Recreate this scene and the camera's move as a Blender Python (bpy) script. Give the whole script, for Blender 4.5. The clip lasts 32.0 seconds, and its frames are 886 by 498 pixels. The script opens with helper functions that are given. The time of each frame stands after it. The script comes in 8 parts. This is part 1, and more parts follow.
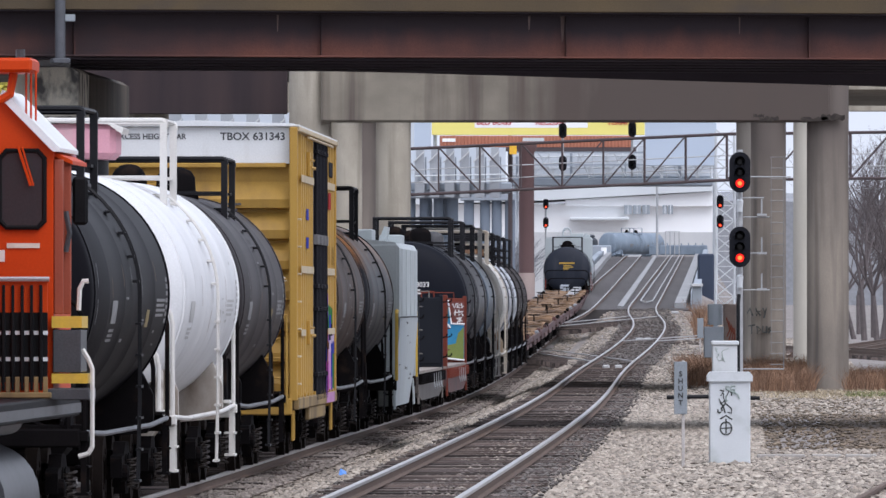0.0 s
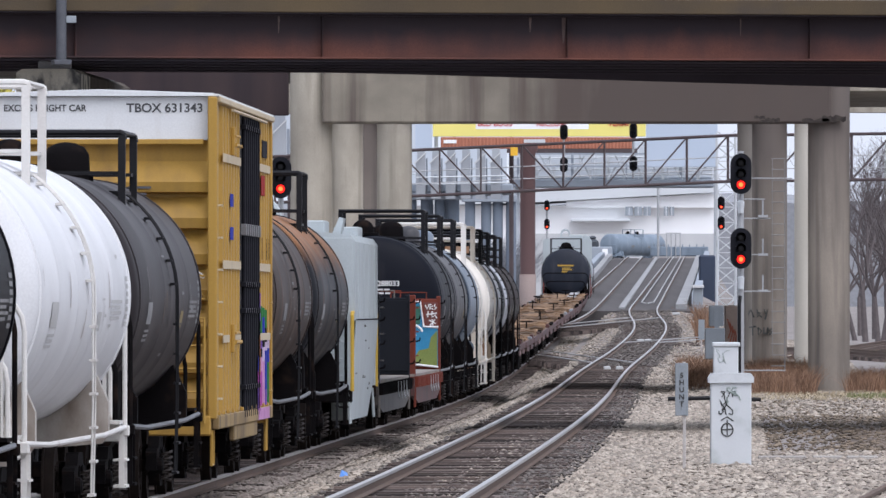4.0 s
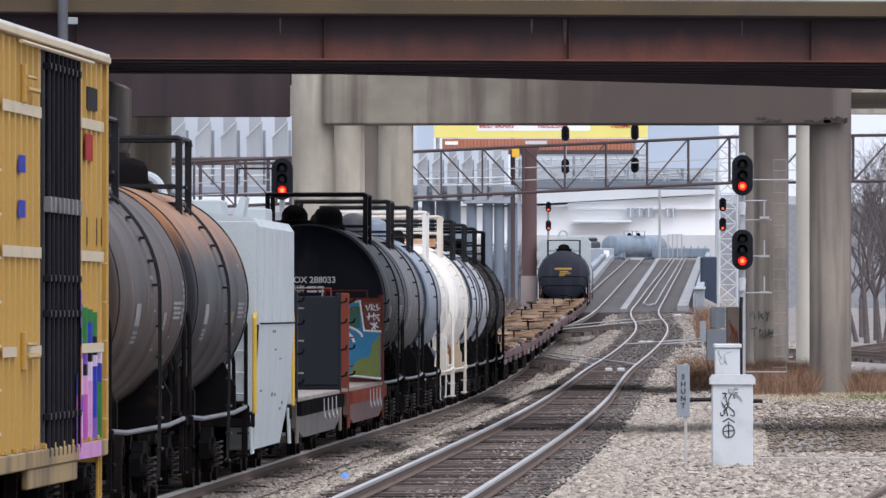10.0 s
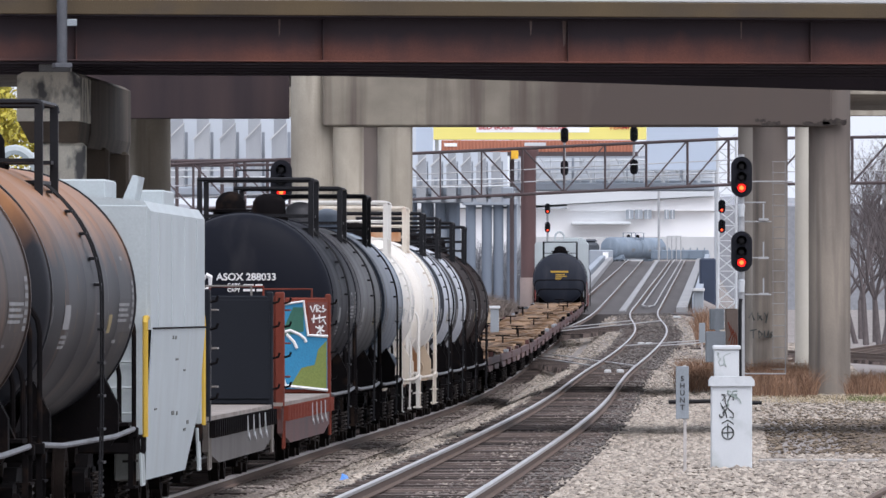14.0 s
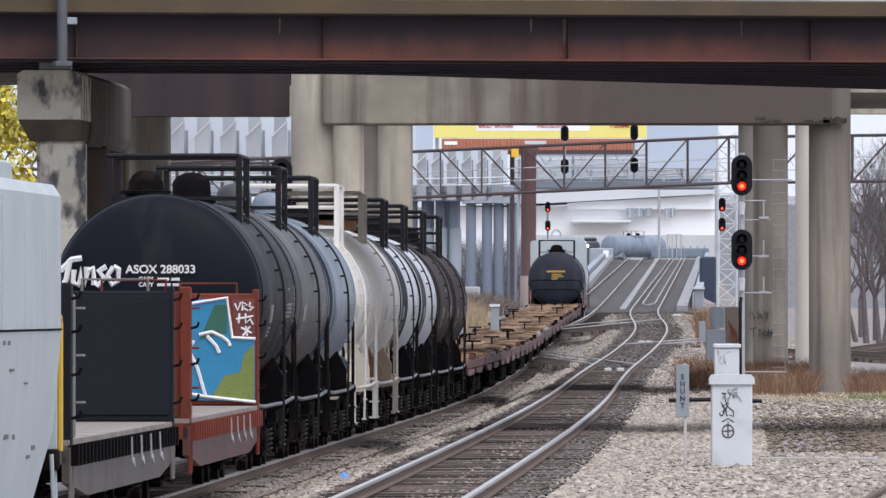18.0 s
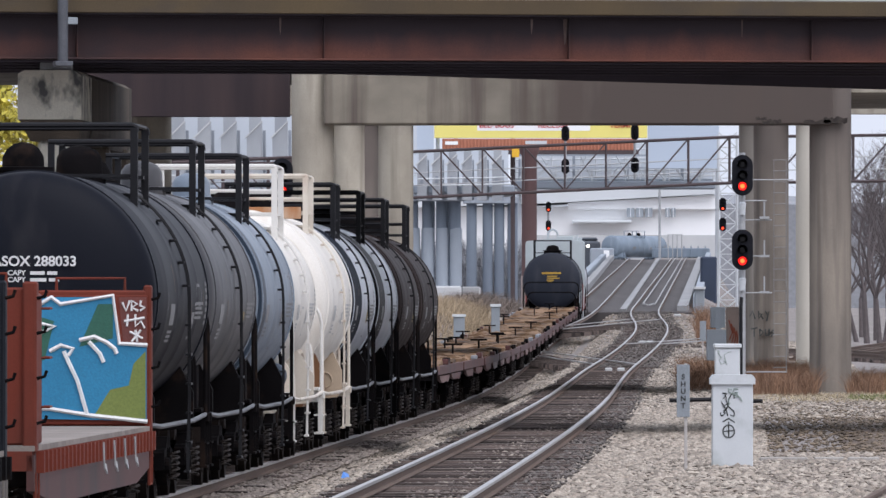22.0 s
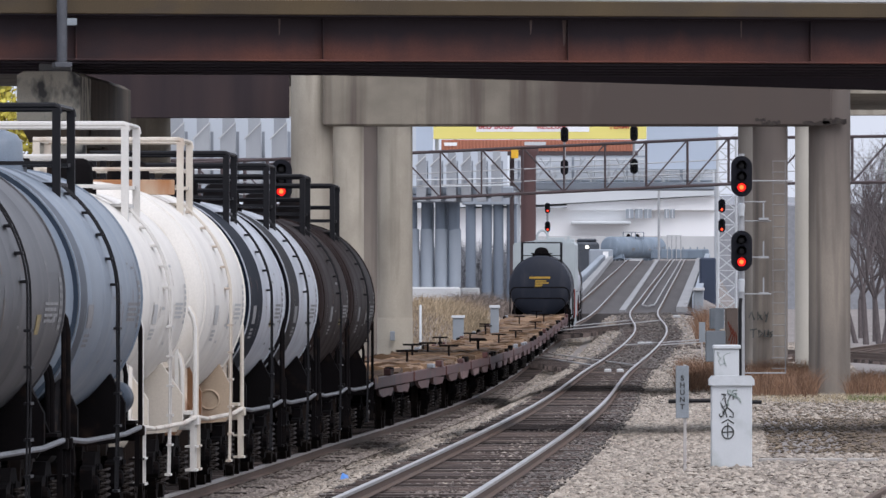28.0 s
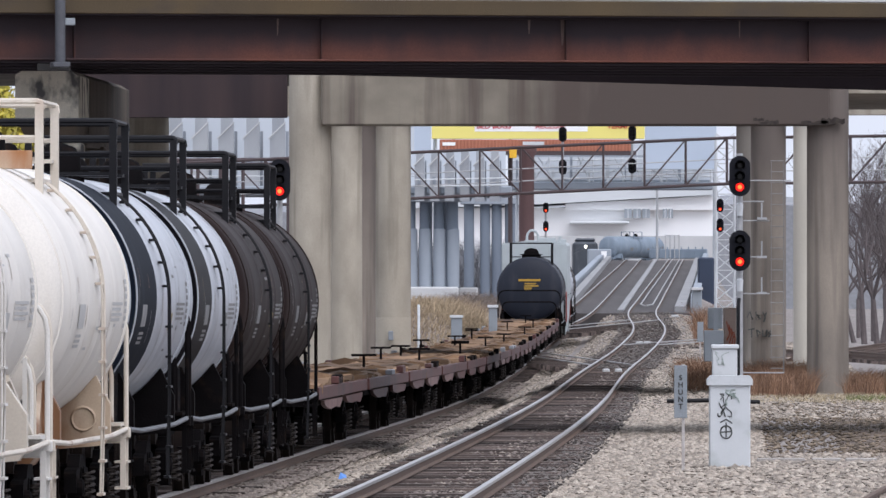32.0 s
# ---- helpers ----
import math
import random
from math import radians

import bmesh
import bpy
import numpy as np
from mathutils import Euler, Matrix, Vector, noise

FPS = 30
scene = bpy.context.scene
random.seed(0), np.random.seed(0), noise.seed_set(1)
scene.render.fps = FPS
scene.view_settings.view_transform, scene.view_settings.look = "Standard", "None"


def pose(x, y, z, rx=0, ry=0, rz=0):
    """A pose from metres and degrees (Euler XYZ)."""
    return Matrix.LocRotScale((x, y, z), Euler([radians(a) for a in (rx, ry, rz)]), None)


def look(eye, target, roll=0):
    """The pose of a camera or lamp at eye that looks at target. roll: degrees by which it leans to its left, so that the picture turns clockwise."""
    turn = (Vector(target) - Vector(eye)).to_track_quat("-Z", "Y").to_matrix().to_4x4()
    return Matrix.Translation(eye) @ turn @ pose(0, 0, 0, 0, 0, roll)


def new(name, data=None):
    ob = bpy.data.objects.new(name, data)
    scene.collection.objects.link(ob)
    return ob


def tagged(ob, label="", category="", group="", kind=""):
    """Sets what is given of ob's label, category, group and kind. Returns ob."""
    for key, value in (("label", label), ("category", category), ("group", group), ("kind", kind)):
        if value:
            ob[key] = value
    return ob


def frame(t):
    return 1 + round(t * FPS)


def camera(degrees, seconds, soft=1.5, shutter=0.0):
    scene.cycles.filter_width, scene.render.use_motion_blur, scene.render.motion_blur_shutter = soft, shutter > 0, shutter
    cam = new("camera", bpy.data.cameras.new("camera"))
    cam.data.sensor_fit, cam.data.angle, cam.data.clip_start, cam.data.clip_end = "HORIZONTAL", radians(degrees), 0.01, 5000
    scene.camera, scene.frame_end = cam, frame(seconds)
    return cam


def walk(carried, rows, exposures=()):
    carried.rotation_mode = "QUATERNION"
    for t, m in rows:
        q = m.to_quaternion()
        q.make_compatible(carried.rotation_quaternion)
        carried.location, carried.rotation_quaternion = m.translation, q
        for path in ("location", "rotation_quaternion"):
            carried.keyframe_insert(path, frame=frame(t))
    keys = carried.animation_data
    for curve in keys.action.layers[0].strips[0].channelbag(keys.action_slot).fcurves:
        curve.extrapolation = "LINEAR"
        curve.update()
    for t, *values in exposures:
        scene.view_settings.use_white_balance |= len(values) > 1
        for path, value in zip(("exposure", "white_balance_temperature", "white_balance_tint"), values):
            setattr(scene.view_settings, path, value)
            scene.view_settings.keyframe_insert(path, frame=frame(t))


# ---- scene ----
# Long-lens view down a rail corridor. x to the right, y away from the camera, z up, rail top of the train's track at z = 0.
cam = camera(4.267, 32.0, 1.5)
EYE = (0.0, 0.0, 2.47)
# seconds, tilt upwards and turn to the left in degrees: the small sway of the tripod
SWAY = ((0, 0.2674, 0.0000), (1, 0.2690, -0.0042), (2, 0.2690, 0.0026), (3, 0.2730, 0.0083), (3.5, 0.2730, 0.0067), (5.5, 0.2815, 0.0042), (6, 0.2815, 0.0042), (7, 0.2815, 0.0042), (8, 0.2835, 0.0042), (9, 0.2820, 0.0042), (9.5, 0.2815, 0.0078), (10, 0.2815, 0.0125), (10.5, 0.2815, 0.0157), (11, 0.2815, 0.0208), (11.5, 0.2820, 0.0198), (12, 0.2835, 0.0167), (13, 0.2809, 0.0125), (13.5, 0.2861, 0.0125), (14, 0.2898, 0.0083), (14.5, 0.2898, 0.0120), (16.5, 0.2820, 0.0125), (18, 0.2815, 0.0094), (19, 0.2840, 0.0083), (20, 0.2830, 0.0083), (20.5, 0.2815, 0.0057), (22, 0.2815, 0.0125), (23, 0.2856, 0.0120), (24.5, 0.2856, 0.0058), (25.5, 0.2856, 0.0083), (27.5, 0.2856, 0.0083), (28.5, 0.2887, 0.0083), (30, 0.2898, 0.0042), (31, 0.2882, 0.0042), (32, 0.2856, 0.0000))
walk(cam, [(t, pose(*EYE, 90 + up, 0, left)) for t, up, left in SWAY], [(0, 0.20, 6120, 16), (3.5, 0.21, 6120, 16), (6, 0.30, 6210, 16), (8, 0.32, 6210, 16), (14, 0.31, 6260, 16), (17, 0.31, 6290, 16), (20, 0.21, 6220, 16), (23, 0.09, 6220, 16), (25.5, 0.03, 6220, 16), (28, 0.03, 6240, 16), (31, 0.12, 6220, 16), (32, 0.15, 6210, 16)])

# ---- light: overcast late-autumn day, soft sun high behind the camera's right shoulder ----
world = bpy.data.worlds.new("overcast_sky")
scene.world = world
world.use_nodes = True
wn, wl = world.node_tree.nodes, world.node_tree.links
wn.clear()
sky = wn.new("ShaderNodeTexSky")
sky.sky_type, sky.sun_disc = "NISHITA", False
sky.sun_elevation, sky.sun_rotation = radians(53), radians(150)
sky.air_density, sky.dust_density = 1.0, 4.0
soft_sky = wn.new("ShaderNodeHueSaturation")
soft_sky.inputs["Saturation"].default_value = 0.35
cloud = wn.new("ShaderNodeMixRGB")
cloud.inputs[0].default_value = 0.7
cloud.inputs[2].default_value = (6.6, 7.1, 7.8, 1)
back = wn.new("ShaderNodeBackground")
back.inputs["Strength"].default_value = 0.145
wout = wn.new("ShaderNodeOutputWorld")
wl.new(sky.outputs[0], soft_sky.inputs["Color"])
wl.new(soft_sky.outputs[0], cloud.inputs[1])
wl.new(cloud.outputs[0], back.inputs[0])
wl.new(back.outputs[0], wout.inputs[0])
sun_data = bpy.data.lights.new("sun", "SUN")
sun_data.energy, sun_data.angle, sun_data.color = 1.4, radians(45), (1.0, 0.97, 0.93)
sun = new("sun", sun_data)
sun.matrix_world = look((75, -130, 200), (0, 0, 0))


# ---- materials ----
def material(name, color, second=None, rough=0.7, metal=0.0, scale=3.0, stretch=(1, 1, 1), contrast=0.5, fine=0.25, bump=0.15,
             spot=None, spot_low=0.55, spot_high=0.7, spot_scale=1.2, spot_stretch=(1, 1, 1), by_object=0.0, by_island=0.0, grain=40.0, spec=0.5, top=None):
    """Base colour with large soft variation towards second, fine grain, and patches of spot colour."""
    m = bpy.data.materials.new(name)
    m.use_nodes = True
    nd, ln = m.node_tree.nodes, m.node_tree.links
    bsdf = nd["Principled BSDF"]
    second = second or tuple(c * 0.6 for c in color)
    tc = nd.new("ShaderNodeTexCoord")

    def noise_of(sc, st, detail=5.0):
        mp = nd.new("ShaderNodeMapping")
        mp.inputs["Scale"].default_value = st
        ln.new(tc.outputs["Object"], mp.inputs[0])
        n = nd.new("ShaderNodeTexNoise")
        n.inputs["Scale"].default_value, n.inputs["Detail"].default_value = sc, detail
        ln.new(mp.outputs[0], n.inputs["Vector"])
        return n.outputs[0]

    def ramp(value, lo, hi):
        r = nd.new("ShaderNodeMapRange")
        r.inputs["From Min"].default_value, r.inputs["From Max"].default_value = lo, hi
        ln.new(value, r.inputs["Value"])
        return r.outputs[0]

    def mix(fac, a, b, how="MIX"):
        x = nd.new("ShaderNodeMixRGB")
        x.blend_type = how
        for sock, v in ((x.inputs[0], fac), (x.inputs[1], a), (x.inputs[2], b)):
            if isinstance(v, (int, float)):
                sock.default_value = v
            elif isinstance(v, tuple):
                sock.default_value = (*v, 1)
            else:
                ln.new(v, sock)
        return x.outputs[0]

    big = ramp(noise_of(scale, stretch), 0.5 - 0.5 * (1 - contrast) - 0.02, 0.5 + 0.5 * (1 - contrast) + 0.02)
    col = mix(big, color, second)
    g = noise_of(grain, (1, 1, 1), 3.0)
    col = mix(fine, col, mix(1.0, col, mix(ramp(g, 0.3, 0.7), (0.55, 0.55, 0.55), (1.4, 1.4, 1.4)), "MULTIPLY"))
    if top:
        # ragged second colour along an axis: colour, where it starts, where it is full, axis, raggedness
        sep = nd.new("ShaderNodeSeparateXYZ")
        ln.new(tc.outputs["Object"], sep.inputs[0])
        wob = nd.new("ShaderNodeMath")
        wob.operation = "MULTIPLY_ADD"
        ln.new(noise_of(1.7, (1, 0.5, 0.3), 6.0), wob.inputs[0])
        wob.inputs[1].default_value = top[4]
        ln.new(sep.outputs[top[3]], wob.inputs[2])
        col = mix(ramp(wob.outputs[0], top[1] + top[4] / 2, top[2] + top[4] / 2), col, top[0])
    if spot:
        col = mix(ramp(noise_of(spot_scale, spot_stretch, 8.0), spot_low, spot_high), col, spot)
    if by_object or by_island:
        src = nd.new("ShaderNodeObjectInfo").outputs["Random"] if by_object else nd.new("ShaderNodeNewGeometry").outputs["Random Per Island"]
        k = by_object or by_island
        col = mix(1.0, col, mix(src, (1 - k,) * 3, (1 + k,) * 3), "MULTIPLY")
    ln.new(col, bsdf.inputs["Base Color"])
    bsdf.inputs["Specular IOR Level"].default_value = spec
    bsdf.inputs["Roughness"].default_value, bsdf.inputs["Metallic"].default_value = rough, metal
    if bump:
        b = nd.new("ShaderNodeBump")
        b.inputs["Strength"].default_value, b.inputs["Distance"].default_value = bump, 0.02
        ln.new(g, b.inputs["Height"])
        ln.new(b.outputs[0], bsdf.inputs["Normal"])
    return m


def paint(name, color, dirt=(0.05, 0.045, 0.04), rough=0.45, low=0.52, high=0.8, spot_scale=1.6, streak=(1, 1, 0.25), var=0.78, **kw):
    """Painted steel with grime that runs down it in streaks."""
    return material(name, color, tuple(c * var for c in color), rough, scale=0.8, contrast=0.3, fine=0.12, bump=0.05,
                    spot=dirt, spot_low=low, spot_high=high, spot_scale=spot_scale, spot_stretch=streak, **kw)


M_GROUND = material("gravel_ground", (0.29, 0.262, 0.243), (0.17, 0.150, 0.138), 0.95, scale=0.35, stretch=(1, 0.1, 1), contrast=0.5, fine=0.6, bump=0.6, grain=25)
M_STONE = material("crushed_limestone", (0.40, 0.360, 0.305), (0.25, 0.205, 0.165), 0.9, scale=1.5, contrast=0.4, fine=0.3, bump=0.3, by_island=0.42)
M_STONE_DIRTY = material("oily_ballast", (0.17, 0.152, 0.14), (0.085, 0.074, 0.067), 0.9, scale=1.5, contrast=0.4, fine=0.3, bump=0.3, by_island=0.4)
M_SOIL = material("brown_soil", (0.20, 0.155, 0.118), (0.08, 0.058, 0.045), 0.95, scale=0.5, stretch=(1, 0.12, 1), contrast=0.72, fine=0.4, bump=0.5)
M_TIE = material("weathered_tie_wood", (0.135, 0.105, 0.092), (0.055, 0.043, 0.040), 0.9, scale=2, contrast=0.5, by_island=0.8)
M_RAIL = material("rail_steel", (0.50, 0.49, 0.485), (0.36, 0.345, 0.335), 0.38, 0.8, scale=2, contrast=0.5, fine=0.2, bump=0.05)
M_RAIL_SIDE = material("rusty_rail_web", (0.13, 0.085, 0.06), (0.09, 0.06, 0.048), 0.85, scale=2)
M_CONC = material("pier_concrete", (0.46, 0.42, 0.345), (0.30, 0.27, 0.22), 0.9, scale=1.1, stretch=(1, 1, 0.5), contrast=0.6, fine=0.2, bump=0.25,
                  spot=(0.22, 0.195, 0.155), spot_low=0.52, spot_high=0.74, spot_scale=1.0, spot_stretch=(2.6, 2.6, 0.16))
# Dark streaks, and a darker colour towards the top from 4.4 to 7.4 m.
M_CONC_R = material("streaked_dark_topped_concrete", (0.315, 0.272, 0.222), (0.165, 0.145, 0.125), 0.9, scale=0.9, stretch=(1, 1, 0.4), contrast=0.6, fine=0.2, bump=0.25,
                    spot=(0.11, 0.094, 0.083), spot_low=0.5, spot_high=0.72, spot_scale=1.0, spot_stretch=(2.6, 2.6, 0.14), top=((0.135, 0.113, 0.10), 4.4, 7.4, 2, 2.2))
M_CONC_WARM = material("cream_washed_concrete", (0.60, 0.565, 0.49), (0.47, 0.44, 0.375), 0.9, scale=0.8, stretch=(1, 1, 0.4), contrast=0.5, fine=0.15, bump=0.2)
M_CONC_DARK = material("stained_concrete", (0.25, 0.23, 0.20), (0.15, 0.135, 0.12), 0.9, scale=0.6, stretch=(1.5, 1.5, 0.25), contrast=0.4, fine=0.25, bump=0.3,
                       spot=(0.06, 0.055, 0.05), spot_low=0.5, spot_high=0.72, spot_scale=0.6, spot_stretch=(2.2, 2.2, 0.2))
M_CONC_PALE = material("pale_concrete", (0.56, 0.57, 0.57), (0.46, 0.47, 0.48), 0.9, scale=0.3, stretch=(1, 1, 0.3), contrast=0.5, fine=0.1, bump=0.1)
# Far concrete; the blue of distance haze is part of its colour.
M_CONC_BLUE = material("haze_blue_grey_concrete", (0.33, 0.37, 0.415), (0.27, 0.305, 0.35), 0.9, scale=0.3, stretch=(1, 1, 0.3), contrast=0.5, fine=0.1, bump=0.1)
# Darker from about 7.1 m up to 7.6 m, ragged, with dark patches.
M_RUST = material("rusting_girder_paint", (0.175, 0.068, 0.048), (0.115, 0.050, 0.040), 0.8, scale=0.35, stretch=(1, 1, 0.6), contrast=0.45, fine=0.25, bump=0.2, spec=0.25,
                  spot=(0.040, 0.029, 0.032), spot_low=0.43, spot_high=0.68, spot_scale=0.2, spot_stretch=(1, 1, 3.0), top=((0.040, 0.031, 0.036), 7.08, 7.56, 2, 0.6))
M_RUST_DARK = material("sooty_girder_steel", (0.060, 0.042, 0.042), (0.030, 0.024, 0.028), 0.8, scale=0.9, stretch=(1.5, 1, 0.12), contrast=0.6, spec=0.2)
# Dark tone of the shaded bridge underside is put into this colour.
M_UNDERSHADE = material("shaded_steel_underside", (0.12, 0.105, 0.125), (0.085, 0.075, 0.09), 0.9, scale=0.4, spec=0.1)
M_TRUSS = material("brown_truss_steel", (0.085, 0.060, 0.062), (0.06, 0.048, 0.05), 0.75, scale=1)
M_COLRUST = material("primer_red_column_paint", (0.135, 0.075, 0.072), (0.10, 0.058, 0.058), 0.75, scale=0.5, stretch=(1, 1, 0.4))
M_BLACK = material("dull_black_steel", (0.010, 0.010, 0.012), (0.006, 0.006, 0.008), 0.5, scale=2, spec=0.22)
M_SIGBLACK = material("signal_black_paint", (0.012, 0.013, 0.018), (0.008, 0.008, 0.012), 0.6, scale=3, spec=0.15)
M_GALV = material("galvanised_steel", (0.45, 0.46, 0.47), (0.36, 0.37, 0.38), 0.5, 0.5, scale=3)
M_WHITEBOX = material("white_cabinet_paint", (0.63, 0.66, 0.68), (0.54, 0.57, 0.59), 0.5, scale=1.5, contrast=0.4, fine=0.06, bump=0.04,
                      spot=(0.36, 0.40, 0.39), spot_low=0.55, spot_high=0.8, spot_scale=2.2)
M_GREYSIGN = material("grey_sign_paint", (0.27, 0.30, 0.33), (0.22, 0.25, 0.27), 0.5, scale=2)
M_UNDER = material("grimy_underframe", (0.0085, 0.0075, 0.008), (0.005, 0.0045, 0.005), 0.85, spec=0.03, scale=2, spot=(0.026, 0.017, 0.013), spot_low=0.56, spot_high=0.75, spot_scale=3)
M_WHEEL = material("brown_wheel_steel", (0.020, 0.0145, 0.012), (0.010, 0.0075, 0.007), 0.85, 0.0, scale=3, spec=0.08)
M_PIPE = material("worn_grab_pipe", (0.17, 0.18, 0.195), (0.06, 0.06, 0.065), 0.5, 0.3, scale=4)


def glow(name, color, strength):
    m = bpy.data.materials.new(name)
    m.use_nodes = True
    b = m.node_tree.nodes["Principled BSDF"]
    b.inputs["Base Color"].default_value = (*[c * 0.3 for c in color], 1)
    b.inputs["Emission Color"].default_value = (*color, 1)
    b.inputs["Emission Strength"].default_value = strength
    return m


M_REDLIGHT = glow("red_signal_lamp", (1.0, 0.02, 0.015), 1.3)
M_REDCORE = glow("red_signal_filament", (1.0, 0.16, 0.03), 2.4)
M_HEADLAMP = glow("headlamp", (1.0, 0.93, 0.75), 6.0)


# ---- sight lines: bearing and level to metres at a distance ----
def across(bearing, d):
    return (bearing - 784) * d / 21047


def height(level, d):
    return 2.47 + (545.9 - level) * d / 21047


# ---- mesh helpers ----
class Mesh:
    """Gathers vertices and faces of one part."""

    def __init__(self):
        self.v, self.f = [], []

    def add(self, verts, faces):
        n = len(self.v)
        self.v += [tuple(p) for p in verts]
        self.f += [tuple(n + i for i in q) for q in faces]
        return self

    def box(self, x0, x1, y0, y1, z0, z1, c=0.0):
        if not c:
            return self.add([(x, y, z) for x in (x0, x1) for y in (y0, y1) for z in (z0, z1)],
                            [(0, 1, 3, 2), (4, 6, 7, 5), (0, 4, 5, 1), (2, 3, 7, 6), (0, 2, 6, 4), (1, 5, 7, 3)])
        b = bmesh.new()
        bmesh.ops.create_cube(b, size=1, matrix=Matrix.Translation(((x0 + x1) / 2, (y0 + y1) / 2, (z0 + z1) / 2)) @ Matrix.Diagonal((x1 - x0, y1 - y0, z1 - z0, 1)))
        bmesh.ops.bevel(b, geom=b.edges[:], offset=c, segments=1, affect="EDGES")
        b.verts.index_update()
        self.add([w.co[:] for w in b.verts], [[w.index for w in q.verts] for q in b.faces])
        b.free()
        return self

    def prism(self, pts, axis, a, b):
        """A polygon pts in the plane across axis (0, 1, 2), drawn out from a to b."""
        def put(p, h):
            q = list(p)
            q.insert(axis, h)
            return q
        n = len(pts)
        return self.add([put(p, a) for p in pts] + [put(p, b) for p in pts],
                        [tuple(range(n)), tuple(range(2 * n - 1, n - 1, -1))] + [(i, (i + 1) % n, n + (i + 1) % n, n + i) for i in range(n)])

    def tube(self, pts, r, seg=6, r1=None):
        """A pipe along pts with mitred bends."""
        pts = [Vector(p) for p in pts]
        r1 = r if r1 is None else r1
        rings = []
        side = None
        for i, p in enumerate(pts):
            a = (pts[i] - pts[i - 1]).normalized() if i else (pts[1] - pts[0]).normalized()
            b = (pts[i + 1] - pts[i]).normalized() if i + 1 < len(pts) else a
            t = (a + b)
            t = t.normalized() if t.length > 1e-6 else a
            if side is None:
                side = t.orthogonal().normalized()
            side = (side - t * side.dot(t)).normalized()
            up = t.cross(side)
            k = r + (r1 - r) * i / max(1, len(pts) - 1)
            rings.append([p + k * (math.cos(2 * math.pi * j / seg) * side + math.sin(2 * math.pi * j / seg) * up) for j in range(seg)])
        n = len(rings)
        faces = [(i * seg + j, i * seg + (j + 1) % seg, (i + 1) * seg + (j + 1) % seg, (i + 1) * seg + j) for i in range(n - 1) for j in range(seg)]
        faces += [tuple(range(seg - 1, -1, -1)), tuple(range((n - 1) * seg, n * seg))]
        return self.add([q for ring in rings for q in ring], faces)

    def lathe(self, prof, seg=32, axis=1, at=(0, 0, 0)):
        """Profile of (height along axis, radius), turned round the axis."""
        verts = []
        for h, r in prof:
            for j in range(seg):
                c, s = r * math.cos(2 * math.pi * j / seg), r * math.sin(2 * math.pi * j / seg)
                p = {0: (h, c, s), 1: (c, h, s), 2: (c, s, h)}[axis]
                verts.append((p[0] + at[0], p[1] + at[1], p[2] + at[2]))
        n = len(prof)
        faces = [(i * seg + j, i * seg + (j + 1) % seg, (i + 1) * seg + (j + 1) % seg, (i + 1) * seg + j) for i in range(n - 1) for j in range(seg)]
        faces += [tuple(range(seg - 1, -1, -1)), tuple(range((n - 1) * seg, n * seg))]
        return self.add(verts, faces)

    def data(self, name, smooth=False):
        me = bpy.data.meshes.new(name)
        me.from_pydata(self.v, [], self.f)
        b = bmesh.new()
        b.from_mesh(me)
        bmesh.ops.recalc_face_normals(b, faces=b.faces[:])
        b.to_mesh(me)
        b.free()
        if smooth:
            me.polygons.foreach_set("use_smooth", [True] * len(me.polygons))
            me.set_sharp_from_angle(angle=radians(40))
        return me


def part(name, mesh, mat, parent, label="", smooth=False, at=None):
    """One mesh object under a thing or part. mesh: a Mesh, or mesh data to share."""
    me = mesh.data(name, smooth) if isinstance(mesh, Mesh) else mesh
    if not me.materials:
        me.materials.append(mat)
    ob = new(name, me)
    ob.parent = parent
    if at is not None:
        ob.matrix_basis = at
    return tagged(ob, label) if label else ob


def thing(name, label, category, at=None, group="", kind=""):
    """An Empty at a thing's base, to parent its parts."""
    ob = new(name)
    ob.empty_display_size = 0.3
    if at is not None:
        ob.matrix_basis = at
    return tagged(ob, label, category, group, kind)


def solid(name, mesh, mat, label, category, kind="", smooth=False, at=None, group=""):
    """A thing of one mesh."""
    ob = part(name, mesh, mat, None, "", smooth, at)
    return tagged(ob, label, category, group, kind)


def lettering(text, size, mat, parent, at, name="lettering", squeeze=1.0):
    cu = bpy.data.curves.new(name, "FONT")
    cu.body, cu.size, cu.align_x, cu.align_y, cu.extrude, cu.offset = text, size, "CENTER", "CENTER", 0.003, size * 0.022
    tmp = bpy.data.objects.new(name, cu)
    scene.collection.objects.link(tmp)
    me = bpy.data.meshes.new_from_object(tmp.evaluated_get(bpy.context.evaluated_depsgraph_get()))
    bpy.data.objects.remove(tmp)
    bpy.data.curves.remove(cu)
    me.transform(Matrix.Diagonal((squeeze, 1, 1, 1)))
    me.materials.clear()
    return part(name, me, mat, parent, at=at)


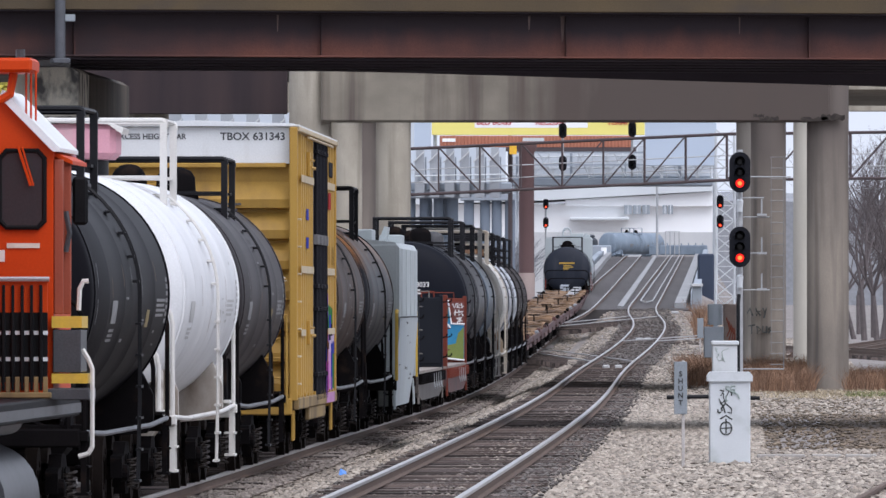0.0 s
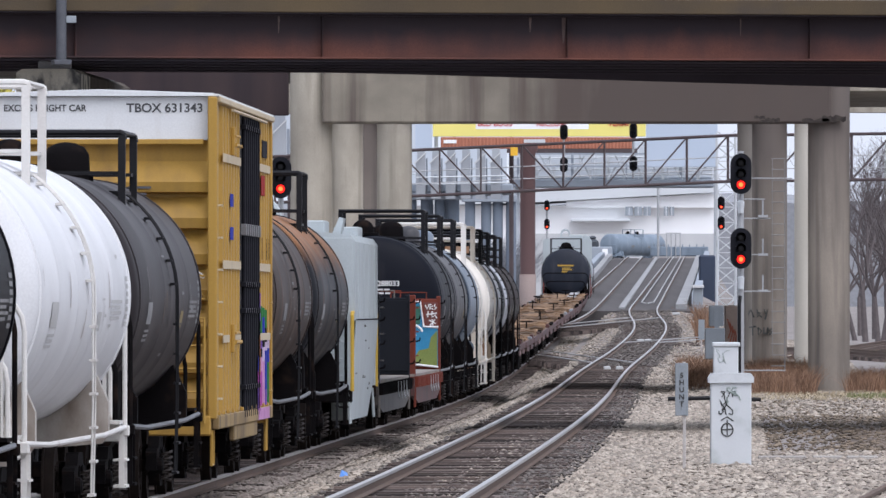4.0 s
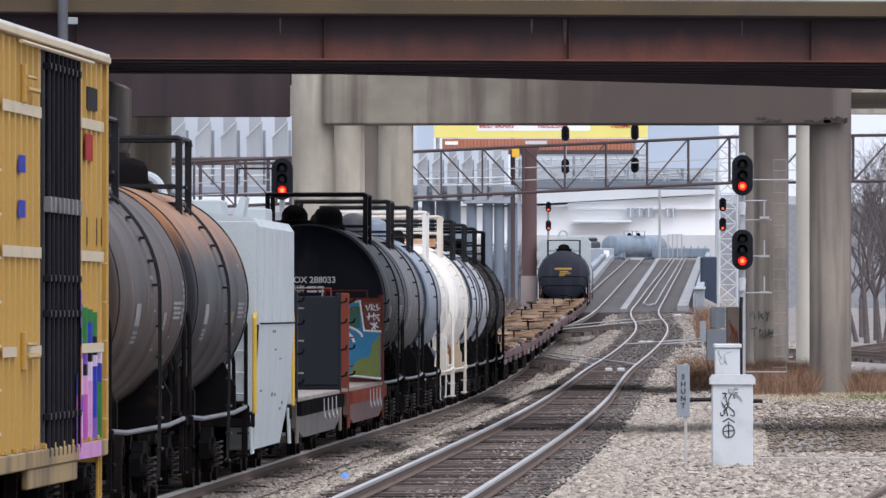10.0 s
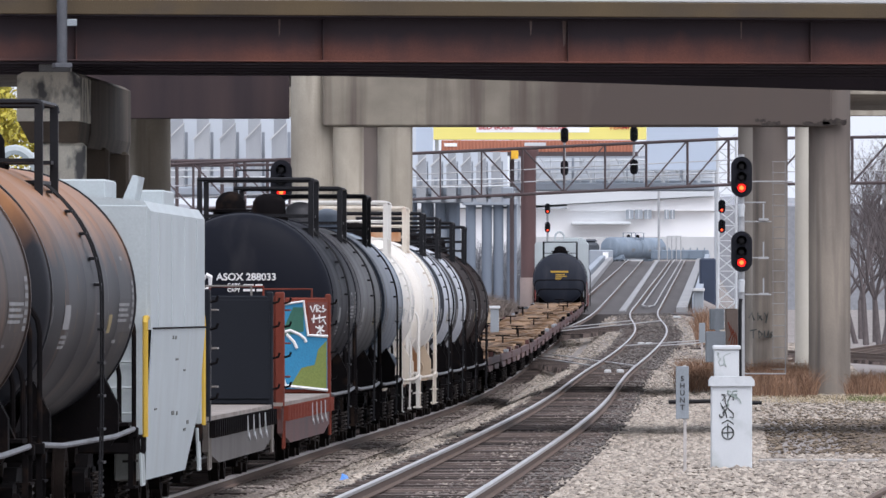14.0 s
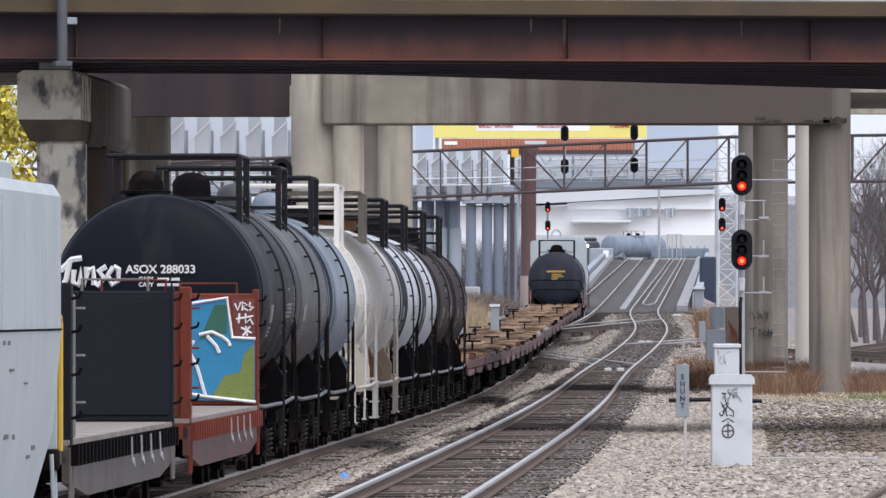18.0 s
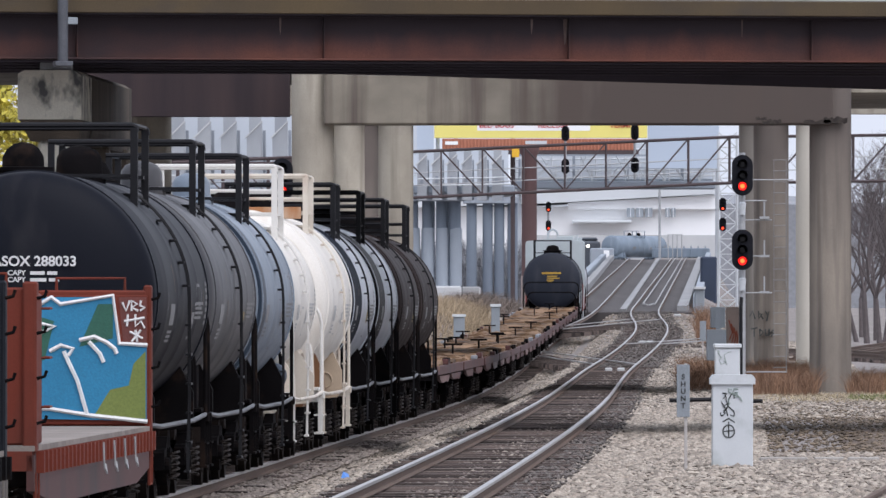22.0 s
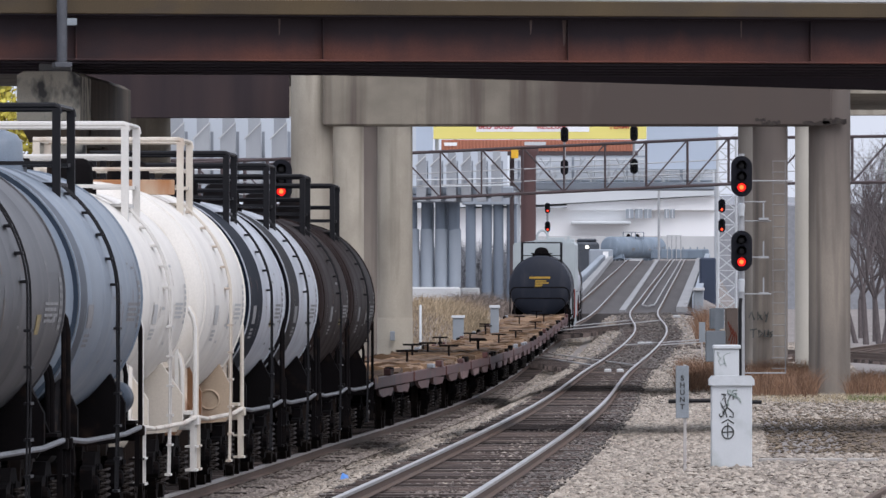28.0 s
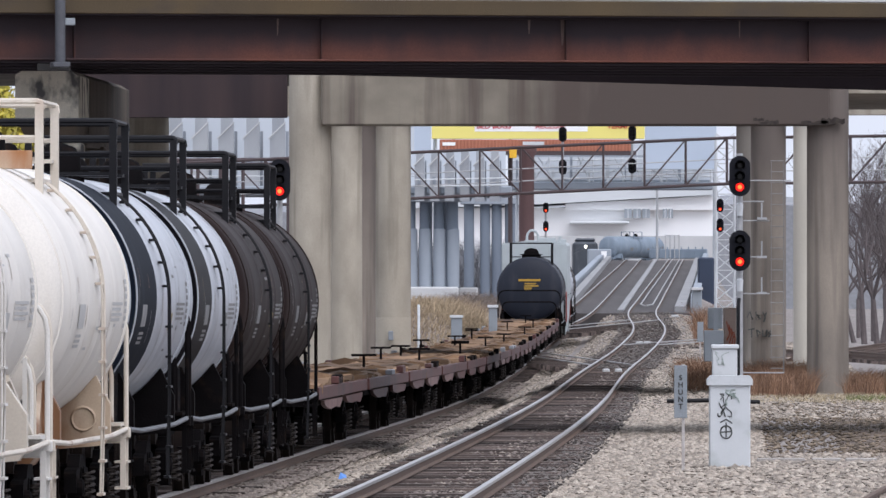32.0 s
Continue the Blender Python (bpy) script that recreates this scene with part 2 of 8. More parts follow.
class Curve:
    """A natural cubic spline through a few control points."""

    def __init__(self, xs, ys):
        xs, ys = zip(*sorted(zip(xs, ys)))
        self.x, self.y = np.array(xs, float), np.array(ys, float)
        n, h = len(xs), np.diff(self.x)
        a, b = np.eye(n), np.zeros(n)
        for i in range(1, n - 1):
            a[i, i - 1:i + 2] = h[i - 1], 2 * (h[i - 1] + h[i]), h[i]
            b[i] = 6 * ((self.y[i + 1] - self.y[i]) / h[i] - (self.y[i] - self.y[i - 1]) / h[i - 1])
        self.m = np.linalg.solve(a, b)

    def __call__(self, d):
        d = float(d)
        i = int(np.clip(np.searchsorted(self.x, d) - 1, 0, len(self.x) - 2))
        h = self.x[i + 1] - self.x[i]
        if d < self.x[0] or d > self.x[-1]:
            e = self.x[0] if d < self.x[0] else self.x[-1]
            return self(e) + (d - e) * (self(e + 0.01 if e == self.x[0] else e) - self(e if e == self.x[0] else e - 0.01)) / 0.01
        u, w = (self.x[i + 1] - d) / h, (d - self.x[i]) / h
        return float(u * self.y[i] + w * self.y[i + 1] + ((u ** 3 - u) * self.m[i] + (w ** 3 - w) * self.m[i + 1]) * h * h / 6)


# Track lines: sideways place and rail height by distance
train_x = Curve((40, 70, 100, 130, 160, 190, 220, 260, 320, 400, 500, 620, 750, 1000),
                (-9.4, -7.86, -6.39, -5.23, -4.35, -3.565, -2.816, -1.777, -0.354, 1.127, 3.026, 5.572, 7.70, 12.2))
train_z = Curve((40, 200, 400, 450, 538, 765, 1000), (0, 0, 0, 0.12, 0.70, 2.1, 3.55))
main_x = Curve((60, 100, 150, 220, 310, 413, 521, 588, 625, 658, 690, 760, 900, 1060, 1238, 1400), (-2.7, -1.55, -0.15, 1.70, 3.62, 5.77, 8.8, 10.15, 10.52, 11.04, 11.76, 13.36, 16.56, 20.22, 24.3, 28.0))
main_z = Curve((60, 150, 220, 413, 470, 521, 588, 658, 760, 900, 1060, 1238, 1400, 1900), (0.3, 0.30, 0.33, 0.43, 0.72, 1.13, 1.68, 2.34, 3.27, 4.55, 6.01, 7.64, 8.7, 10.2))


# ---- ground and tracks ----
def smooth_step(a, b, v):
    k = min(1.0, max(0.0, (v - a) / (b - a)))
    return k * k * (3 - 2 * k)


def ground_z(x, d):
    """Height of the ground sheet."""
    u, w = x - main_x(d), x - train_x(d)
    zm, zt = main_z(d) - 0.26, train_z(d) - 0.26
    gap = main_x(d) - train_x(d)
    base_r = 0.12 + 0.0012 * max(0, d - 300)
    base_l = -0.35 + 2.6 * smooth_step(330, 520, d)
    if u > 0:
        return zm + (base_r - zm) * smooth_step(1.9, 4.2 + 4 * smooth_step(430, 560, d), u)
    if w < 0:
        return zt + (base_l - zt) * smooth_step(1.9, 5.5, -w)
    k = w / gap
    return zt + (zm - zt) * smooth_step(0.38, 0.62, k) - 0.05 * math.sin(math.pi * k)


def build_ground():
    ds = [60, 90]
    while ds[-1] < 2150:
        ds.append(ds[-1] + max(3.0, ds[-1] * 0.018))
    us = [-260, -120, -60, -30, -18, -12, -10, -8.5, -7.5, -6.6, -6, -5.2, -4.4, -3.6, -2.9, -2.4, -2, -1.5, -0.7, 0, 0.7, 1.5, 2, 2.5, 3.2, 4, 5, 6.5, 8, 10, 13, 18, 26, 40, 80, 160, 300]
    m = Mesh()
    for d in ds:
        for u in us:
            x = main_x(d) + u
            m.v.append((x, d, ground_z(x, d)))
    n = len(us)
    m.f = [(i * n + j, i * n + j + 1, (i + 1) * n + j + 1, (i + 1) * n + j) for i in range(len(ds) - 1) for j in range(n - 1)]
    k = len(m.v)
    last = (len(ds) - 1) * n
    m.v += [(-3000, 4600, 1.0), (3000, 4600, 1.0), (-3000, 60, -0.4), (3000, 60, 0.1), (-3000, -400, -0.4), (3000, -400, 0.1)]
    m.f += [tuple(range(last, last + n)) + (k + 1, k)]
    m.f += [tuple(i * n for i in range(len(ds))) + (k, k + 2), tuple(i * n + n - 1 for i in range(len(ds) - 1, -1, -1)) + (k + 3, k + 1)]
    m.f += [(k + 2, k + 3) + tuple(range(n - 1, -1, -1)), (k + 4, k + 5, k + 3, k + 2)]
    solid("ground", m, M_GROUND, "grey gravel rail yard ground with brown fines", "ground", "structure", True)


build_ground()


def rail_mesh(xf, zf, off, d0, d1, step, head=True):
    """A flat-bottomed rail drawn along a track line: head, web and foot."""
    prof = [(-0.037, -0.006), (-0.037, -0.042), (0.037, -0.042), (0.037, -0.006), (0.028, 0), (-0.028, 0)] if head else [(-0.01, -0.0425), (-0.012, -0.13), (-0.07, -0.145), (-0.07, -0.158), (0.07, -0.158), (0.07, -0.145), (0.012, -0.13), (0.01, -0.0425)]
    m = Mesh()
    n = max(2, int((d1 - d0) / step) + 1)
    for i in range(n):
        d = d0 + (d1 - d0) * i / (n - 1)
        x, z = xf(d) + off, zf(d)
        m.v += [(x + a, d, z + b) for a, b in prof]
    k = len(prof)
    m.f = [(i * k + j, i * k + (j + 1) % k, (i + 1) * k + (j + 1) % k, (i + 1) * k + j) for i in range(n - 1) for j in range(k)]
    m.f += [tuple(range(k)), tuple((n - 1) * k + j for j in range(k - 1, -1, -1))]
    return m


def tie_mesh(xf, zf, d0, d1, seed, half=1.3):
    """Joined wooden ties, each a little askew and worn."""
    rng = random.Random(seed)
    m = Mesh()
    d = d0
    while d < d1:
        x, z = xf(d) + rng.uniform(-0.05, 0.05), zf(d) - 0.165 + rng.uniform(-0.05, 0.012)
        a = rng.uniform(-0.02, 0.02)
        hh = half + rng.uniform(-0.06, 0.06)
        v = []
        for sx in (-1, 1):
            for sy in (-1, 1):
                for dz in (-0.17, 0):
                    v.append((x + sx * hh, d + sy * 0.115 + a * sx, z + dz))
        m.add(v, [(0, 1, 3, 2), (4, 6, 7, 5), (0, 4, 5, 1), (2, 3, 7, 6), (0, 2, 6, 4), (1, 5, 7, 3)])
        d += 0.53 + rng.uniform(-0.02, 0.02)
    return m


def track(name, xf, zf, d0, d1, label, step=4.0, ties=True, guard=None, tie_end=None, head=M_RAIL):
    t = thing(name, label, "railway track", kind="structure")
    for s in (-0.7525, 0.7525):
        r = part("rail", rail_mesh(xf, zf, s, d0, d1, step), head, t, "worn steel running rail" if head is M_RAIL else "rusty running rail")
        part("rail_base", rail_mesh(xf, zf, s, d0, d1, step, False), M_RAIL_SIDE, r, "rust-brown rail web and foot")
    if ties:
        tagged(part("ties", tie_mesh(xf, zf, d0, tie_end or d1, len(name)), M_TIE, t, "closely laid dark weathered wooden ties"), kind="stuff")
    if guard:
        for s in (-0.36, 0.36):
            part("guard_rail", rail_mesh(xf, zf, s, guard[0], guard[1], 20), M_RAIL, t, "inner guard rail")
        g0 = guard[0]
        for s in (-0.36, 0.36):
            part("guard_rail_end", Mesh().tube([(xf(g0) + s, g0, zf(g0) - 0.04), (xf(g0 - 9) + s * 0.06, g0 - 9, zf(g0 - 9) - 0.04)], 0.045), M_RAIL, t, "guard rail end bent to a point")
    return t


track("track_main", main_x, main_z, 60, 1240, "main track with worn rails on dark wooden ties", guard=(700, 1238), tie_end=600)
track("track_train", train_x, train_z, 40, 900, "neighbouring track under the freight train", tie_end=520)
ramp_x = Curve((560, 600, 640, 700, 760, 900, 1060, 1238), (4.4, 5.9, 7.1, 8.5, 9.78, 12.74, 16.13, 19.9))
track("track_ramp", ramp_x, main_z, 560, 1238, "second track that climbs the ramp", ties=False)


def lead(name, a, b, label, bow=0.0, z_end=None):
    """A turnout lead: two rails between two places given as (x offset track, distance)."""
    (x0, d0), (x1, d1) = sorted((a, b), key=lambda p: p[1])
    xf = Curve((d0, (d0 + d1) / 2, d1), (x0, (x0 + x1) / 2 + bow, x1))
    z1 = main_z(d1) if z_end is None else z_end
    zf = Curve((d0, (d0 + d1) / 2, d1), (main_z(d0), main_z((d0 + d1) / 2) if z_end is None else (main_z(d0) + z1) / 2, z1))
    t = thing(name, label, "turnout", kind="structure")
    for s in (-0.7525, 0.7525):
        part("rail", rail_mesh(xf, zf, s, d0, d1, 3), M_RAIL, t, "worn steel lead rail")
    tagged(part("ties", tie_mesh(xf, lambda d: zf(d) - 0.06, d0, d1, len(name), 1.15), M_TIE, t, "dark ties under the lead rails"), kind="stuff")
    return t


lead("crossover_1", (main_x(424), 424), (train_x(520), 520), "crossover rails between the two tracks", 0.0, train_z(520))
lead("crossover_2", (main_x(612), 612), (ramp_x(560), 560), "crossover rails towards the second track")
lead("crossover_3", (main_x(500), 500), (main_x(530) + 4.6, 530), "short diverging rails beside the main track")
side_x = Curve((110, 141, 200), (3.72, 5.74, 9.57))
side_z = Curve((90, 150, 200), (0.22, 0.22, 0.22))
track("track_side", side_x, side_z, 120, 200, "rusty siding at the edge of the gravel", head=M_RAIL_SIDE)
far_x = Curve((420, 520, 640), (26.0, 19.4, 13.0))
far_z = Curve((420, 640), (0.55, 1.1))
for i, (a, b) in enumerate((((21.0, 400), (15.0, 520)), ((17.5, 430), (25.0, 600)), ((14.5, 470), (26.0, 640)))):
    xf = Curve((a[1], b[1]), (a[0], b[0]))
    zf = Curve((a[1], b[1]), (ground_z(a[0], a[1]) + 0.26, ground_z(b[0], b[1]) + 0.3))
    track("yard_track_%d" % (i + 1), xf, zf, a[1], b[1], "rusty yard track on the far ground", step=20, head=M_RAIL_SIDE)


M_STONE_MID = material("brown_grey_gravel", (0.27, 0.235, 0.205), (0.17, 0.14, 0.12), 0.9, scale=1.5, contrast=0.4, fine=0.3, bump=0.3, by_island=0.4)


M_STONE_TRACK = material("rust_brown_ballast", (0.20, 0.168, 0.150), (0.11, 0.088, 0.078), 0.9, scale=1.5, contrast=0.4, fine=0.3, bump=0.3, by_island=0.5)
M_STONE_SOIL = material("tan_brown_gravel", (0.205, 0.163, 0.118), (0.115, 0.088, 0.063), 0.9, scale=1.5, contrast=0.4, fine=0.3, bump=0.3, by_island=0.5)


def stones(name, count, d0, d1, place, size, mat, label, seed, lift=0.0):
    """Loose crushed stones, each its own lump, joined."""
    rng = np.random.default_rng(seed)
    ico = np.array([(0, 0, 1.0), (0.89, 0, 0.45), (0.28, 0.85, 0.45), (-0.72, 0.53, 0.45), (-0.72, -0.53, 0.45), (0.28, -0.85, 0.45), (0, 0, -0.5)])
    tri = np.array([(0, 1, 2), (0, 2, 3), (0, 3, 4), (0, 4, 5), (0, 5, 1), (6, 2, 1), (6, 3, 2), (6, 4, 3), (6, 5, 4), (6, 1, 5)])
    vs = np.zeros((count, 7, 3))
    for i in range(count):
        d = d0 * (d1 / d0) ** rng.random()
        x = place(d, rng.random())
        s = size * rng.uniform(0.55, 1.35)
        p = ico * (1 + rng.uniform(-0.28, 0.28, (7, 1))) * s * np.array((rng.uniform(0.8, 1.4), rng.uniform(0.8, 1.4), rng.uniform(0.55, 0.95)))
        a = rng.random() * 6.28
        c, sn = math.cos(a), math.sin(a)
        p[:, :2] = p[:, :2] @ np.array(((c, -sn), (sn, c)))
        vs[i] = p + np.array((x, d, ground_z(x, d) + s * 0.15 + lift))
    me = bpy.data.meshes.new(name)
    me.from_pydata(vs.reshape(-1, 3).tolist(), [], (tri[None] + 7 * np.arange(count)[:, None, None]).reshape(-1, 3).tolist())
    return solid(name, me, mat, label, "gravel", "stuff")


stones("gravel_by_the_main_track", 14000, 186, 430, lambda d, r: main_x(d) + 1.25 + r * (1.6 + 2.2 * smooth_step(255, 300, d)), 0.048, M_STONE, "pale crushed limestone beside the main track", 1)
stones("gravel_apron", 15500, 138, 190, lambda d, r: main_x(d) + 1.3 + r * r * 3.5 + r * 4.2, 0.047, M_STONE, "pale crushed limestone apron around the cabinet", 5)
stones("gravel_between_the_tracks", 17000, 138, 460, lambda d, r: train_x(d) + 0.95 + r * 2.3, 0.045, M_STONE, "pale crushed limestone between the two tracks", 2)
stones("gravel_at_the_tie_ends", 12000, 138, 420, lambda d, r: train_x(d) + 0.82 + r * 0.75, 0.04, M_STONE_MID, "grey-brown ballast at the tie ends", 7, 0.09)
stones("gravel_at_the_main_tie_ends", 3500, 138, 420, lambda d, r: main_x(d) + (0.9 + (r * 2 % 1) * 0.6) * (1 if r < 0.5 else -1), 0.036, M_STONE_DIRTY, "oily ballast at the ends of the main ties", 8, 0.07)
stones("gravel_inside_the_track", 12000, 138, 430, lambda d, r: main_x(d) - 1.35 + r * 2.7, 0.032, M_STONE_TRACK, "oily grey-brown ballast between the rails", 3, 0.062)
stones("gravel_between_the_rails", 1500, 138, 430, lambda d, r: main_x(d) + 0.35 * math.sin(d * 1.31) * math.sin(d * 0.37) - 0.35 + r * 0.7, 0.03, M_STONE, "pale ballast in clumps between the main rails", 11, 0.06)
stones("gravel_on_the_yard", 20000, 380, 660, lambda d, r: main_x(d) - 4.4 + r * 13, 0.06, M_STONE, "pale crushed stone around the turnouts", 4)
stones("gravel_inside_the_far_track", 5000, 425, 665, lambda d, r: main_x(d) - 1.5 + r * 3.0, 0.05, M_STONE_DIRTY, "grey ballast between the far rails", 12, 0.09)
stones("gravel_before_the_columns", 7000, 250, 305, lambda d, r: main_x(d) + 2.4 + r * 15, 0.05, M_STONE, "pale stones before the columns", 13)
stones("gravel_on_the_soft_ground", 9000, 138, 190, lambda d, r: main_x(d) + 4.2 + r * 8, 0.034, M_STONE_MID, "small pinkish-brown stones at the edge of the apron", 14)
stones("gravel_behind_the_cabinet", 6500, 186, 262, lambda d, r: main_x(d) + 2.7 + r * 1.5, 0.046, M_STONE, "pale crushed limestone behind the cabinet", 21)
stones("gravel_over_the_soil", 9000, 186, 292, lambda d, r: main_x(d) + 3.9 + r * 10, 0.042, M_STONE_SOIL, "tan-brown gravel over the soil", 22)
stones("gravel_on_the_soil", 4500, 186, 300, lambda d, r: main_x(d) + 2.6 + r * 14, 0.024, M_STONE_MID, "scattered stones on the bare soil", 6)

# ---- the near road bridge ----
M_FASCIA = material("stained_deck_edge", (0.105, 0.072, 0.032), (0.055, 0.041, 0.026), 0.85, scale=0.5, stretch=(1, 1, 0.5), contrast=0.5, fine=0.3, bump=0.3,
                    spot=(0.05, 0.04, 0.035), spot_low=0.55, spot_high=0.75, spot_scale=0.6, spot_stretch=(1, 1, 1.5))
SKEW = pose(0, 218.6, 0, 0, 0, 12)
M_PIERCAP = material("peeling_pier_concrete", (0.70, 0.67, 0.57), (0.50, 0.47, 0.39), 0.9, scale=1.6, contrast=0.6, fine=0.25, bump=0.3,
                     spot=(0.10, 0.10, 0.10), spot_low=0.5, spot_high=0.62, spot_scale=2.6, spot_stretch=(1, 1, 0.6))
# Soot plus the shade below the bridge, both put into the concrete colour.
M_SOOT_SHADE_CONC = material("soot_and_shade_concrete", (0.15, 0.122, 0.095), (0.05, 0.043, 0.037), 0.9, scale=0.7, stretch=(1.5, 1.5, 0.2), contrast=0.5, fine=0.25, bump=0.3, spec=0.2)
M_CAP = material("streaked_cap_concrete", (0.265, 0.238, 0.19), (0.18, 0.161, 0.128), 0.9, scale=1.2, stretch=(0.7, 1, 1), contrast=0.6, fine=0.2, bump=0.25,
                 spot=(0.088, 0.068, 0.058), spot_low=0.5, spot_high=0.68, spot_scale=1.1, spot_stretch=(1.3, 1.3, 0.06), top=((0.085, 0.067, 0.058), 0.3, 4.2, 0, 3.5))
bridge = thing("road_bridge", "rust-brown steel girder road bridge with stained deck edge", "bridge", SKEW, kind="structure")


def girder(name, y, z0, z1, mat, parent, half=42, step=4.6, label=""):
    g = part(name, Mesh().box(-half, half, y - 0.012, y + 0.012, z0 + 0.03, z1 - 0.03), mat, parent, label)
    part("bottom_flange", Mesh().box(-half, half, y - 0.2, y + 0.2, z0, z0 + 0.035, 0.008), mat, g)
    part("top_flange", Mesh().box(-half, half, y - 0.17, y + 0.17, z1 - 0.035, z1, 0.008), mat, g)
    st = Mesh().box(-0.008, 0.008, y - 0.15, y - 0.012, z0 + 0.036, z1 - 0.036).data("stiffener")
    x = -11.5
    while x < 12:
        part("stiffener", st, mat, g, at=pose(x, 0, 0))
        x += step
    return g


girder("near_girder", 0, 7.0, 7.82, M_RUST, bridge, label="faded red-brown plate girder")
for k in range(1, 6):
    girder("inner_girder", 2.5 * k, 7.0, 7.82, M_UNDERSHADE, bridge, step=9.2, label="plate girder with under-deck shade in its colour")
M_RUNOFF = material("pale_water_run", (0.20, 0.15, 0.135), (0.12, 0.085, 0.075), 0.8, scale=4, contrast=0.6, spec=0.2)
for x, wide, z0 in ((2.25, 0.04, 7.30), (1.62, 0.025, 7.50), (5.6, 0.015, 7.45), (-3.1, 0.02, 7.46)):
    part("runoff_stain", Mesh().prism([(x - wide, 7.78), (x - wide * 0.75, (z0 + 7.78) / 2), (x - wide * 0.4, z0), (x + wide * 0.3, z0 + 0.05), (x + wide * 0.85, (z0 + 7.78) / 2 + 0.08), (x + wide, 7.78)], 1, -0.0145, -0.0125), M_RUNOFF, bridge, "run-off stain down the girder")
# Haunch added so that the dark band below the deck widens rightwards.
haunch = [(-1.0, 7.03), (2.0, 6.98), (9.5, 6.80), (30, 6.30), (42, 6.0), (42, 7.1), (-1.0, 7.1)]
part("haunch", Mesh().prism(haunch, 1, 12.75, 12.85), M_UNDERSHADE, bridge, "shade-dark haunch added below the far girder")
part("deck_slab", Mesh().box(-42, 42, -0.35, 13.2, 7.82, 8.0), M_UNDERSHADE, bridge, "dark deck slab")
part("deck_edge", Mesh().box(-42, 42, -0.55, -0.35, 7.84, 8.115, 0.015), M_FASCIA, bridge, "yellow-brown stained concrete deck edge")
part("parapet", Mesh().box(-42, 42, -0.50, -0.25, 8.117, 9.0, 0.02), M_CONC_PALE, bridge, "pale concrete parapet")
part("parapet", Mesh().box(-42, 42, 12.9, 13.2, 8.005, 9.0, 0.02), M_CONC_PALE, bridge)
M_PIPE_DARK = material("dull_slate_pipe_paint", (0.095, 0.10, 0.115), (0.06, 0.065, 0.075), 0.6, scale=3)
drop_x = -7.279
pipe_p = Mesh().tube([(drop_x, -0.75, 6.95), (drop_x, -0.75, 9.2)], 0.095, 12)
pipe_p.box(drop_x - 0.16, drop_x + 0.16, -0.92, -0.6, 6.86, 6.95, 0.01)
dp = part("drain_pipe", pipe_p, M_PIPE_DARK, bridge, "dark grey steel drain pipe", True)
part("bracket", Mesh().box(drop_x + 0.08, drop_x + 0.27, -0.8, -0.7, 7.62, 7.75, 0.01), M_GREYSIGN, dp)

pier = thing("bridge_pier", "weathered concrete hammerhead pier with peeling stains", "bridge pier", kind="structure")
PIER_SHIFT = 0.036
cap = Mesh()
front = [(-7.90, 5.94), (-7.90, 6.78), (-7.78, 6.85), (-6.86, 6.85), (-6.73, 6.76), (-6.73, 5.94)]
n = len(front)
cap.v = [(x, 219.5, z) for x, z in front] + [(x + 3.0 * PIER_SHIFT, 222.5, z) for x, z in front]
cap.f = [tuple(range(n)), tuple(range(2 * n - 1, n - 1, -1))] + [(i, (i + 1) % n, n + (i + 1) % n, n + i) for i in range(n)]
part("pier_cap", cap, M_PIERCAP, pier, "stained concrete pier cap")
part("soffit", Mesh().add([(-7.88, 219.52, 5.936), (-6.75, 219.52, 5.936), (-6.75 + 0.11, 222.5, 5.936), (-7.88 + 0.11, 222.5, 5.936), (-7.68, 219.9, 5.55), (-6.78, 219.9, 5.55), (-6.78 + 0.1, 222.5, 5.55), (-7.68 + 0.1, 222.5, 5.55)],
                           [(0, 1, 2, 3), (4, 7, 6, 5), (0, 4, 5, 1), (1, 5, 6, 2), (2, 6, 7, 3), (3, 7, 4, 0)]), M_SOOT_SHADE_CONC, pier, "stained and shade-dark tapering underside of the cap")
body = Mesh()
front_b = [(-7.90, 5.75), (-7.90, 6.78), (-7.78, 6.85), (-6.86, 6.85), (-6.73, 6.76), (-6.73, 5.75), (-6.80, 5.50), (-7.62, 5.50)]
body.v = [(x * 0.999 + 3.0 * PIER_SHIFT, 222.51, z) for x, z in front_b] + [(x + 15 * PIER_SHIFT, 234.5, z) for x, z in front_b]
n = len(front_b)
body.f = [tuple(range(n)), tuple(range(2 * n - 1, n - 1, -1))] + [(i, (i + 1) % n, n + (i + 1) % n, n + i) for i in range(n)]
part("pier_cap_body", body, M_SOOT_SHADE_CONC, pier, "sooty and shade-dark concrete cap under the bridge")
part("bearing", Mesh().box(-7.5, -6.9, 219.7, 220.2, 6.85, 7.0, 0.02), M_GALV, pier, "grey steel bearing")
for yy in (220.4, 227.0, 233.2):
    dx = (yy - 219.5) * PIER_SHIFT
    part("pier_column", Mesh().box(-7.58 + dx, -6.68 + dx, yy - 0.45, yy + 0.45, -0.5, 5.548, 0.06), M_PIERCAP, pier, "square concrete column") if yy < 222 else part("pier_column", Mesh().box(-7.58 + dx, -6.68 + dx, yy - 0.45, yy + 0.45, -0.5, 5.548, 0.06), M_SOOT_SHADE_CONC, pier, "sooty and shade-dark square concrete column")

# ---- the straddle bents of the viaduct ----
bent = thing("straddle_bent", "broad concrete cap beam on round columns across the tracks", "bridge pier", kind="structure")
part("cap_beam", Mesh().box(-3.32, 10.55, 324, 325.6, 7.45, 9.0, 0.05), M_CAP, bent, "streaked concrete cap beam")
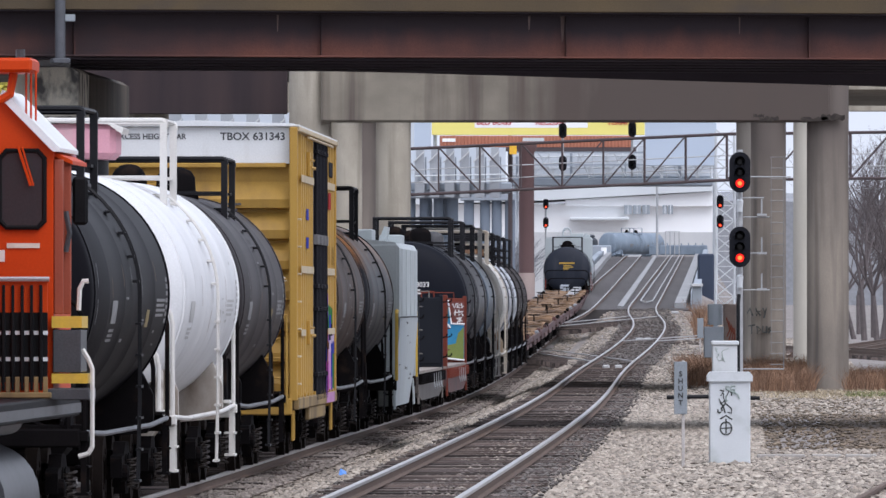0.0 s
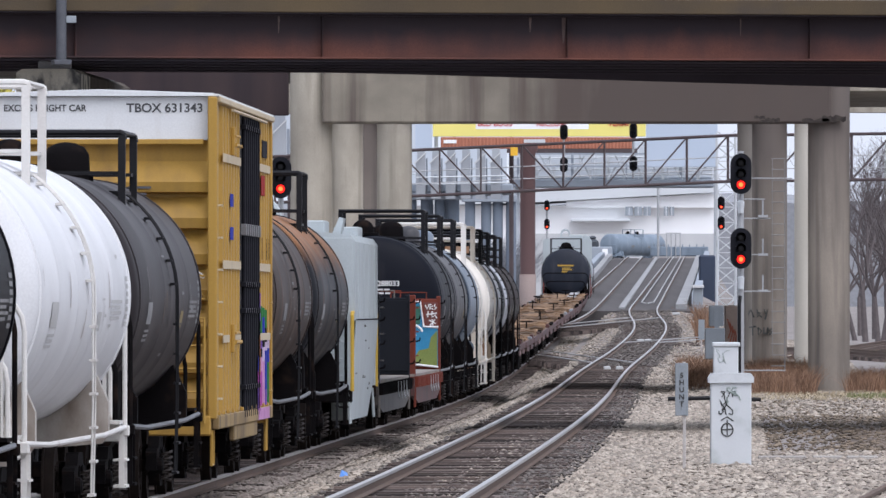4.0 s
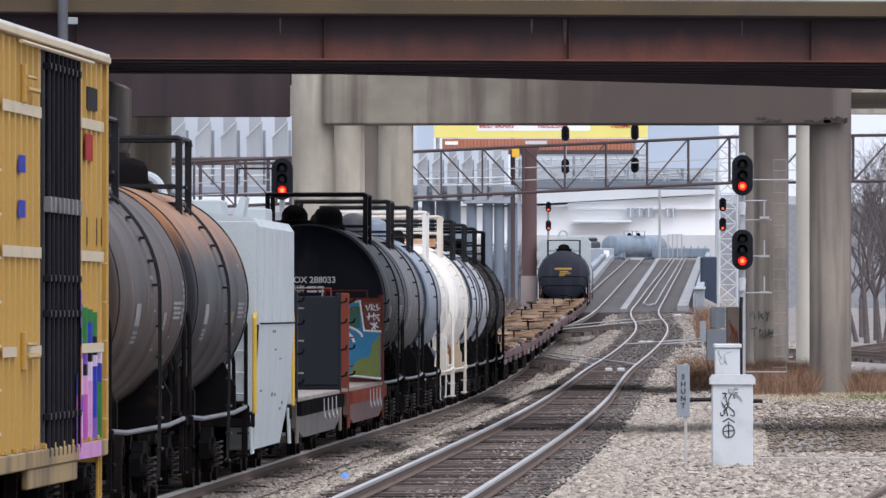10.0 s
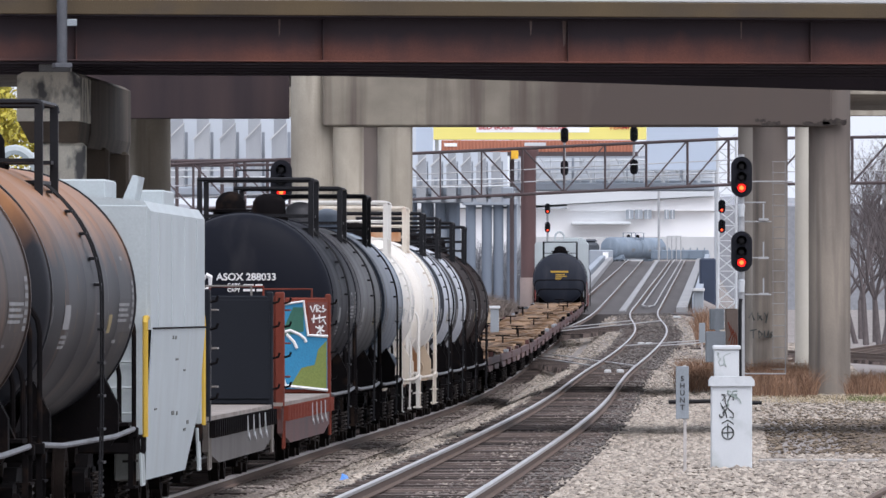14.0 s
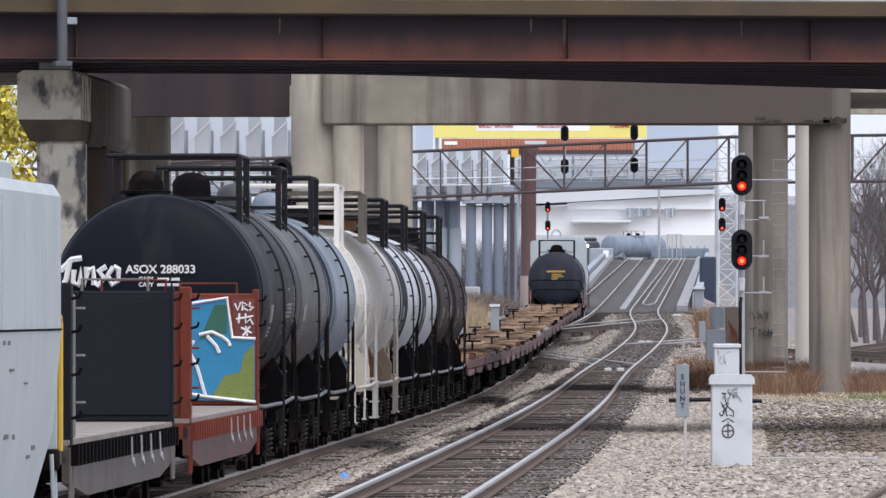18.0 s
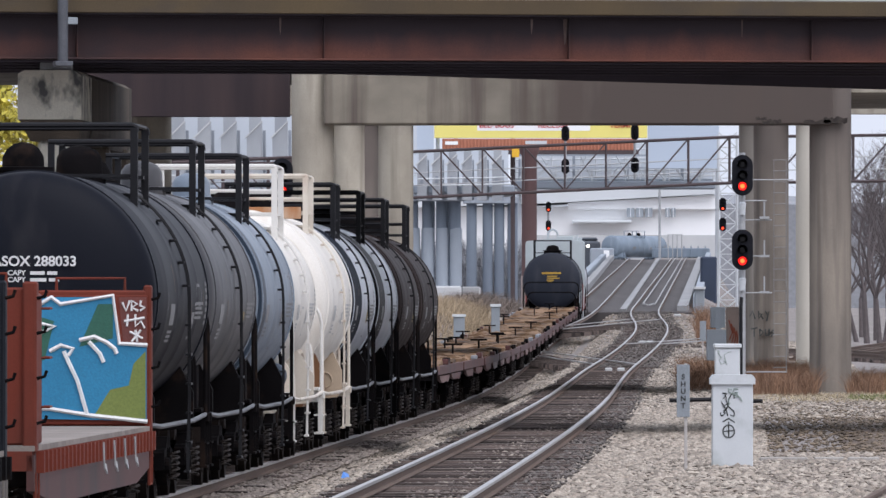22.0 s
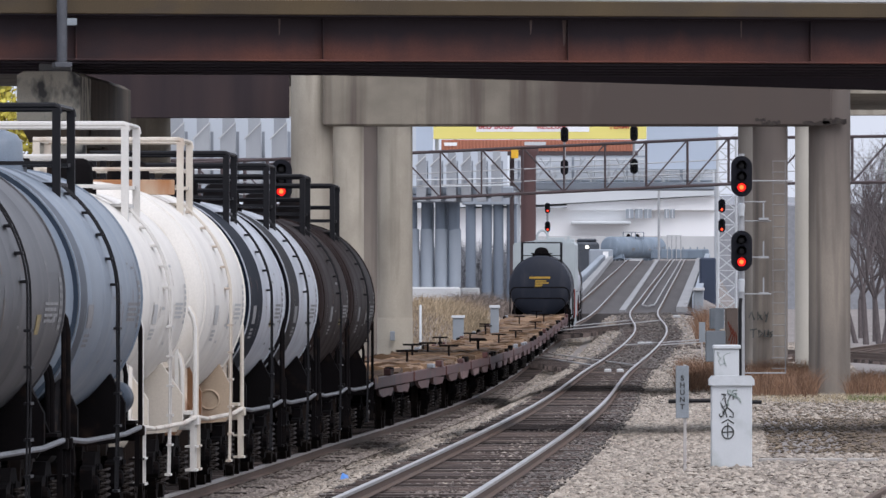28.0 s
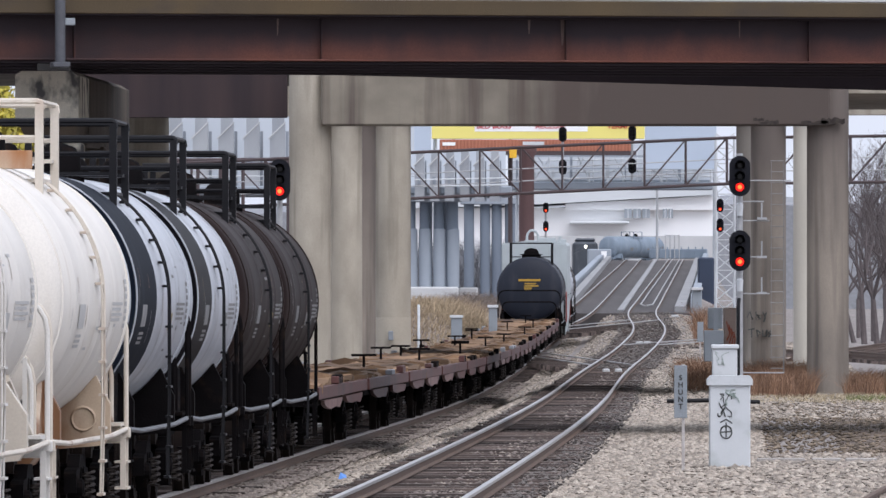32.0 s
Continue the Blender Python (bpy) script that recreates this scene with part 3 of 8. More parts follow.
for x in (-0.62, 4.3):
    part("form_joint", Mesh().box(x - 0.02, x + 0.02, 323.992, 324.0, 7.5, 8.98), M_CAP, bent)


def column(x0, x1, d, top, parent, mat=M_CONC, low=-0.4, seg=40, label="round concrete column"):
    """A round column that spans x0..x1 at its axis."""
    r, cx = (x1 - x0) / 2, (x0 + x1) / 2
    prof = [(low, r), (low + (top - low) * 0.33, r), (low + (top - low) * 0.66, r), (top, r)]
    return part("column", Mesh().lathe(prof, seg, 2, (cx, d, 0)), mat, parent, label, True)


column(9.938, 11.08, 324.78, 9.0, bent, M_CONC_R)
column(-4.203, -3.05, 324.78, 9.0, bent, M_CONC)
# broken-out concrete along the lower edge of the cap
M_SPALL = material("broken_out_concrete", (0.030, 0.026, 0.025), (0.075, 0.064, 0.056), 0.95, scale=6, contrast=0.6, fine=0.5, bump=0.8, spec=0.1)
rng = random.Random(3)
for x0, x1, z0, z1 in ((8.45, 8.75, 7.58, 7.63), (8.62, 9.15, 7.47, 7.56), (9.75, 10.5, 7.47, 7.54), (10.3, 10.95, 7.5, 7.64)):
    lo = [(x0 + (x1 - x0) * k / 9, z0 + rng.uniform(-0.03, 0.02)) for k in range(10)]
    hi = [(x1 - (x1 - x0) * k / 9, z1 + rng.uniform(-0.03, 0.05)) for k in range(10)]
    part("spall", Mesh().prism(lo + hi, 1, 323.992, 324.2), M_SPALL, bent, "dark broken-out concrete edge")
bent_b = thing("second_bent", "round concrete columns of the second viaduct bent", "bridge pier", kind="structure")
for a, b, d in ((665, 727, 366), (1329, 1391, 366)):
    column(across(a, d), across(b, d), d, 8.4, bent_b, M_CONC if a < 900 else M_CONC_R)
part("cap_beam", Mesh().box(-6, 14, 365.3, 366.8, 8.42, 9.6), M_CONC, bent_b, "concrete cap beam")
bent_c = thing("third_bent", "round concrete columns of the third viaduct bent", "bridge pier", kind="structure")
for a, b, d in ((583, 641, 396), (1404, 1462, 396)):
    column(across(a, d), across(b, d), d, 8.9, bent_c, M_CONC if a < 900 else M_CONC_WARM)
part("cap_beam", Mesh().box(-6, 15, 395.2, 396.8, 8.92, 10), M_CONC, bent_c, "concrete cap beam")
bent_d = thing("fourth_bent", "round concrete columns of the fourth viaduct bent", "bridge pier", kind="structure")
for a, b, d in ((618, 667.5, 430), (1303, 1350, 430)):
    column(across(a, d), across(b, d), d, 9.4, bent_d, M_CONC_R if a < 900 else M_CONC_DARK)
part("cap_beam", Mesh().box(-6, 14, 429.2, 430.8, 9.42, 10.5), M_CONC, bent_d, "concrete cap beam")
column(-9.399, -8.111, 352, 9.04, bent)
part("side_girder", Mesh().box(-9.85, -4.273, 326.6, 327.1, 7.704, 9.4, 0.02), M_RUST_DARK, bent, "dark sooty steel side girder")
viaduct = thing("viaduct", "concrete viaduct deck above the tracks", "viaduct", kind="structure")
part("deck_slab", Mesh().box(-40, 13.5, 327.2, 352, 9.05, 9.5), M_CONC_DARK, viaduct, "dark concrete deck slab")
part("deck_slab", Mesh().box(10.902, 60, 326, 352, 8.352, 8.75, 0.02), M_CONC, viaduct, "grey concrete deck slab")


# ---- signals and trackside cabinets ----
def signal_head(parent, x, y, z, s=1.0, lit=True, turn=0):
    """A colour-light head: long oval backboard, housing, three hooded lenses, the lowest lit."""
    w, h = 0.26 * s, 0.5 * s
    pts = [(w * math.cos(a), (h - w) * (1 if math.sin(a) >= 0 else -1) + w * math.sin(a)) for a in [2 * math.pi * (i + 0.5) / 28 for i in range(28)]]
    m = pose(x, y, z, 0, 0, turn)
    board = part("backboard", Mesh().prism(pts, 1, 0, 0.03), M_SIGBLACK, parent, "long oval black backboard", at=m)
    inner = [(p[0] * 0.8, p[1] * 0.86) for p in pts]
    part("housing", Mesh().prism(inner, 1, 0.03, 0.3), M_SIGBLACK, board)
    for k in (0.27, 0, -0.27):
        hood = Mesh()
        r = 0.125 * s
        ring = [math.pi * (-0.25 + 1.5 * i / 14) for i in range(15)]
        for a in ring:
            front = -0.24 if math.sin(a) > 0.2 else -0.12
            for rr in (r, r - 0.012):
                hood.v += [(rr * math.cos(a), 0.0, k * s + rr * math.sin(a)), (rr * math.cos(a), front * s, k * s + rr * math.sin(a))]
        hood.f = [(4 * i, 4 * i + 1, 4 * i + 5, 4 * i + 4) for i in range(14)] + [(4 * i + 2, 4 * i + 6, 4 * i + 7, 4 * i + 3) for i in range(14)]
        part("hood", hood, M_SIGBLACK, board)
        on = lit and k < 0
        part("lens", Mesh().lathe([(-0.03, 0.05 * s), (-0.022, 0.085 * s), (0.0, 0.105 * s)], 20, 1, (0, 0, k * s)), M_REDLIGHT if on else M_LENS, board, "lit red lens" if on else "dark unlit lens", True)
        if on:
            part("lamp", Mesh().lathe([(-0.045, 0.02 * s), (-0.035, 0.055 * s)], 16, 1, (0, 0, k * s)), M_REDCORE, board, "bright lamp behind the lens")
    return board


M_LADDER = material("dull_ladder_steel", (0.24, 0.235, 0.23), (0.17, 0.165, 0.16), 0.6, 0.2, scale=3)
M_LENS = material("dark_lens", (0.006, 0.006, 0.008), (0.004, 0.004, 0.005), 0.5, scale=3, bump=0)
D_SIG = 292.0
mast = thing("signal_mast", "silver signal mast with two red lights and a ladder", "railway signal")
sx = 7.284
gz = ground_z(sx, D_SIG)
part("pole", Mesh().lathe([(gz, 0.085), (6.27, 0.075)], 14, 2, (sx, D_SIG, 0)), M_GALV, mast, "galvanised steel pole", True)
part("base", Mesh().box(sx - 0.25, sx + 0.25, D_SIG - 0.25, D_SIG + 0.25, gz - 0.1, gz + 0.25, 0.03), M_CONC, mast)
for yy in (312, 444):
    signal_head(mast, 7.279, 291.6, height(yy, 291.8))
for yy in (371, 505):
    part("mounting_cap", Mesh().lathe([(height(yy + 11, 291.9), 0.07), (height(yy - 9, 291.9), 0.09), (height(yy - 12, 291.9), 0.05)], 12, 2, (sx, 291.88, 0)), M_WHITEBOX, mast, "white mast fitting", True)
part("conduit", Mesh().tube([(sx - 0.02, 291.8, 2.718), (sx - 0.04, 291.75, 2.482), (sx - 0.04, 291.75, gz)], 0.045, 8), M_BLACK, mast, "black cable conduit")
ladder = part("ladder", Mesh().tube([(8.366, D_SIG, 0.887), (8.366, D_SIG, 6.09)], 0.012).tube([(8.061, D_SIG, 1.303), (8.061, D_SIG, 6.09)], 0.008), M_LADDER, mast, "narrow dull steel ladder")
rung = Mesh().tube([(8.033, D_SIG, 0), (8.38, D_SIG, 0)], 0.012, 5).data("rung")
for k in range(20):
    part("rung", rung, M_LADDER, ladder, at=pose(0, 0, 0.998 + 0.268 * k))
for yy, x1 in ((320, 1400), (357, 1352), (391, 1362), (455, 1350), (520, 1362), (660, 1388)):
    part("bracket", Mesh().tube([(sx, D_SIG, height(yy, 292)), (across(x1, 292), D_SIG, height(yy, 292))], 0.016, 6), M_GALV, mast)
for yy in (385, 453, 517):
    part("clamp", Mesh().tube([(7.825, D_SIG, height(yy + 4, 292)), (7.825, D_SIG, height(yy - 26, 292))], 0.02, 6).box(7.714, 7.95, D_SIG - 0.1, D_SIG + 0.1, height(yy + 4, 292), height(yy, 292)), M_GALV, mast)

left_mast = thing("signal_mast", "signal mast with one red light beyond the train", "railway signal")
lx, ld = -4.119, 300.0
part("pole", Mesh().lathe([(ground_z(lx, ld), 0.08), (5.975, 0.07)], 12, 2, (lx, ld, 0)), M_GALV, left_mast, "galvanised steel pole", True)
signal_head(left_mast, lx, ld - 0.4, 5.704, 1.05)
part("arm", Mesh().tube([(lx, ld, 5.975), (-5.26, ld, 5.975)], 0.025).tube([(-5.26, ld, 5.975), (-5.26, ld, 5.334)], 0.025), M_BLACK, left_mast, "black cable arm")


def scrawl(parent, x0, x1, z0, z1, y, mat, seed, count=5, r=0.008, name="graffiti"):
    """A spray-painted scribble of loose strokes lying on a face at y."""
    rng = random.Random(seed)
    m = Mesh()
    for k in range(count):
        x, z = rng.uniform(x0, x1), rng.uniform(z0, z1)
        pts = []
        for i in range(6):
            pts.append((x, y, z))
            x = min(x1, max(x0, x + rng.uniform(-0.35, 0.35) * (x1 - x0)))
            z = min(z1, max(z0, z + rng.uniform(-0.3, 0.3) * (z1 - z0)))
        m.tube(pts, r, 4)
    return part(name, m, mat, parent, "loose spray-painted scribble")


M_SPRAY = material("black_spray", (0.03, 0.035, 0.035), (0.06, 0.065, 0.06), 0.7, scale=8)
M_SPRAY_GREEN = material("faded_green_spray", (0.25, 0.32, 0.29), (0.35, 0.4, 0.38), 0.7, scale=8)
D_BOX = 175.0
cabinet = thing("relay_cabinet", "white metal relay cabinet with black spray graffiti on the gravel", "cabinet")
bx0, bx1 = 3.925, 4.523
bz = ground_z((bx0 + bx1) / 2, D_BOX) - 0.03
part("body", Mesh().box(bx0, bx1, D_BOX, D_BOX + 0.55, bz, 1.363, 0.012), M_WHITEBOX, cabinet)
part("lid", Mesh().prism([(bx0 - 0.035, 1.338), (bx1 + 0.035, 1.338), (bx1 + 0.035, 1.422), (bx1 - 0.01, 1.48), (bx0 + 0.01, 1.48), (bx0 - 0.035, 1.422)], 1, D_BOX - 0.04, D_BOX + 0.59), M_WHITEBOX, cabinet, "overhanging white lid")
tag = Mesh()
gx, gzz = 4.166, 0.648
tag.tube([(gx + 0.085 * math.cos(a * 0.5), D_BOX - 0.004, gzz + 0.095 * math.sin(a * 0.5)) for a in range(14)], 0.011, 5)
tag.tube([(gx, D_BOX - 0.004, gzz - 0.08), (gx, D_BOX - 0.004, gzz + 0.14)], 0.010, 5)
tag.tube([(gx - 0.07, D_BOX - 0.004, gzz), (gx + 0.08, D_BOX - 0.004, gzz + 0.01)], 0.010, 5)
tag.tube([(gx - 0.09, D_BOX - 0.004, gzz + 0.14), (gx, D_BOX - 0.004, gzz + 0.19), (gx + 0.09, D_BOX - 0.004, gzz + 0.13)], 0.010, 5)
part("graffiti", tag, M_SPRAY, cabinet, "round black spray-painted sign")
scrawl(cabinet, gx - 0.12, gx + 0.08, gzz + 0.22, gzz + 0.56, D_BOX - 0.004, M_SPRAY, 5, 6, 0.010)
scrawl(cabinet, gx + 0.0, gx + 0.22, gzz + 0.36, gzz + 0.62, D_BOX - 0.004, M_SPRAY_GREEN, 8, 4, 0.013)
part("foot", Mesh().box(bx0 + 0.02, bx1 - 0.02, D_BOX + 0.03, D_BOX + 0.5, bz - 0.12, bz), M_CONC, cabinet)
case = thing("relay_case", "smaller white metal case behind the cabinet", "cabinet")
cz = ground_z(4.496, 190)
part("body", Mesh().box(4.306, 4.703, 190, 190.4, cz - 0.03, 1.819, 0.012), M_WHITEBOX, case)
part("lid", Mesh().box(4.288, 4.73, 189.97, 190.45, 1.819, 1.891, 0.015), M_WHITEBOX, case)
scrawl(case, 4.351, 4.568, 1.44, 1.783, 189.996, M_SPRAY_GREEN, 12, 3, 0.006)

shunt = thing("shunt_sign", "grey upright trackside sign with black lettering", "sign")
hx = 3.432
M_POST = material("white_red_marker_post", (0.5, 0.48, 0.46), (0.38, 0.34, 0.32), 0.6, scale=5)
part("post", Mesh().box(hx + 0.02, hx + 0.065, 172, 172.04, ground_z(hx, 172) - 0.1, 1.66, 0.005), M_POST, shunt, "thin worn post")
part("plate", Mesh().box(3.342, 3.53, 171.97, 171.995, 0.884, 1.644, 0.006), M_GREYSIGN, shunt, "blue-grey sign plate")
M_LETTER = material("black_lettering", (0.02, 0.022, 0.025), (0.03, 0.03, 0.03), 0.6, scale=6)
for k, ch in enumerate("SHUNT"):
    lettering(ch, 0.105, M_LETTER, shunt, pose(3.436, 171.965, 1.462 - 0.104 * k, 90), "letter")

grey_boxes = thing("trackside_case", "grey trackside case on a post with an orange panel beside", "cabinet")
for x0, x1, y0, y1, dd in ((1246, 1281, 585, 640, 330), (1253, 1279, 545, 582, 331)):
    part("case", Mesh().box(across(x0, dd), across(x1, dd), dd, dd + 0.5, height(y1, dd), height(y0, dd), 0.02), M_GREYSIGN, grey_boxes, "grey metal case")
part("post", Mesh().box(7.517, 7.643, 330.6, 330.7, -0.1, 2.484), M_GREYSIGN, grey_boxes)
far_sign = thing("shunt_sign", "distant grey upright trackside sign", "sign")
part("plate", Mesh().box(9.194, 9.418, 430, 430.03, 1.263, 1.978, 0.01), M_GREYSIGN, far_sign)
part("post", Mesh().box(9.275, 9.337, 430.03, 430.08, 0.1, 1.875), M_POST, far_sign)
M_ORANGE = material("graffiti_concrete", (0.50, 0.40, 0.34), (0.40, 0.31, 0.26), 0.8, scale=3, contrast=0.5)
solid("concrete_block", Mesh().box(8.029, 8.416, 340, 341, -0.1, 2.485, 0.03), M_ORANGE, "pale block with orange graffiti beside the mast", "block")
blk = bpy.data.objects["concrete_block"]
tag = Mesh()
for k in range(4):
    tag.tube([(8.10 + 0.07 * k, 339.99, 2.1 - 0.1 * k), (8.20 + 0.05 * k, 339.99, 1.75 - 0.05 * k), (8.12 + 0.06 * k, 339.99, 1.55 - 0.1 * k)], 0.02, 4)
part("graffiti", tag, material("orange_red_spray", (0.45, 0.09, 0.03), (0.35, 0.07, 0.03), 0.7, scale=4), blk, "orange-red spray strokes")

# ---- signal bridge ----
truss = thing("signal_bridge", "long brown steel truss signal bridge across the tracks", "signal bridge", kind="structure")
D_TR = 480.0


def truss_z(x):
    """Height of the bottom chord."""
    return 7.50 + 0.0465 * (x - 11.5) if x < 11.5 else 7.50 + 0.012 * (x - 11.5)


bays = [-16.825 + 1.665 * k for k in range(25)]
for yy in (D_TR, D_TR + 1.6):
    for h in (0, 1.86):
        for a, b in ((bays[0], 11.5), (11.5, bays[-1])):
            part("chord", Mesh().tube([(a, yy, truss_z(a) + h), (b, yy, truss_z(b) + h)], 0.055, 6), M_TRUSS, truss, "brown chord")
    for i, x in enumerate(bays):
        part("post", Mesh().tube([(x, yy, truss_z(x)), (x, yy, truss_z(x) + 1.86)], 0.036, 5), M_TRUSS, truss)
        if i + 1 < len(bays):
            x2 = bays[i + 1]
            a, b = ((x, yy, truss_z(x)), (x2, yy, truss_z(x2) + 1.86)) if x > 4 else ((x, yy, truss_z(x) + 1.86), (x2, yy, truss_z(x2)))
            part("diagonal", Mesh().tube([a, b], 0.03, 5), M_TRUSS, truss)
for h in (0.5, 1.0):
    part("hand_rail", Mesh().tube([(bays[0], D_TR + 0.9, truss_z(bays[0]) + h), (11.5, D_TR + 0.9, truss_z(11.5) + h), (bays[-1], D_TR + 0.9, truss_z(bays[-1]) + h)], 0.022, 5), M_GALV, truss, "thin grey hand rail")
part("walkway", Mesh().add([(bays[0], D_TR + 0.2, truss_z(bays[0]) + 0.02), (11.5, D_TR + 0.2, 7.52), (11.5, D_TR + 1.5, 7.52), (bays[0], D_TR + 1.5, truss_z(bays[0]) + 0.02),
                            (bays[0], D_TR + 0.2, truss_z(bays[0]) + 0.06), (11.5, D_TR + 0.2, 7.56), (11.5, D_TR + 1.5, 7.56), (bays[0], D_TR + 1.5, truss_z(bays[0]) + 0.06)],
                           [(0, 1, 2, 3), (4, 7, 6, 5), (0, 4, 5, 1), (1, 5, 6, 2), (2, 6, 7, 3), (3, 7, 4, 0)]), M_TRUSS, truss, "brown walkway plate")
for x, y0 in ((996, 228), (1119, 226)):
    h = thing("truss_signal", "black signal seen from behind on the truss", "railway signal", group="truss signals")
    cx = across(x, 482)
    part("stem", Mesh().tube([(cx, 482.3, 7.643), (cx, 482.3, height(y0, 482))], 0.05, 8), M_GALV, h, "pale stem")
    for yc in (y0 + 10, y0 + 68):
        signal_head(h, cx, 482.0, height(yc, 482) , 0.62, False)
tower = thing("lattice_tower", "white lattice steel tower at the end of the truss", "tower", kind="structure")
TX0, TX1 = 11.107, 11.866
for x in (TX0, TX1):
    for yy in (484.0, 484.8):
        part("leg", Mesh().tube([(x, yy, 0.0), (x, yy, 9.505)], 0.045, 6), M_WHITEBOX, tower, "white leg")
k, z = 0, 0.3
while z < 9.39:
    for yy in (484.0, 484.8):
        part("lacing", Mesh().tube([(TX0, yy, z), (TX1, yy, z + 0.62)], 0.022, 4).tube([(TX1, yy, z), (TX0, yy, z + 0.62)], 0.022, 4), M_WHITEBOX, tower)
        part("strut", Mesh().tube([(TX0, yy, z), (TX1, yy, z)], 0.022, 4), M_WHITEBOX, tower)
    z += 0.62
for yy in (369, 404):
    signal_head(tower, 11.198, 480.5, height(yy - 5, 480), 0.55)

rust_col = thing("steel_column", "red-brown steel column on a pink-grey concrete base", "column", kind="structure")
part("shaft", Mesh().lathe([(4.382, 0.46), (11.669, 0.46), (11.908, 0.62), (12.182, 0.62)], 24, 2, (5.063, 720, 0)), M_COLRUST, rust_col, "red-brown painted shaft", True)
M_PINK = material("pinkish_concrete", (0.42, 0.33, 0.30), (0.33, 0.27, 0.25), 0.9, scale=1)
part("base", Mesh().lathe([(0.5, 0.5), (4.382, 0.5)], 24, 2, (5.063, 720, 0)), M_PINK, rust_col, "pinkish concrete base", True)
M_YELLOW = material("yellow_sign_paint", (0.85, 0.50, 0.03), (0.75, 0.42, 0.03), 0.5, scale=3)
solid("yellow_sign", Mesh().box(2.68, 2.975, 479.86, 479.9, 8.532, 8.872, 0.008), M_YELLOW, "small yellow sign on the truss", "sign")
small_sig = thing("signal_mast", "distant mast with two small red lights", "railway signal")
part("pole", Mesh().tube([(6.831, 790.3, 2.0), (6.831, 790.3, 9.448)], 0.07, 8), M_GALV, small_sig)
for yy in (366, 399):
    signal_head(small_sig, 6.831, 790, height(yy + 2, 790), 0.7)


# ---- the freight train ----
TRAIN = []
SHARED = {}
WHEELS = []


def shared(key, make):
    if key not in SHARED:
        SHARED[key] = make()
    return SHARED[key]


def wheel_mesh():
    """Two flanged wheels on one axle; the plates carry lightening bosses, so that a turn shows."""
    m = Mesh()
    for s in (-1, 1):
        m.lathe([(s * 0.86, 0.2), (s * 0.86, 0.14), (s * 0.845, 0.14), (s * 0.84, 0.36), (s * 0.845, 0.42), (s * 0.845, 0.457), (s * 0.735, 0.46), (s * 0.73, 0.485), (s * 0.708, 0.485), (s * 0.705, 0.40), (s * 0.74, 0.36), (s * 0.72, 0.14), (s * 0.68, 0.14)], 28, 0)
        for k in range(5):
            a = 2 * math.pi * k / 5
            m.lathe([(s * 0.84, 0.04), (s * 0.856, 0.035)], 8, 0, (0, 0.27 * math.cos(a), 0.27 * math.sin(a)))
    m.lathe([(-0.95, 0.08), (0.95, 0.08)], 10, 0)
    return m.data("wheelset", True)


def side_frame_mesh():
    """Cast truck side frame with its window and journal ends."""
    m = Mesh()
    m.prism([(-1.05, 0.62), (-0.95, 0.66), (-0.55, 0.68), (-0.35, 0.82), (0.35, 0.82), (0.55, 0.68), (0.95, 0.66), (1.05, 0.62), (1.05, 0.40), (0.74, 0.40), (0.72, 0.53), (0.52, 0.52), (0.36, 0.66), (-0.36, 0.66), (-0.52, 0.52), (-0.72, 0.53), (-0.74, 0.40), (-1.05, 0.40)], 0, -0.07, 0.07)
    m.prism([(-0.5, 0.50), (-0.3, 0.20), (0.3, 0.20), (0.5, 0.50), (0.42, 0.56), (0.22, 0.30), (-0.22, 0.30), (-0.42, 0.56)], 0, -0.07, 0.07)
    m.box(-0.08, 0.08, -0.26, -0.2, 0.28, 0.68).box(-0.08, 0.08, 0.2, 0.26, 0.28, 0.68)
    m.lathe([(0.05, 0.11), (0.13, 0.10), (0.15, 0.06)], 12, 0, (0, -0.89, 0.46)).lathe([(0.05, 0.11), (0.13, 0.10), (0.15, 0.06)], 12, 0, (0, 0.89, 0.46))
    return m.data("side_frame")


def spring_mesh():
    return Mesh().tube([(0.06 * math.cos(a * 0.9), 0.06 * math.sin(a * 0.9), 0.28 + 0.0105 * a) for a in range(36)], 0.015, 5).data("spring", True)


def add_truck(car, y, gauge=1.0):
    t = part("truck_bolster", shared("bolster", lambda: Mesh().box(-1.0, 1.0, -0.18, 0.18, 0.52, 0.72, 0.03).data("truck_bolster")), M_UNDER, car, "grimy cast truck bolster", at=pose(0, y, 0))
    for s in (-1, 1):
        part("side_frame", shared("frame", side_frame_mesh), M_UNDER, t, at=pose(s * 0.99, 0, 0, 0, 0, 0 if s > 0 else 180))
        for dy in (-0.16, 0.16):
            part("spring", shared("spring", spring_mesh), M_SPRING, t, at=pose(s * 1.13, dy, -0.02))
    for dy in (-0.89, 0.89):
        WHEELS.append(part("wheelset", shared("wheel", wheel_mesh), M_WHEEL, t, "two brown steel wheels on one axle", at=pose(0, dy, 0.46)))


M_SPRING = material("rusty_spring_steel", (0.040, 0.031, 0.027), (0.022, 0.018, 0.016), 0.6, 0.2, scale=4, spec=0.3)


def coupler_mesh():
    m = Mesh().box(-0.07, 0.07, -0.65, 0.3, 0.80, 0.96, 0.02)
    m.prism([(-0.16, -0.65), (-0.18, -0.95), (-0.05, -1.0), (-0.02, -0.86), (0.1, -0.82), (0.2, -0.98), (0.24, -0.78), (0.14, -0.62)], 2, 0.73, 1.03)
    return m.data("coupler")


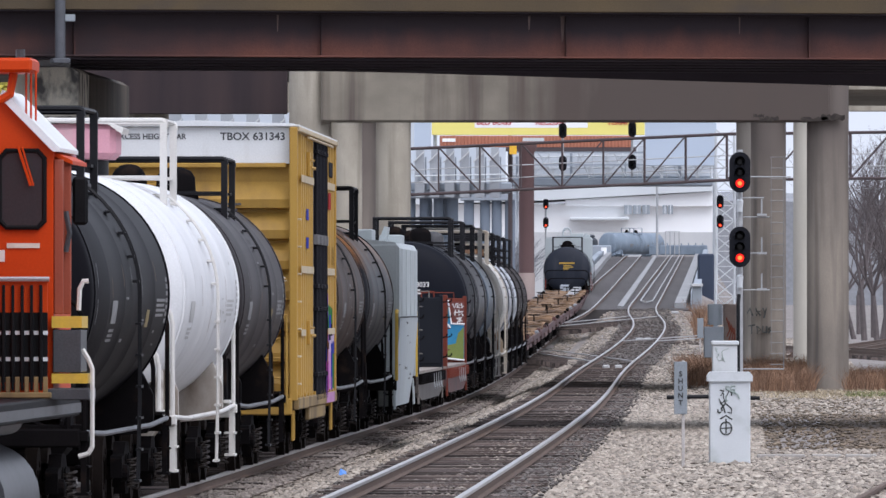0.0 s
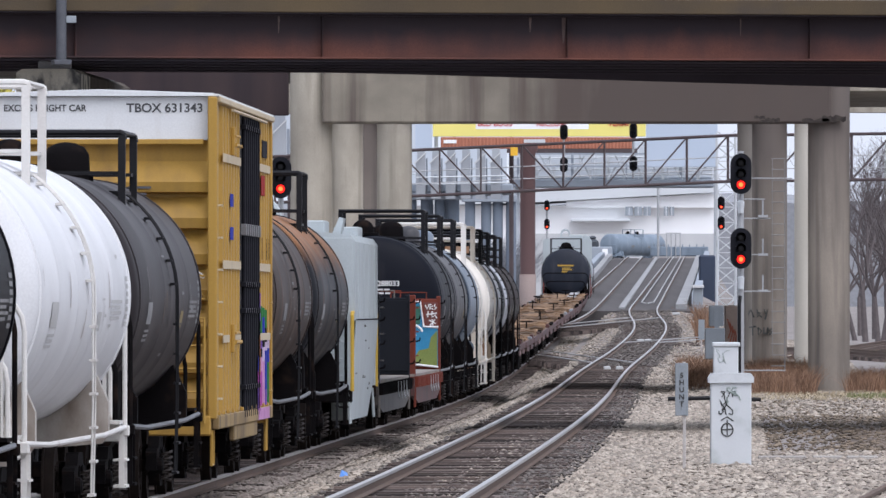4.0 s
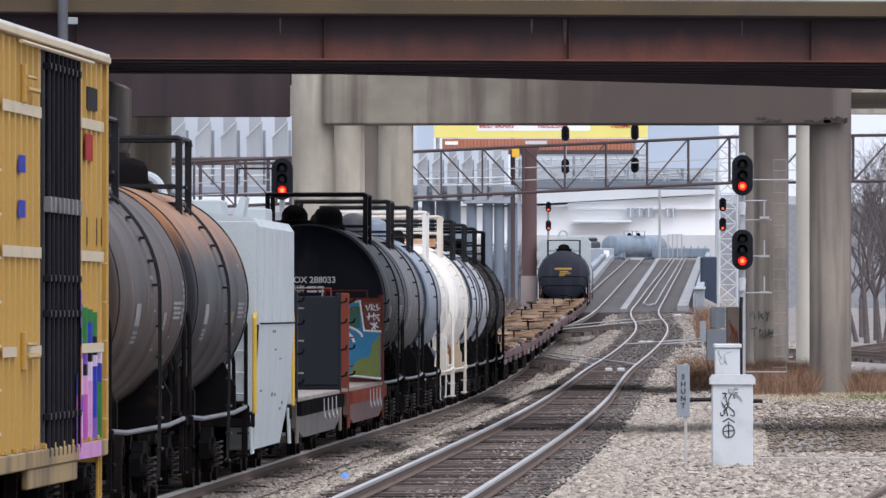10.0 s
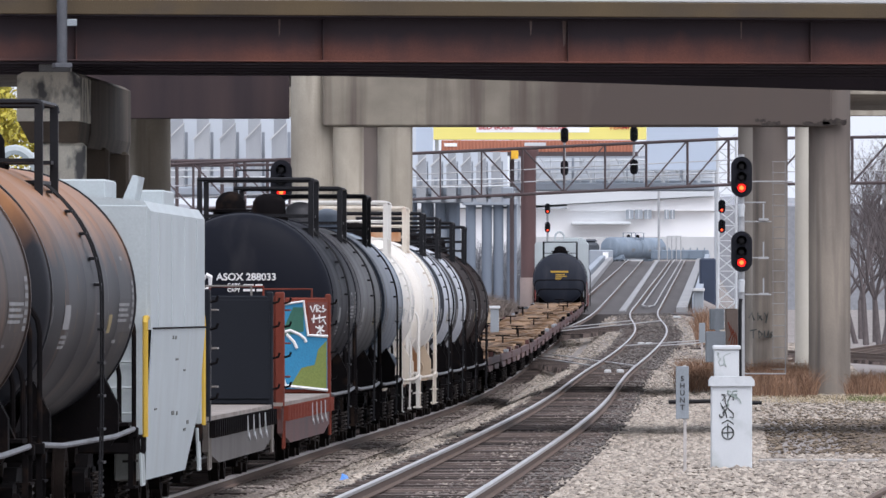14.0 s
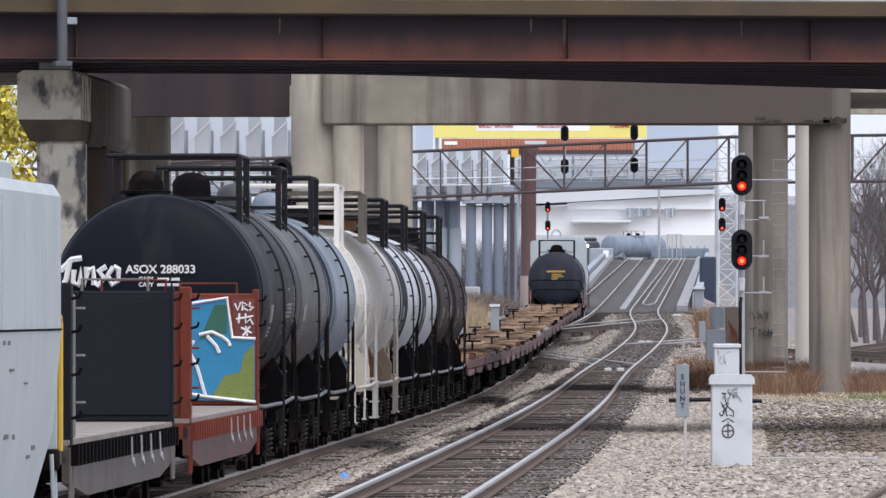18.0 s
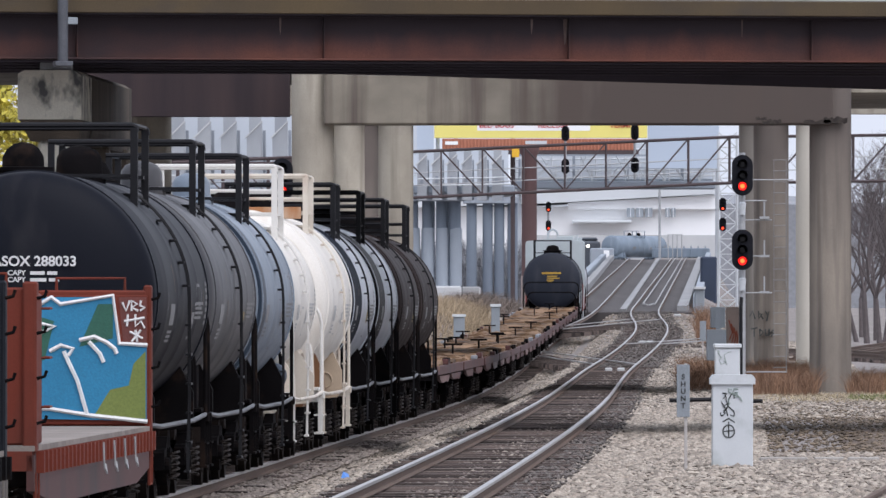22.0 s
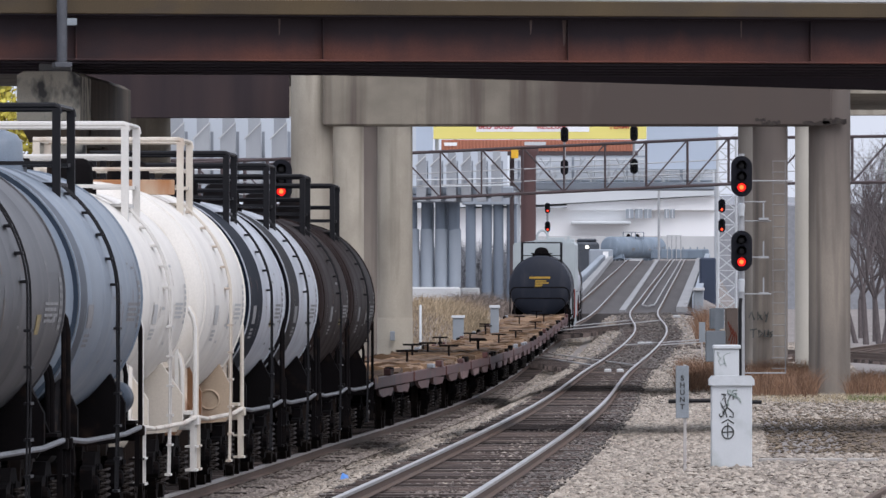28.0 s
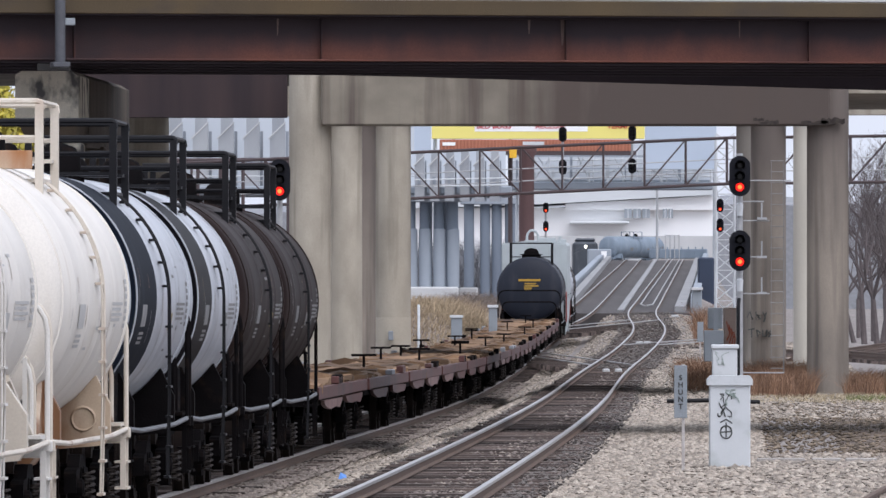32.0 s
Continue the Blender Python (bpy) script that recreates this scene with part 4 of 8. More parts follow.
def add_coupler(car, y, sign):
    part("coupler", shared("coupler", coupler_mesh), M_WHEEL, car, "rusty knuckle coupler", at=pose(0, y, 0, 0, 0, 0 if sign < 0 else 180))
    part("air_hose", Mesh().tube([(0.35, y, 0.8), (0.36, y + sign * 0.25, 0.55), (0.3, y + sign * 0.55, 0.42)], 0.022, 6), M_BLACK, car)


def add_end_gear(car, half, mat, pipe, tall=2.45, lat=1.42):
    """End sill, steps, grab irons and the bent corner hand rails of a tank car."""
    for s in (-1, 1):
        y = s * half
        part("end_sill", Mesh().box(-1.38, 1.38, y - 0.12, y + 0.12, 0.92, 1.12, 0.02), mat, car)
        for sx_ in (-1, 1):
            x = sx_ * lat
            yo = y - s * 0.55
            if mat in (R_WHITE, R_CREAM):
                part("corner_post", Mesh().box(*sorted((x - sx_ * 0.21, x - sx_ * 0.255)), y - 0.03, y + 0.03, 1.0, tall - 0.5), mat, car, "flat corner post")
            part("corner_bracket", Mesh().box(*sorted((x - sx_ * 0.12, x + sx_ * 0.05)), y - 0.09, y + 0.09, 0.98, 1.10, 0.012), mat, car, "blocky rail bracket")
            st = Mesh().box(x - 0.035, x + 0.025, y - 0.015, y + 0.015, 0.40, 1.0).box(x - 0.035, x + 0.025, yo - 0.015, yo + 0.015, 0.40, 1.0).box(x - 0.10, x + 0.05, min(y, yo), max(y, yo), 0.40, 0.43).box(x - 0.10, x + 0.05, min(y, yo), max(y, yo), 0.70, 0.725)
            part("sill_step", st, mat, car)
        for a, hi in ((lat, tall + 0.10), (lat - 0.17, tall - 0.42)):
            c = [(a, 1.0), (a, hi - 0.34), (a - 0.025, hi - 0.2), (a - 0.09, hi - 0.09), (a - 0.18, hi - 0.025), (a - 0.3, hi)]
            part("end_rail", Mesh().tube([(-p, y, z) for p, z in c] + [(p, y, z) for p, z in reversed(c)], 0.029, 8), mat, car, "round-bent hand rail across the car end", True)
        part("end_platform", Mesh().box(-1.4, 1.4, min(y, y - s * 0.7), max(y, y - s * 0.7), 1.12, 1.16), mat, car, "end platform plate")
    for sx_ in (-1, 1):
        x = sx_ * lat
        part("side_rail", Mesh().tube([(x, -half, 1.08), (x, -half * 0.55, 1.03), (x, half * 0.55, 1.03), (x, half, 1.08)], 0.03, 7), pipe, car, "long low hand rail")


def tank_car(q, length, radius, mat, gear=M_UNDER, rail=M_BLACK, pipe=M_PIPE, label="black tank car", zc=2.58, platform=1.0, bands=None, seed=0, head=None, rust_top=None, manway=True, tall=2.45, box_rail=True, wrap=0.0, top=4.66, cross=False):
    """A stub-sill tank car: dished tank, ring bands, saddles, manway platform, rails and trucks."""
    car = thing("tank_car", label, "tank car", group="freight train")
    h = length / 2
    rng = random.Random(seed)
    dish = 0.42
    prof = [(-h - dish * math.cos(a), radius * math.sin(a)) for a in [math.pi / 2 * i / 7 for i in range(0, 8)]]
    prof[0] = (prof[0][0], 0.02)
    prof += [(-y, r) for y, r in reversed(prof)]
    body = Mesh()
    mid = []
    nseg = 5
    for i in range(1, nseg):
        y = -h + length * i / nseg
        mid += [(y - 0.02, radius), (y, radius + 0.004), (y + 0.02, radius)]
    prof = prof[:8] + mid + prof[8:]
    body.lathe(prof, 72, 1, (0, 0, zc))
    shell = part("tank", body, mat, car, "cylindrical tank with dished ends", True)
    for y in (-h + 0.10, h - 0.10):
        part("band", shared(("band", radius, mat.name), lambda: Mesh().lathe([(-0.05, radius + 0.002), (-0.045, radius + 0.02), (0.045, radius + 0.02), (0.05, radius + 0.002)], 64, 1).data("band")), mat, shell, at=pose(0, y, zc))
    # Darker end section; on the blue-grey car it paints in a dark reflection.
    if wrap:
        part("dark_band", Mesh().lathe([(-h - 0.1, radius + 0.003), (-h - 0.1, radius + 0.006), (-h + wrap, radius + 0.006), (-h + wrap, radius + 0.003)], 72, 1, (0, 0, zc)), P_NAVY if mat is P_BLUEGREY else P_BLACK if seed == 12 else P_NAVY2, shell, "dark end section", True)
    # side ladder: it hugs the shell from the platform to its widest point, then hangs straight down to a step
    rr = radius + 0.075
    for sgn in (1, -1):
        arc = [0.62 + 0.095 * i for i in range(11)]
        line = [(sgn * rr * math.sin(a), zc + rr * math.cos(a)) for a in arc] + [(sgn * rr, zc - 0.2), (sgn * rr, 1.4), (sgn * (rr - 0.02), 0.42)]
        lad = Mesh()
        for dy in (-0.2, 0.2):
            lad.tube([(x, dy, z) for x, z in line], 0.013, 5)
        ladder_ = part("side_ladder", lad, rail, shell, "thin side ladder that follows the shell")
        for k, a in enumerate(arc[1::2]):
            x, z = sgn * (rr - 0.03) * math.sin(a), zc + (rr - 0.03) * math.cos(a)
            part("ladder_clip", shared(("clip", rail.name), lambda: Mesh().box(-0.04, 0.025, -0.22, 0.22, -0.016, 0.016, 0.005).data("ladder_clip")), rail, ladder_, at=pose(x, 0, z))
        for k in range(6):
            part("ladder_rung", shared(("tank_rung", rail.name), lambda: Mesh().box(-0.04, 0.03, -0.22, 0.22, -0.014, 0.014).data("ladder_rung")), rail, ladder_, at=pose(sgn * (rr - 0.02 * (k == 0)), 0, 0.44 + 0.36 * k))
    def marking(y0, y1, a0, a1, m_):
        g = Mesh()
        n = 6
        for i in range(n + 1):
            a = radians(a0 + (a1 - a0) * i / n)
            for y in (y0, y1):
                g.v.append(((radius + 0.007) * math.sin(a), y, zc + (radius + 0.007) * math.cos(a)))
        g.f = [(2 * i, 2 * i + 1, 2 * i + 3, 2 * i + 2) for i in range(n)]
        part("marking", g, m_, shell, "unreadable stencilled marking")

    pale = M_STENCIL_DARK if rail in (R_WHITE, R_CREAM) else M_STENCIL
    y = h - rng.uniform(2.6, 3.4)
    for k in range(4):
        marking(y, y + 1.9 - 0.3 * (k % 2), 92 + 2.3 * k, 93.3 + 2.3 * k, pale)
    for k in range(5):
        y, a = rng.uniform(-h * 0.2, h - 1.4), rng.uniform(70, 118)
        marking(y, y + rng.uniform(0.25, 0.7), a, a + rng.uniform(0.8, 1.8), pale)
    for k in range(7):
        marking(h - 0.75, h - 0.35, 82 + 3.2 * k, 84 + 3.2 * k, pale)
    # worn placard patches and thin runs of pale rust water
    y = rng.uniform(-h * 0.75, -h * 0.35)
    marking(y, y + 0.95, 93, 103, pale)
    for k in range(3):
        marking(y + 0.05, y + 0.95, 105.5 + 2.2 * k, 106.8 + 2.2 * k, pale)
    y = rng.uniform(h * 0.15, h * 0.4)
    marking(y, y + 0.6, 97, 105, M_STENCIL_YELLOW if rail is M_BLACK and seed % 2 else pale)
    for k in range(7):
        y, a = rng.uniform(-h + 0.4, h - 0.8), rng.uniform(72, 96)
        marking(y, y + 0.05, a, a + rng.uniform(6, 15), pale if k % 3 else M_RUN)
    part("stub_sill", Mesh().box(-0.3, 0.3, -h - 0.95, -h + 3.2, 0.78, 1.1, 0.02), gear, car)
    part("stub_sill", Mesh().box(-0.3, 0.3, h - 3.2, h + 0.95, 0.78, 1.1, 0.02), gear, car)
    half = h + 0.75
    for s in (-1, 1):
        y = s * (h - 1.5)
        sad = Mesh()
        cradle = []
        for i in range(9):
            a = -0.95 + 1.9 * i / 8
            cradle.append((radius * 1.005 * math.sin(a), zc - radius * 1.005 * math.cos(a)))
        sad.prism([(-1.38, 1.05), (-1.30, 0.92), (-0.4, 0.85), (0.4, 0.85), (1.30, 0.92), (1.38, 1.05), (1.38, 1.38)] + list(reversed(cradle)) + [(-1.38, 1.38)], 1, y - 0.12, y + 0.12)
        saddle = part("saddle", sad, gear, car, "bolster saddle under the tank")
        for sx_ in (-1, 1) if gear is R_RUSTCREAM else ():
            ring = [(sx_ * 1.08 + 0.13 * math.cos(2 * math.pi * i / 16), y - 0.125, 1.22 + 0.13 * math.sin(2 * math.pi * i / 16)) for i in range(17)]
            part("hole_rim", Mesh().tube(ring, 0.02, 5), gear, saddle)
        # side plate that stiffens the stub sill out to the end platform
        for sx_ in (-1, 1):
            part("gusset_plate", Mesh().prism([(y, 1.12), (y, 1.62), (y + s * 0.5, 1.55), (s * half, 1.20), (s * half, 1.12)], 0, *sorted((sx_ * 1.16, sx_ * 1.20))), gear, car, "sloping gusset plate")
        for sx_ in (-1, 1):
            part("brace", Mesh().tube([(sx_ * 1.15, y + s * 0.1, 1.75), (sx_ * 1.25, s * half, 1.12)], 0.05, 5).tube([(sx_ * 0.5, y + s * 0.1, 1.3), (sx_ * 1.0, s * half, 1.12)], 0.04, 5), gear, car)
        add_truck(car, s * (h - 1.5))
        add_coupler(car, s * (half + 0.1), s)
    add_end_gear(car, half, gear if rail is M_BLACK else rail, pipe, tall)
    # manway, platform and its square hand rails
    zt = zc + radius
    if manway:
        part("manway", Mesh().lathe([(zt - 0.12, 0.30), (zt + 0.06, 0.30), (zt + 0.07, 0.38), (zt + 0.11, 0.38), (zt + 0.12, 0.26), (zt + 0.24, 0.255), (zt + 0.34, 0.20), (zt + 0.40, 0.12), (zt + 0.42, 0.03)], 24, 2, (-0.45, -0.6, 0)), M_UNDER, car, "dark round manway dome", True)
        part("valve_housing", Mesh().lathe([(zt - 0.1, 0.33), (zt + 0.04, 0.33), (zt + 0.05, 0.29), (zt + 0.25, 0.28), (zt + 0.34, 0.22), (zt + 0.39, 0.10), (zt + 0.40, 0.02)], 24, 2, (0.15, 0.9, 0)), mat if mat in (P_GREYMID, P_BLUEGREY) else M_UNDER, car, "domed valve bonnet", True)
    pw, pl = 0.95, 1.25
    part("platform", Mesh().box(-pw, pw, -pl, -0.75, zt - 0.02, zt + 0.02).box(-pw, pw, 0.75, pl, zt - 0.02, zt + 0.02).box(-pw, -pw + 0.35, -0.75, 0.75, zt - 0.25, zt - 0.21).box(pw - 0.35, pw, -0.75, 0.75, zt - 0.25, zt - 0.21), rail, car, "steel grating platform")
    for y in (-pl, pl):
        part("platform_rail", Mesh().box(-pw - 0.045, -pw + 0.045, y - 0.05, y + 0.05, zt - 0.5, top).box(pw - 0.045, pw + 0.045, y - 0.05, y + 0.05, zt - 0.5, top).tube([(-pw - 0.045, y, top + 0.03), (pw - 0.02, y, top + 0.03), (pw + 0.02, y, top + 0.01), (pw + 0.03, y, top - 0.06)], 0.034, 7), rail, car, "square portal hand rail")
    if box_rail:
        for x in (-pw, pw):
            part("platform_side_rail", Mesh().tube([(x, -pl, top + 0.03), (x, pl, top + 0.03)], 0.03, 6), rail, car)
    if cross:
        for y in (-pl, pl):
            part("platform_mid_rail", Mesh().tube([(-pw, y, top - 0.36), (pw, y, top - 0.36)], 0.026, 6), rail, car, "lower cross rail")
    part("brake_cylinder", Mesh().lathe([(-0.5, 0.02), (-0.48, 0.15), (0.3, 0.17), (0.45, 0.05)], 14, 1, (0.85, -h + 3.6, 0.92)), gear, car, "", True)
    TRAIN.append((car, q, h - 1.5))
    return car, shell


M_RUN = material("rust_water_run", (0.24, 0.15, 0.09), (0.16, 0.10, 0.06), 0.7, scale=3)
M_STENCIL_YELLOW = material("faded_yellow_stencil", (0.30, 0.22, 0.06), (0.18, 0.14, 0.06), 0.6, scale=3, contrast=0.6)
M_STENCIL = material("faded_pale_stencil", (0.26, 0.26, 0.26), (0.14, 0.14, 0.14), 0.6, scale=3, contrast=0.6)
M_STENCIL_DARK = material("faded_grey_stencil", (0.42, 0.42, 0.41), (0.5, 0.5, 0.49), 0.6, scale=3, contrast=0.6)
P_BLACK = paint("weathered_black_tank_paint", (0.0065, 0.0062, 0.0085), (0.017, 0.0155, 0.0165), 0.5, 0.56, 0.88, spec=0.045)
P_SHEEN = paint("weathered_blue_black_tank_paint", (0.0075, 0.009, 0.0145), (0.030, 0.029, 0.032), 0.5, 0.54, 0.85, spec=0.085)
# Black paint with the bluish lift of distance haze mixed in.
P_HAZE_BLACK = paint("haze_blue_black_tank_paint", (0.020, 0.024, 0.036), (0.045, 0.048, 0.058), 0.55, 0.5, 0.85, spec=0.2)
P_BLACK2 = paint("grey_black_tank_paint", (0.021, 0.0135, 0.0125), (0.044, 0.032, 0.029), 0.55, 0.5, 0.82, spec=0.07)
P_WHITE = paint("chalky_white_tank_paint", (0.74, 0.75, 0.76), (0.42, 0.40, 0.38), 0.45, 0.62, 0.95)
P_CREAM = paint("cream_white_tank_paint", (0.80, 0.765, 0.70), (0.52, 0.46, 0.38), 0.5, 0.6, 0.9)
P_GREY = paint("dull_dark_grey_tank_paint", (0.028, 0.024, 0.026), (0.058, 0.050, 0.05), 0.48, 0.5, 0.8, spec=0.15)
P_GREYMID = paint("soot_grey_tank_paint", (0.055, 0.056, 0.062), (0.105, 0.10, 0.10), 0.45, 0.48, 0.85, spec=0.3)
P_BLUEGREY = paint("blue_grey_tank_paint", (0.185, 0.23, 0.285), (0.25, 0.285, 0.325), 0.42, 0.5, 0.85, spec=0.4)
P_NAVY2 = paint("blue_black_tank_paint", (0.009, 0.013, 0.022), (0.024, 0.029, 0.039), 0.55, 0.54, 0.85, spec=0.02)
# Navy of the air reservoir, also the blue-grey car's painted end reflection.
P_NAVY = paint("navy_paint_and_end_reflection", (0.026, 0.042, 0.066), (0.05, 0.065, 0.085), 0.45, 0.52, 0.85, spec=0.25)
P_SILVER = paint("silver_grey_tank_paint", (0.46, 0.49, 0.54), (0.20, 0.21, 0.23), 0.35, 0.56, 0.8)
P_BROWN = paint("brown_grey_tank_paint", (0.030, 0.021, 0.018), (0.085, 0.052, 0.036), 0.48, 0.42, 0.70, spec=0.14)
P_RUSTY = paint("rust_bleeding_black_tank_paint", (0.015, 0.016, 0.020), (0.10, 0.06, 0.04), 0.45, 0.6, 0.8, spot_scale=1.2, streak=(1, 1, 0.25), spec=0.14, top=((0.25, 0.115, 0.048), 2.9, 3.6, 2, 1.5))
R_WHITE = paint("white_rail_paint", (0.70, 0.685, 0.65), (0.35, 0.30, 0.26), 0.5, 0.6, 0.85)
R_GRIMEWHITE = paint("grime_stained_white_paint", (0.52, 0.48, 0.43), (0.16, 0.12, 0.09), 0.6, 0.42, 0.68, spot_scale=1.5, streak=(1, 1, 0.5))
R_CREAM = paint("cream_rail_paint", (0.68, 0.62, 0.53), (0.26, 0.13, 0.06), 0.5, 0.56, 0.78)
R_RUSTCREAM = paint("rust_stained_cream_paint", (0.55, 0.43, 0.31), (0.20, 0.095, 0.04), 0.6, 0.38, 0.60, spot_scale=1.3, streak=(1, 1, 0.5))

tank_car(-44.6, 15.0, 1.48, P_BLACK, label="black tank car with grey grime and dark railings", seed=1)
white_car, _ = tank_car(-26.8, 15.0, 1.52, P_WHITE, R_GRIMEWHITE, R_WHITE, R_WHITE, "white tank car with white hand rails", seed=2, top=4.80, manway=False)
tank_car(-9.6, 14.2, 1.48, P_GREY, label="dull dark grey tank car", seed=3, top=4.52)
tank_car(28.0, 14.4, 1.48, P_BROWN, label="brown-grey tank car with streaked grime", seed=4)
tank_car(45.4, 14.6, 1.48, P_RUSTY, label="black tank car with rust bleeding down from its top", seed=5)
tank_1, shell_1 = tank_car(120.8, 12.4, 1.49, P_SHEEN, label="black tank car with white lettering on its end", seed=6)
tank_car(135.3, 12.2, 1.48, P_GREYMID, label="plain soot-grey tank car in the train", seed=7)
blue_car, _ = tank_car(149.4, 11.6, 1.48, P_BLUEGREY, label="blue-grey tank car with a dark reflection painted on its end", seed=8, wrap=1.5)
part("air_reservoir", Mesh().lathe([(-0.55, 0.03), (-0.5, 0.15), (-0.4, 0.2), (0.4, 0.2), (0.5, 0.15), (0.55, 0.03)], 20, 1, (1.16, 5.9, 1.42)), P_NAVY, blue_car, "dark blue air reservoir", True)
tank_car(162.4, 11.0, 1.36, P_CREAM, R_CREAM, R_WHITE, R_CREAM, "cream-white tank car with white railing", seed=9, cross=True)
rusty_white, _ = tank_car(175.6, 11.6, 1.49, P_CREAM, R_RUSTCREAM, R_CREAM, R_CREAM, "cream-white tank car with rust stains at the platform", seed=10, cross=True)
tank_car(189.0, 12.0, 1.48, P_SILVER, label="silver-grey tank car with dark ends", seed=11, cross=True, wrap=4.5)
tank_car(203.0, 11.8, 1.48, P_SILVER, label="silver-grey tank car with dark ends", seed=12, cross=True, wrap=4.0)
tank_car(218.0, 12.2, 1.48, P_BLACK2, label="plain grey-black tank car in the train", seed=13, cross=True)
tank_car(232.6, 12.2, 1.48, P_BLACK2, label="grey-black tank car at the end of the tank cars", seed=14, cross=True)


# boxcar
Y_PAINT = paint("ochre_boxcar_paint", (0.43, 0.255, 0.050), (0.15, 0.09, 0.035), 0.55, 0.54, 0.85, spec=0.3)
Y_DARK = paint("white_boxcar_paint", (0.72, 0.74, 0.75), (0.45, 0.43, 0.4), 0.5, 0.62, 0.9)
Y_SILL = paint("dirt_streaked_ochre_sill_paint", (0.36, 0.25, 0.11), (0.10, 0.07, 0.04), 0.65, 0.42, 0.70, spec=0.2)
R_STRIP = paint("pale_ochre_strip_paint", (0.55, 0.45, 0.29), (0.30, 0.22, 0.12), 0.55, 0.55, 0.85)
P_CLAMP = material("worn_grey_clamp_paint", (0.16, 0.16, 0.165), (0.09, 0.09, 0.095), 0.6, scale=3)
M_DOOR = material("black_door_gear", (0.008, 0.008, 0.012), (0.016, 0.016, 0.020), 0.55, scale=2, spec=0.08)
M_TEXT = material("dark_lettering_paint", (0.05, 0.055, 0.06), (0.07, 0.07, 0.075), 0.6, scale=5)
M_TEXTW = material("white_lettering_paint", (0.75, 0.75, 0.74), (0.6, 0.6, 0.6), 0.6, scale=5)


def boxcar(q0, length):
    car = thing("boxcar", "ochre-yellow high-cube boxcar with a white top band and graffiti", "boxcar", group="freight train")
    h = length / 2
    w = 1.52
    part("body", Mesh().box(-w, w, -h + 0.26, h - 0.26, 1.0, 4.61), Y_PAINT, car, "ochre steel body")
    part("upper_body", Mesh().box(-w, w, -h + 0.1, h - 0.1, 4.612, 5.17), Y_DARK, car, "white upper end band")
    for sx_ in (-1, 1):
        x = sx_ * (w + 0.002)
        part("upper_side", Mesh().box(min(x, x + sx_ * 0.004), max(x, x + sx_ * 0.004), -h + 0.1, h - 0.1, 4.612, 5.17), Y_PAINT, car)
    roof = Mesh().prism([(-1.60, 5.178), (1.60, 5.178), (1.60, 5.205), (0.0, 5.26), (-1.60, 5.205)], 1, -h + 0.02, h - 0.02)
    part("roof", roof, Y_DARK, car, "pale corrugated roof")
    rib = Mesh().prism([(-1.5, 5.20), (1.5, 5.20), (1.5, 5.23), (0.0, 5.28), (-1.5, 5.23)], 1, -0.05, 0.05).data("roof_rib")
    for k in range(15):
        part("roof_rib", rib, Y_DARK, car, at=pose(0, -h + 0.8 + k * (length - 1.6) / 14, 0))
    # corrugated end: seven pressed ribs
    for s in (-1, 1):
        for k in range(7):
            z = 1.24 + 0.468 * k
            pr = [(-h + 0.255, z - 0.13), (-h + 0.07, z - 0.11), (-h + 0.05, z + 0.02), (-h + 0.255, z + 0.29)]
            part("end_rib", Mesh().prism([(y_ if s < 0 else -y_, z_) for y_, z_ in pr], 0, -1.45, 1.45), Y_PAINT, car, "pressed end rib")
        part("corner_post", Mesh().box(w - 0.06, w + 0.06, s * h - 0.1, s * h + 0.1, 1.0, 5.17, 0.015), Y_PAINT, car)
        part("corner_post", Mesh().box(-w - 0.06, -w + 0.06, s * h - 0.1, s * h + 0.1, 1.0, 5.17, 0.015), Y_PAINT, car)
        part("end_sill", Mesh().box(-1.5, 1.5, s * h - 0.12, s * h + 0.12, 0.78, 1.04, 0.02), Y_PAINT, car)
        part("end_ledge", Mesh().box(-1.4, 1.4, s * h - 0.03, s * h + 0.03, 4.55, 4.62, 0.01), Y_PAINT, car)
        add_truck(car, s * (h - 2.3))
        add_coupler(car, s * (h + 0.2), s)
        for sx_ in (-1, 1):
            x = sx_ * 1.42
            y = s * h
            part("corner_rail", Mesh().tube([(x - sx_ * 0.5, y + s * 0.16, 0.95), (x - sx_ * 0.5, y + s * 0.16, 2.3), (x, y + s * 0.16, 2.3), (x, y + s * 0.16, 0.95)], 0.022, 6), Y_PAINT, car)
            for i in range(7):
                part("ladder_rung", shared("rung", lambda: Mesh().tube([(-0.25, 0, 0), (0.25, 0, 0)], 0.014, 5).data("ladder_rung")), Y_PAINT, car, at=pose(x - sx_ * 0.25, y + s * 0.14, 1.05 + 0.3 * i))
            st = Mesh().tube([(sx_ * 1.5, y - s * 0.1, 0.85), (sx_ * 1.5, y - s * 0.1, 0.4), (sx_ * 1.5, y - s * 0.55, 0.4), (sx_ * 1.5, y - s * 0.55, 0.85)], 0.022, 6)
            part("sill_step", st, Y_PAINT, car)
    # ribbed sides, plug doors and sill
    out = 0.052
    pm = Mesh().prism([(w, -0.15), (w + out, -0.11), (w + out, 0.11), (w, 0.15)], 2, 1.05, 5.08).data("side_post")
    pml = Mesh().prism([(-w, -0.15), (-w - out, -0.11), (-w - out, 0.11), (-w, 0.15)], 2, 1.05, 5.08).data("side_post")
    door0, door1 = -1.05, 4.15
    near_posts, far_posts = [-h + 1.85 + 0.8 * k for k in range(7)], [door1 + 0.3 + 0.78 * k for k in range(5)]
    for y in near_posts + far_posts:
        part("side_post", pm, Y_PAINT, car, at=pose(0, y, 0))
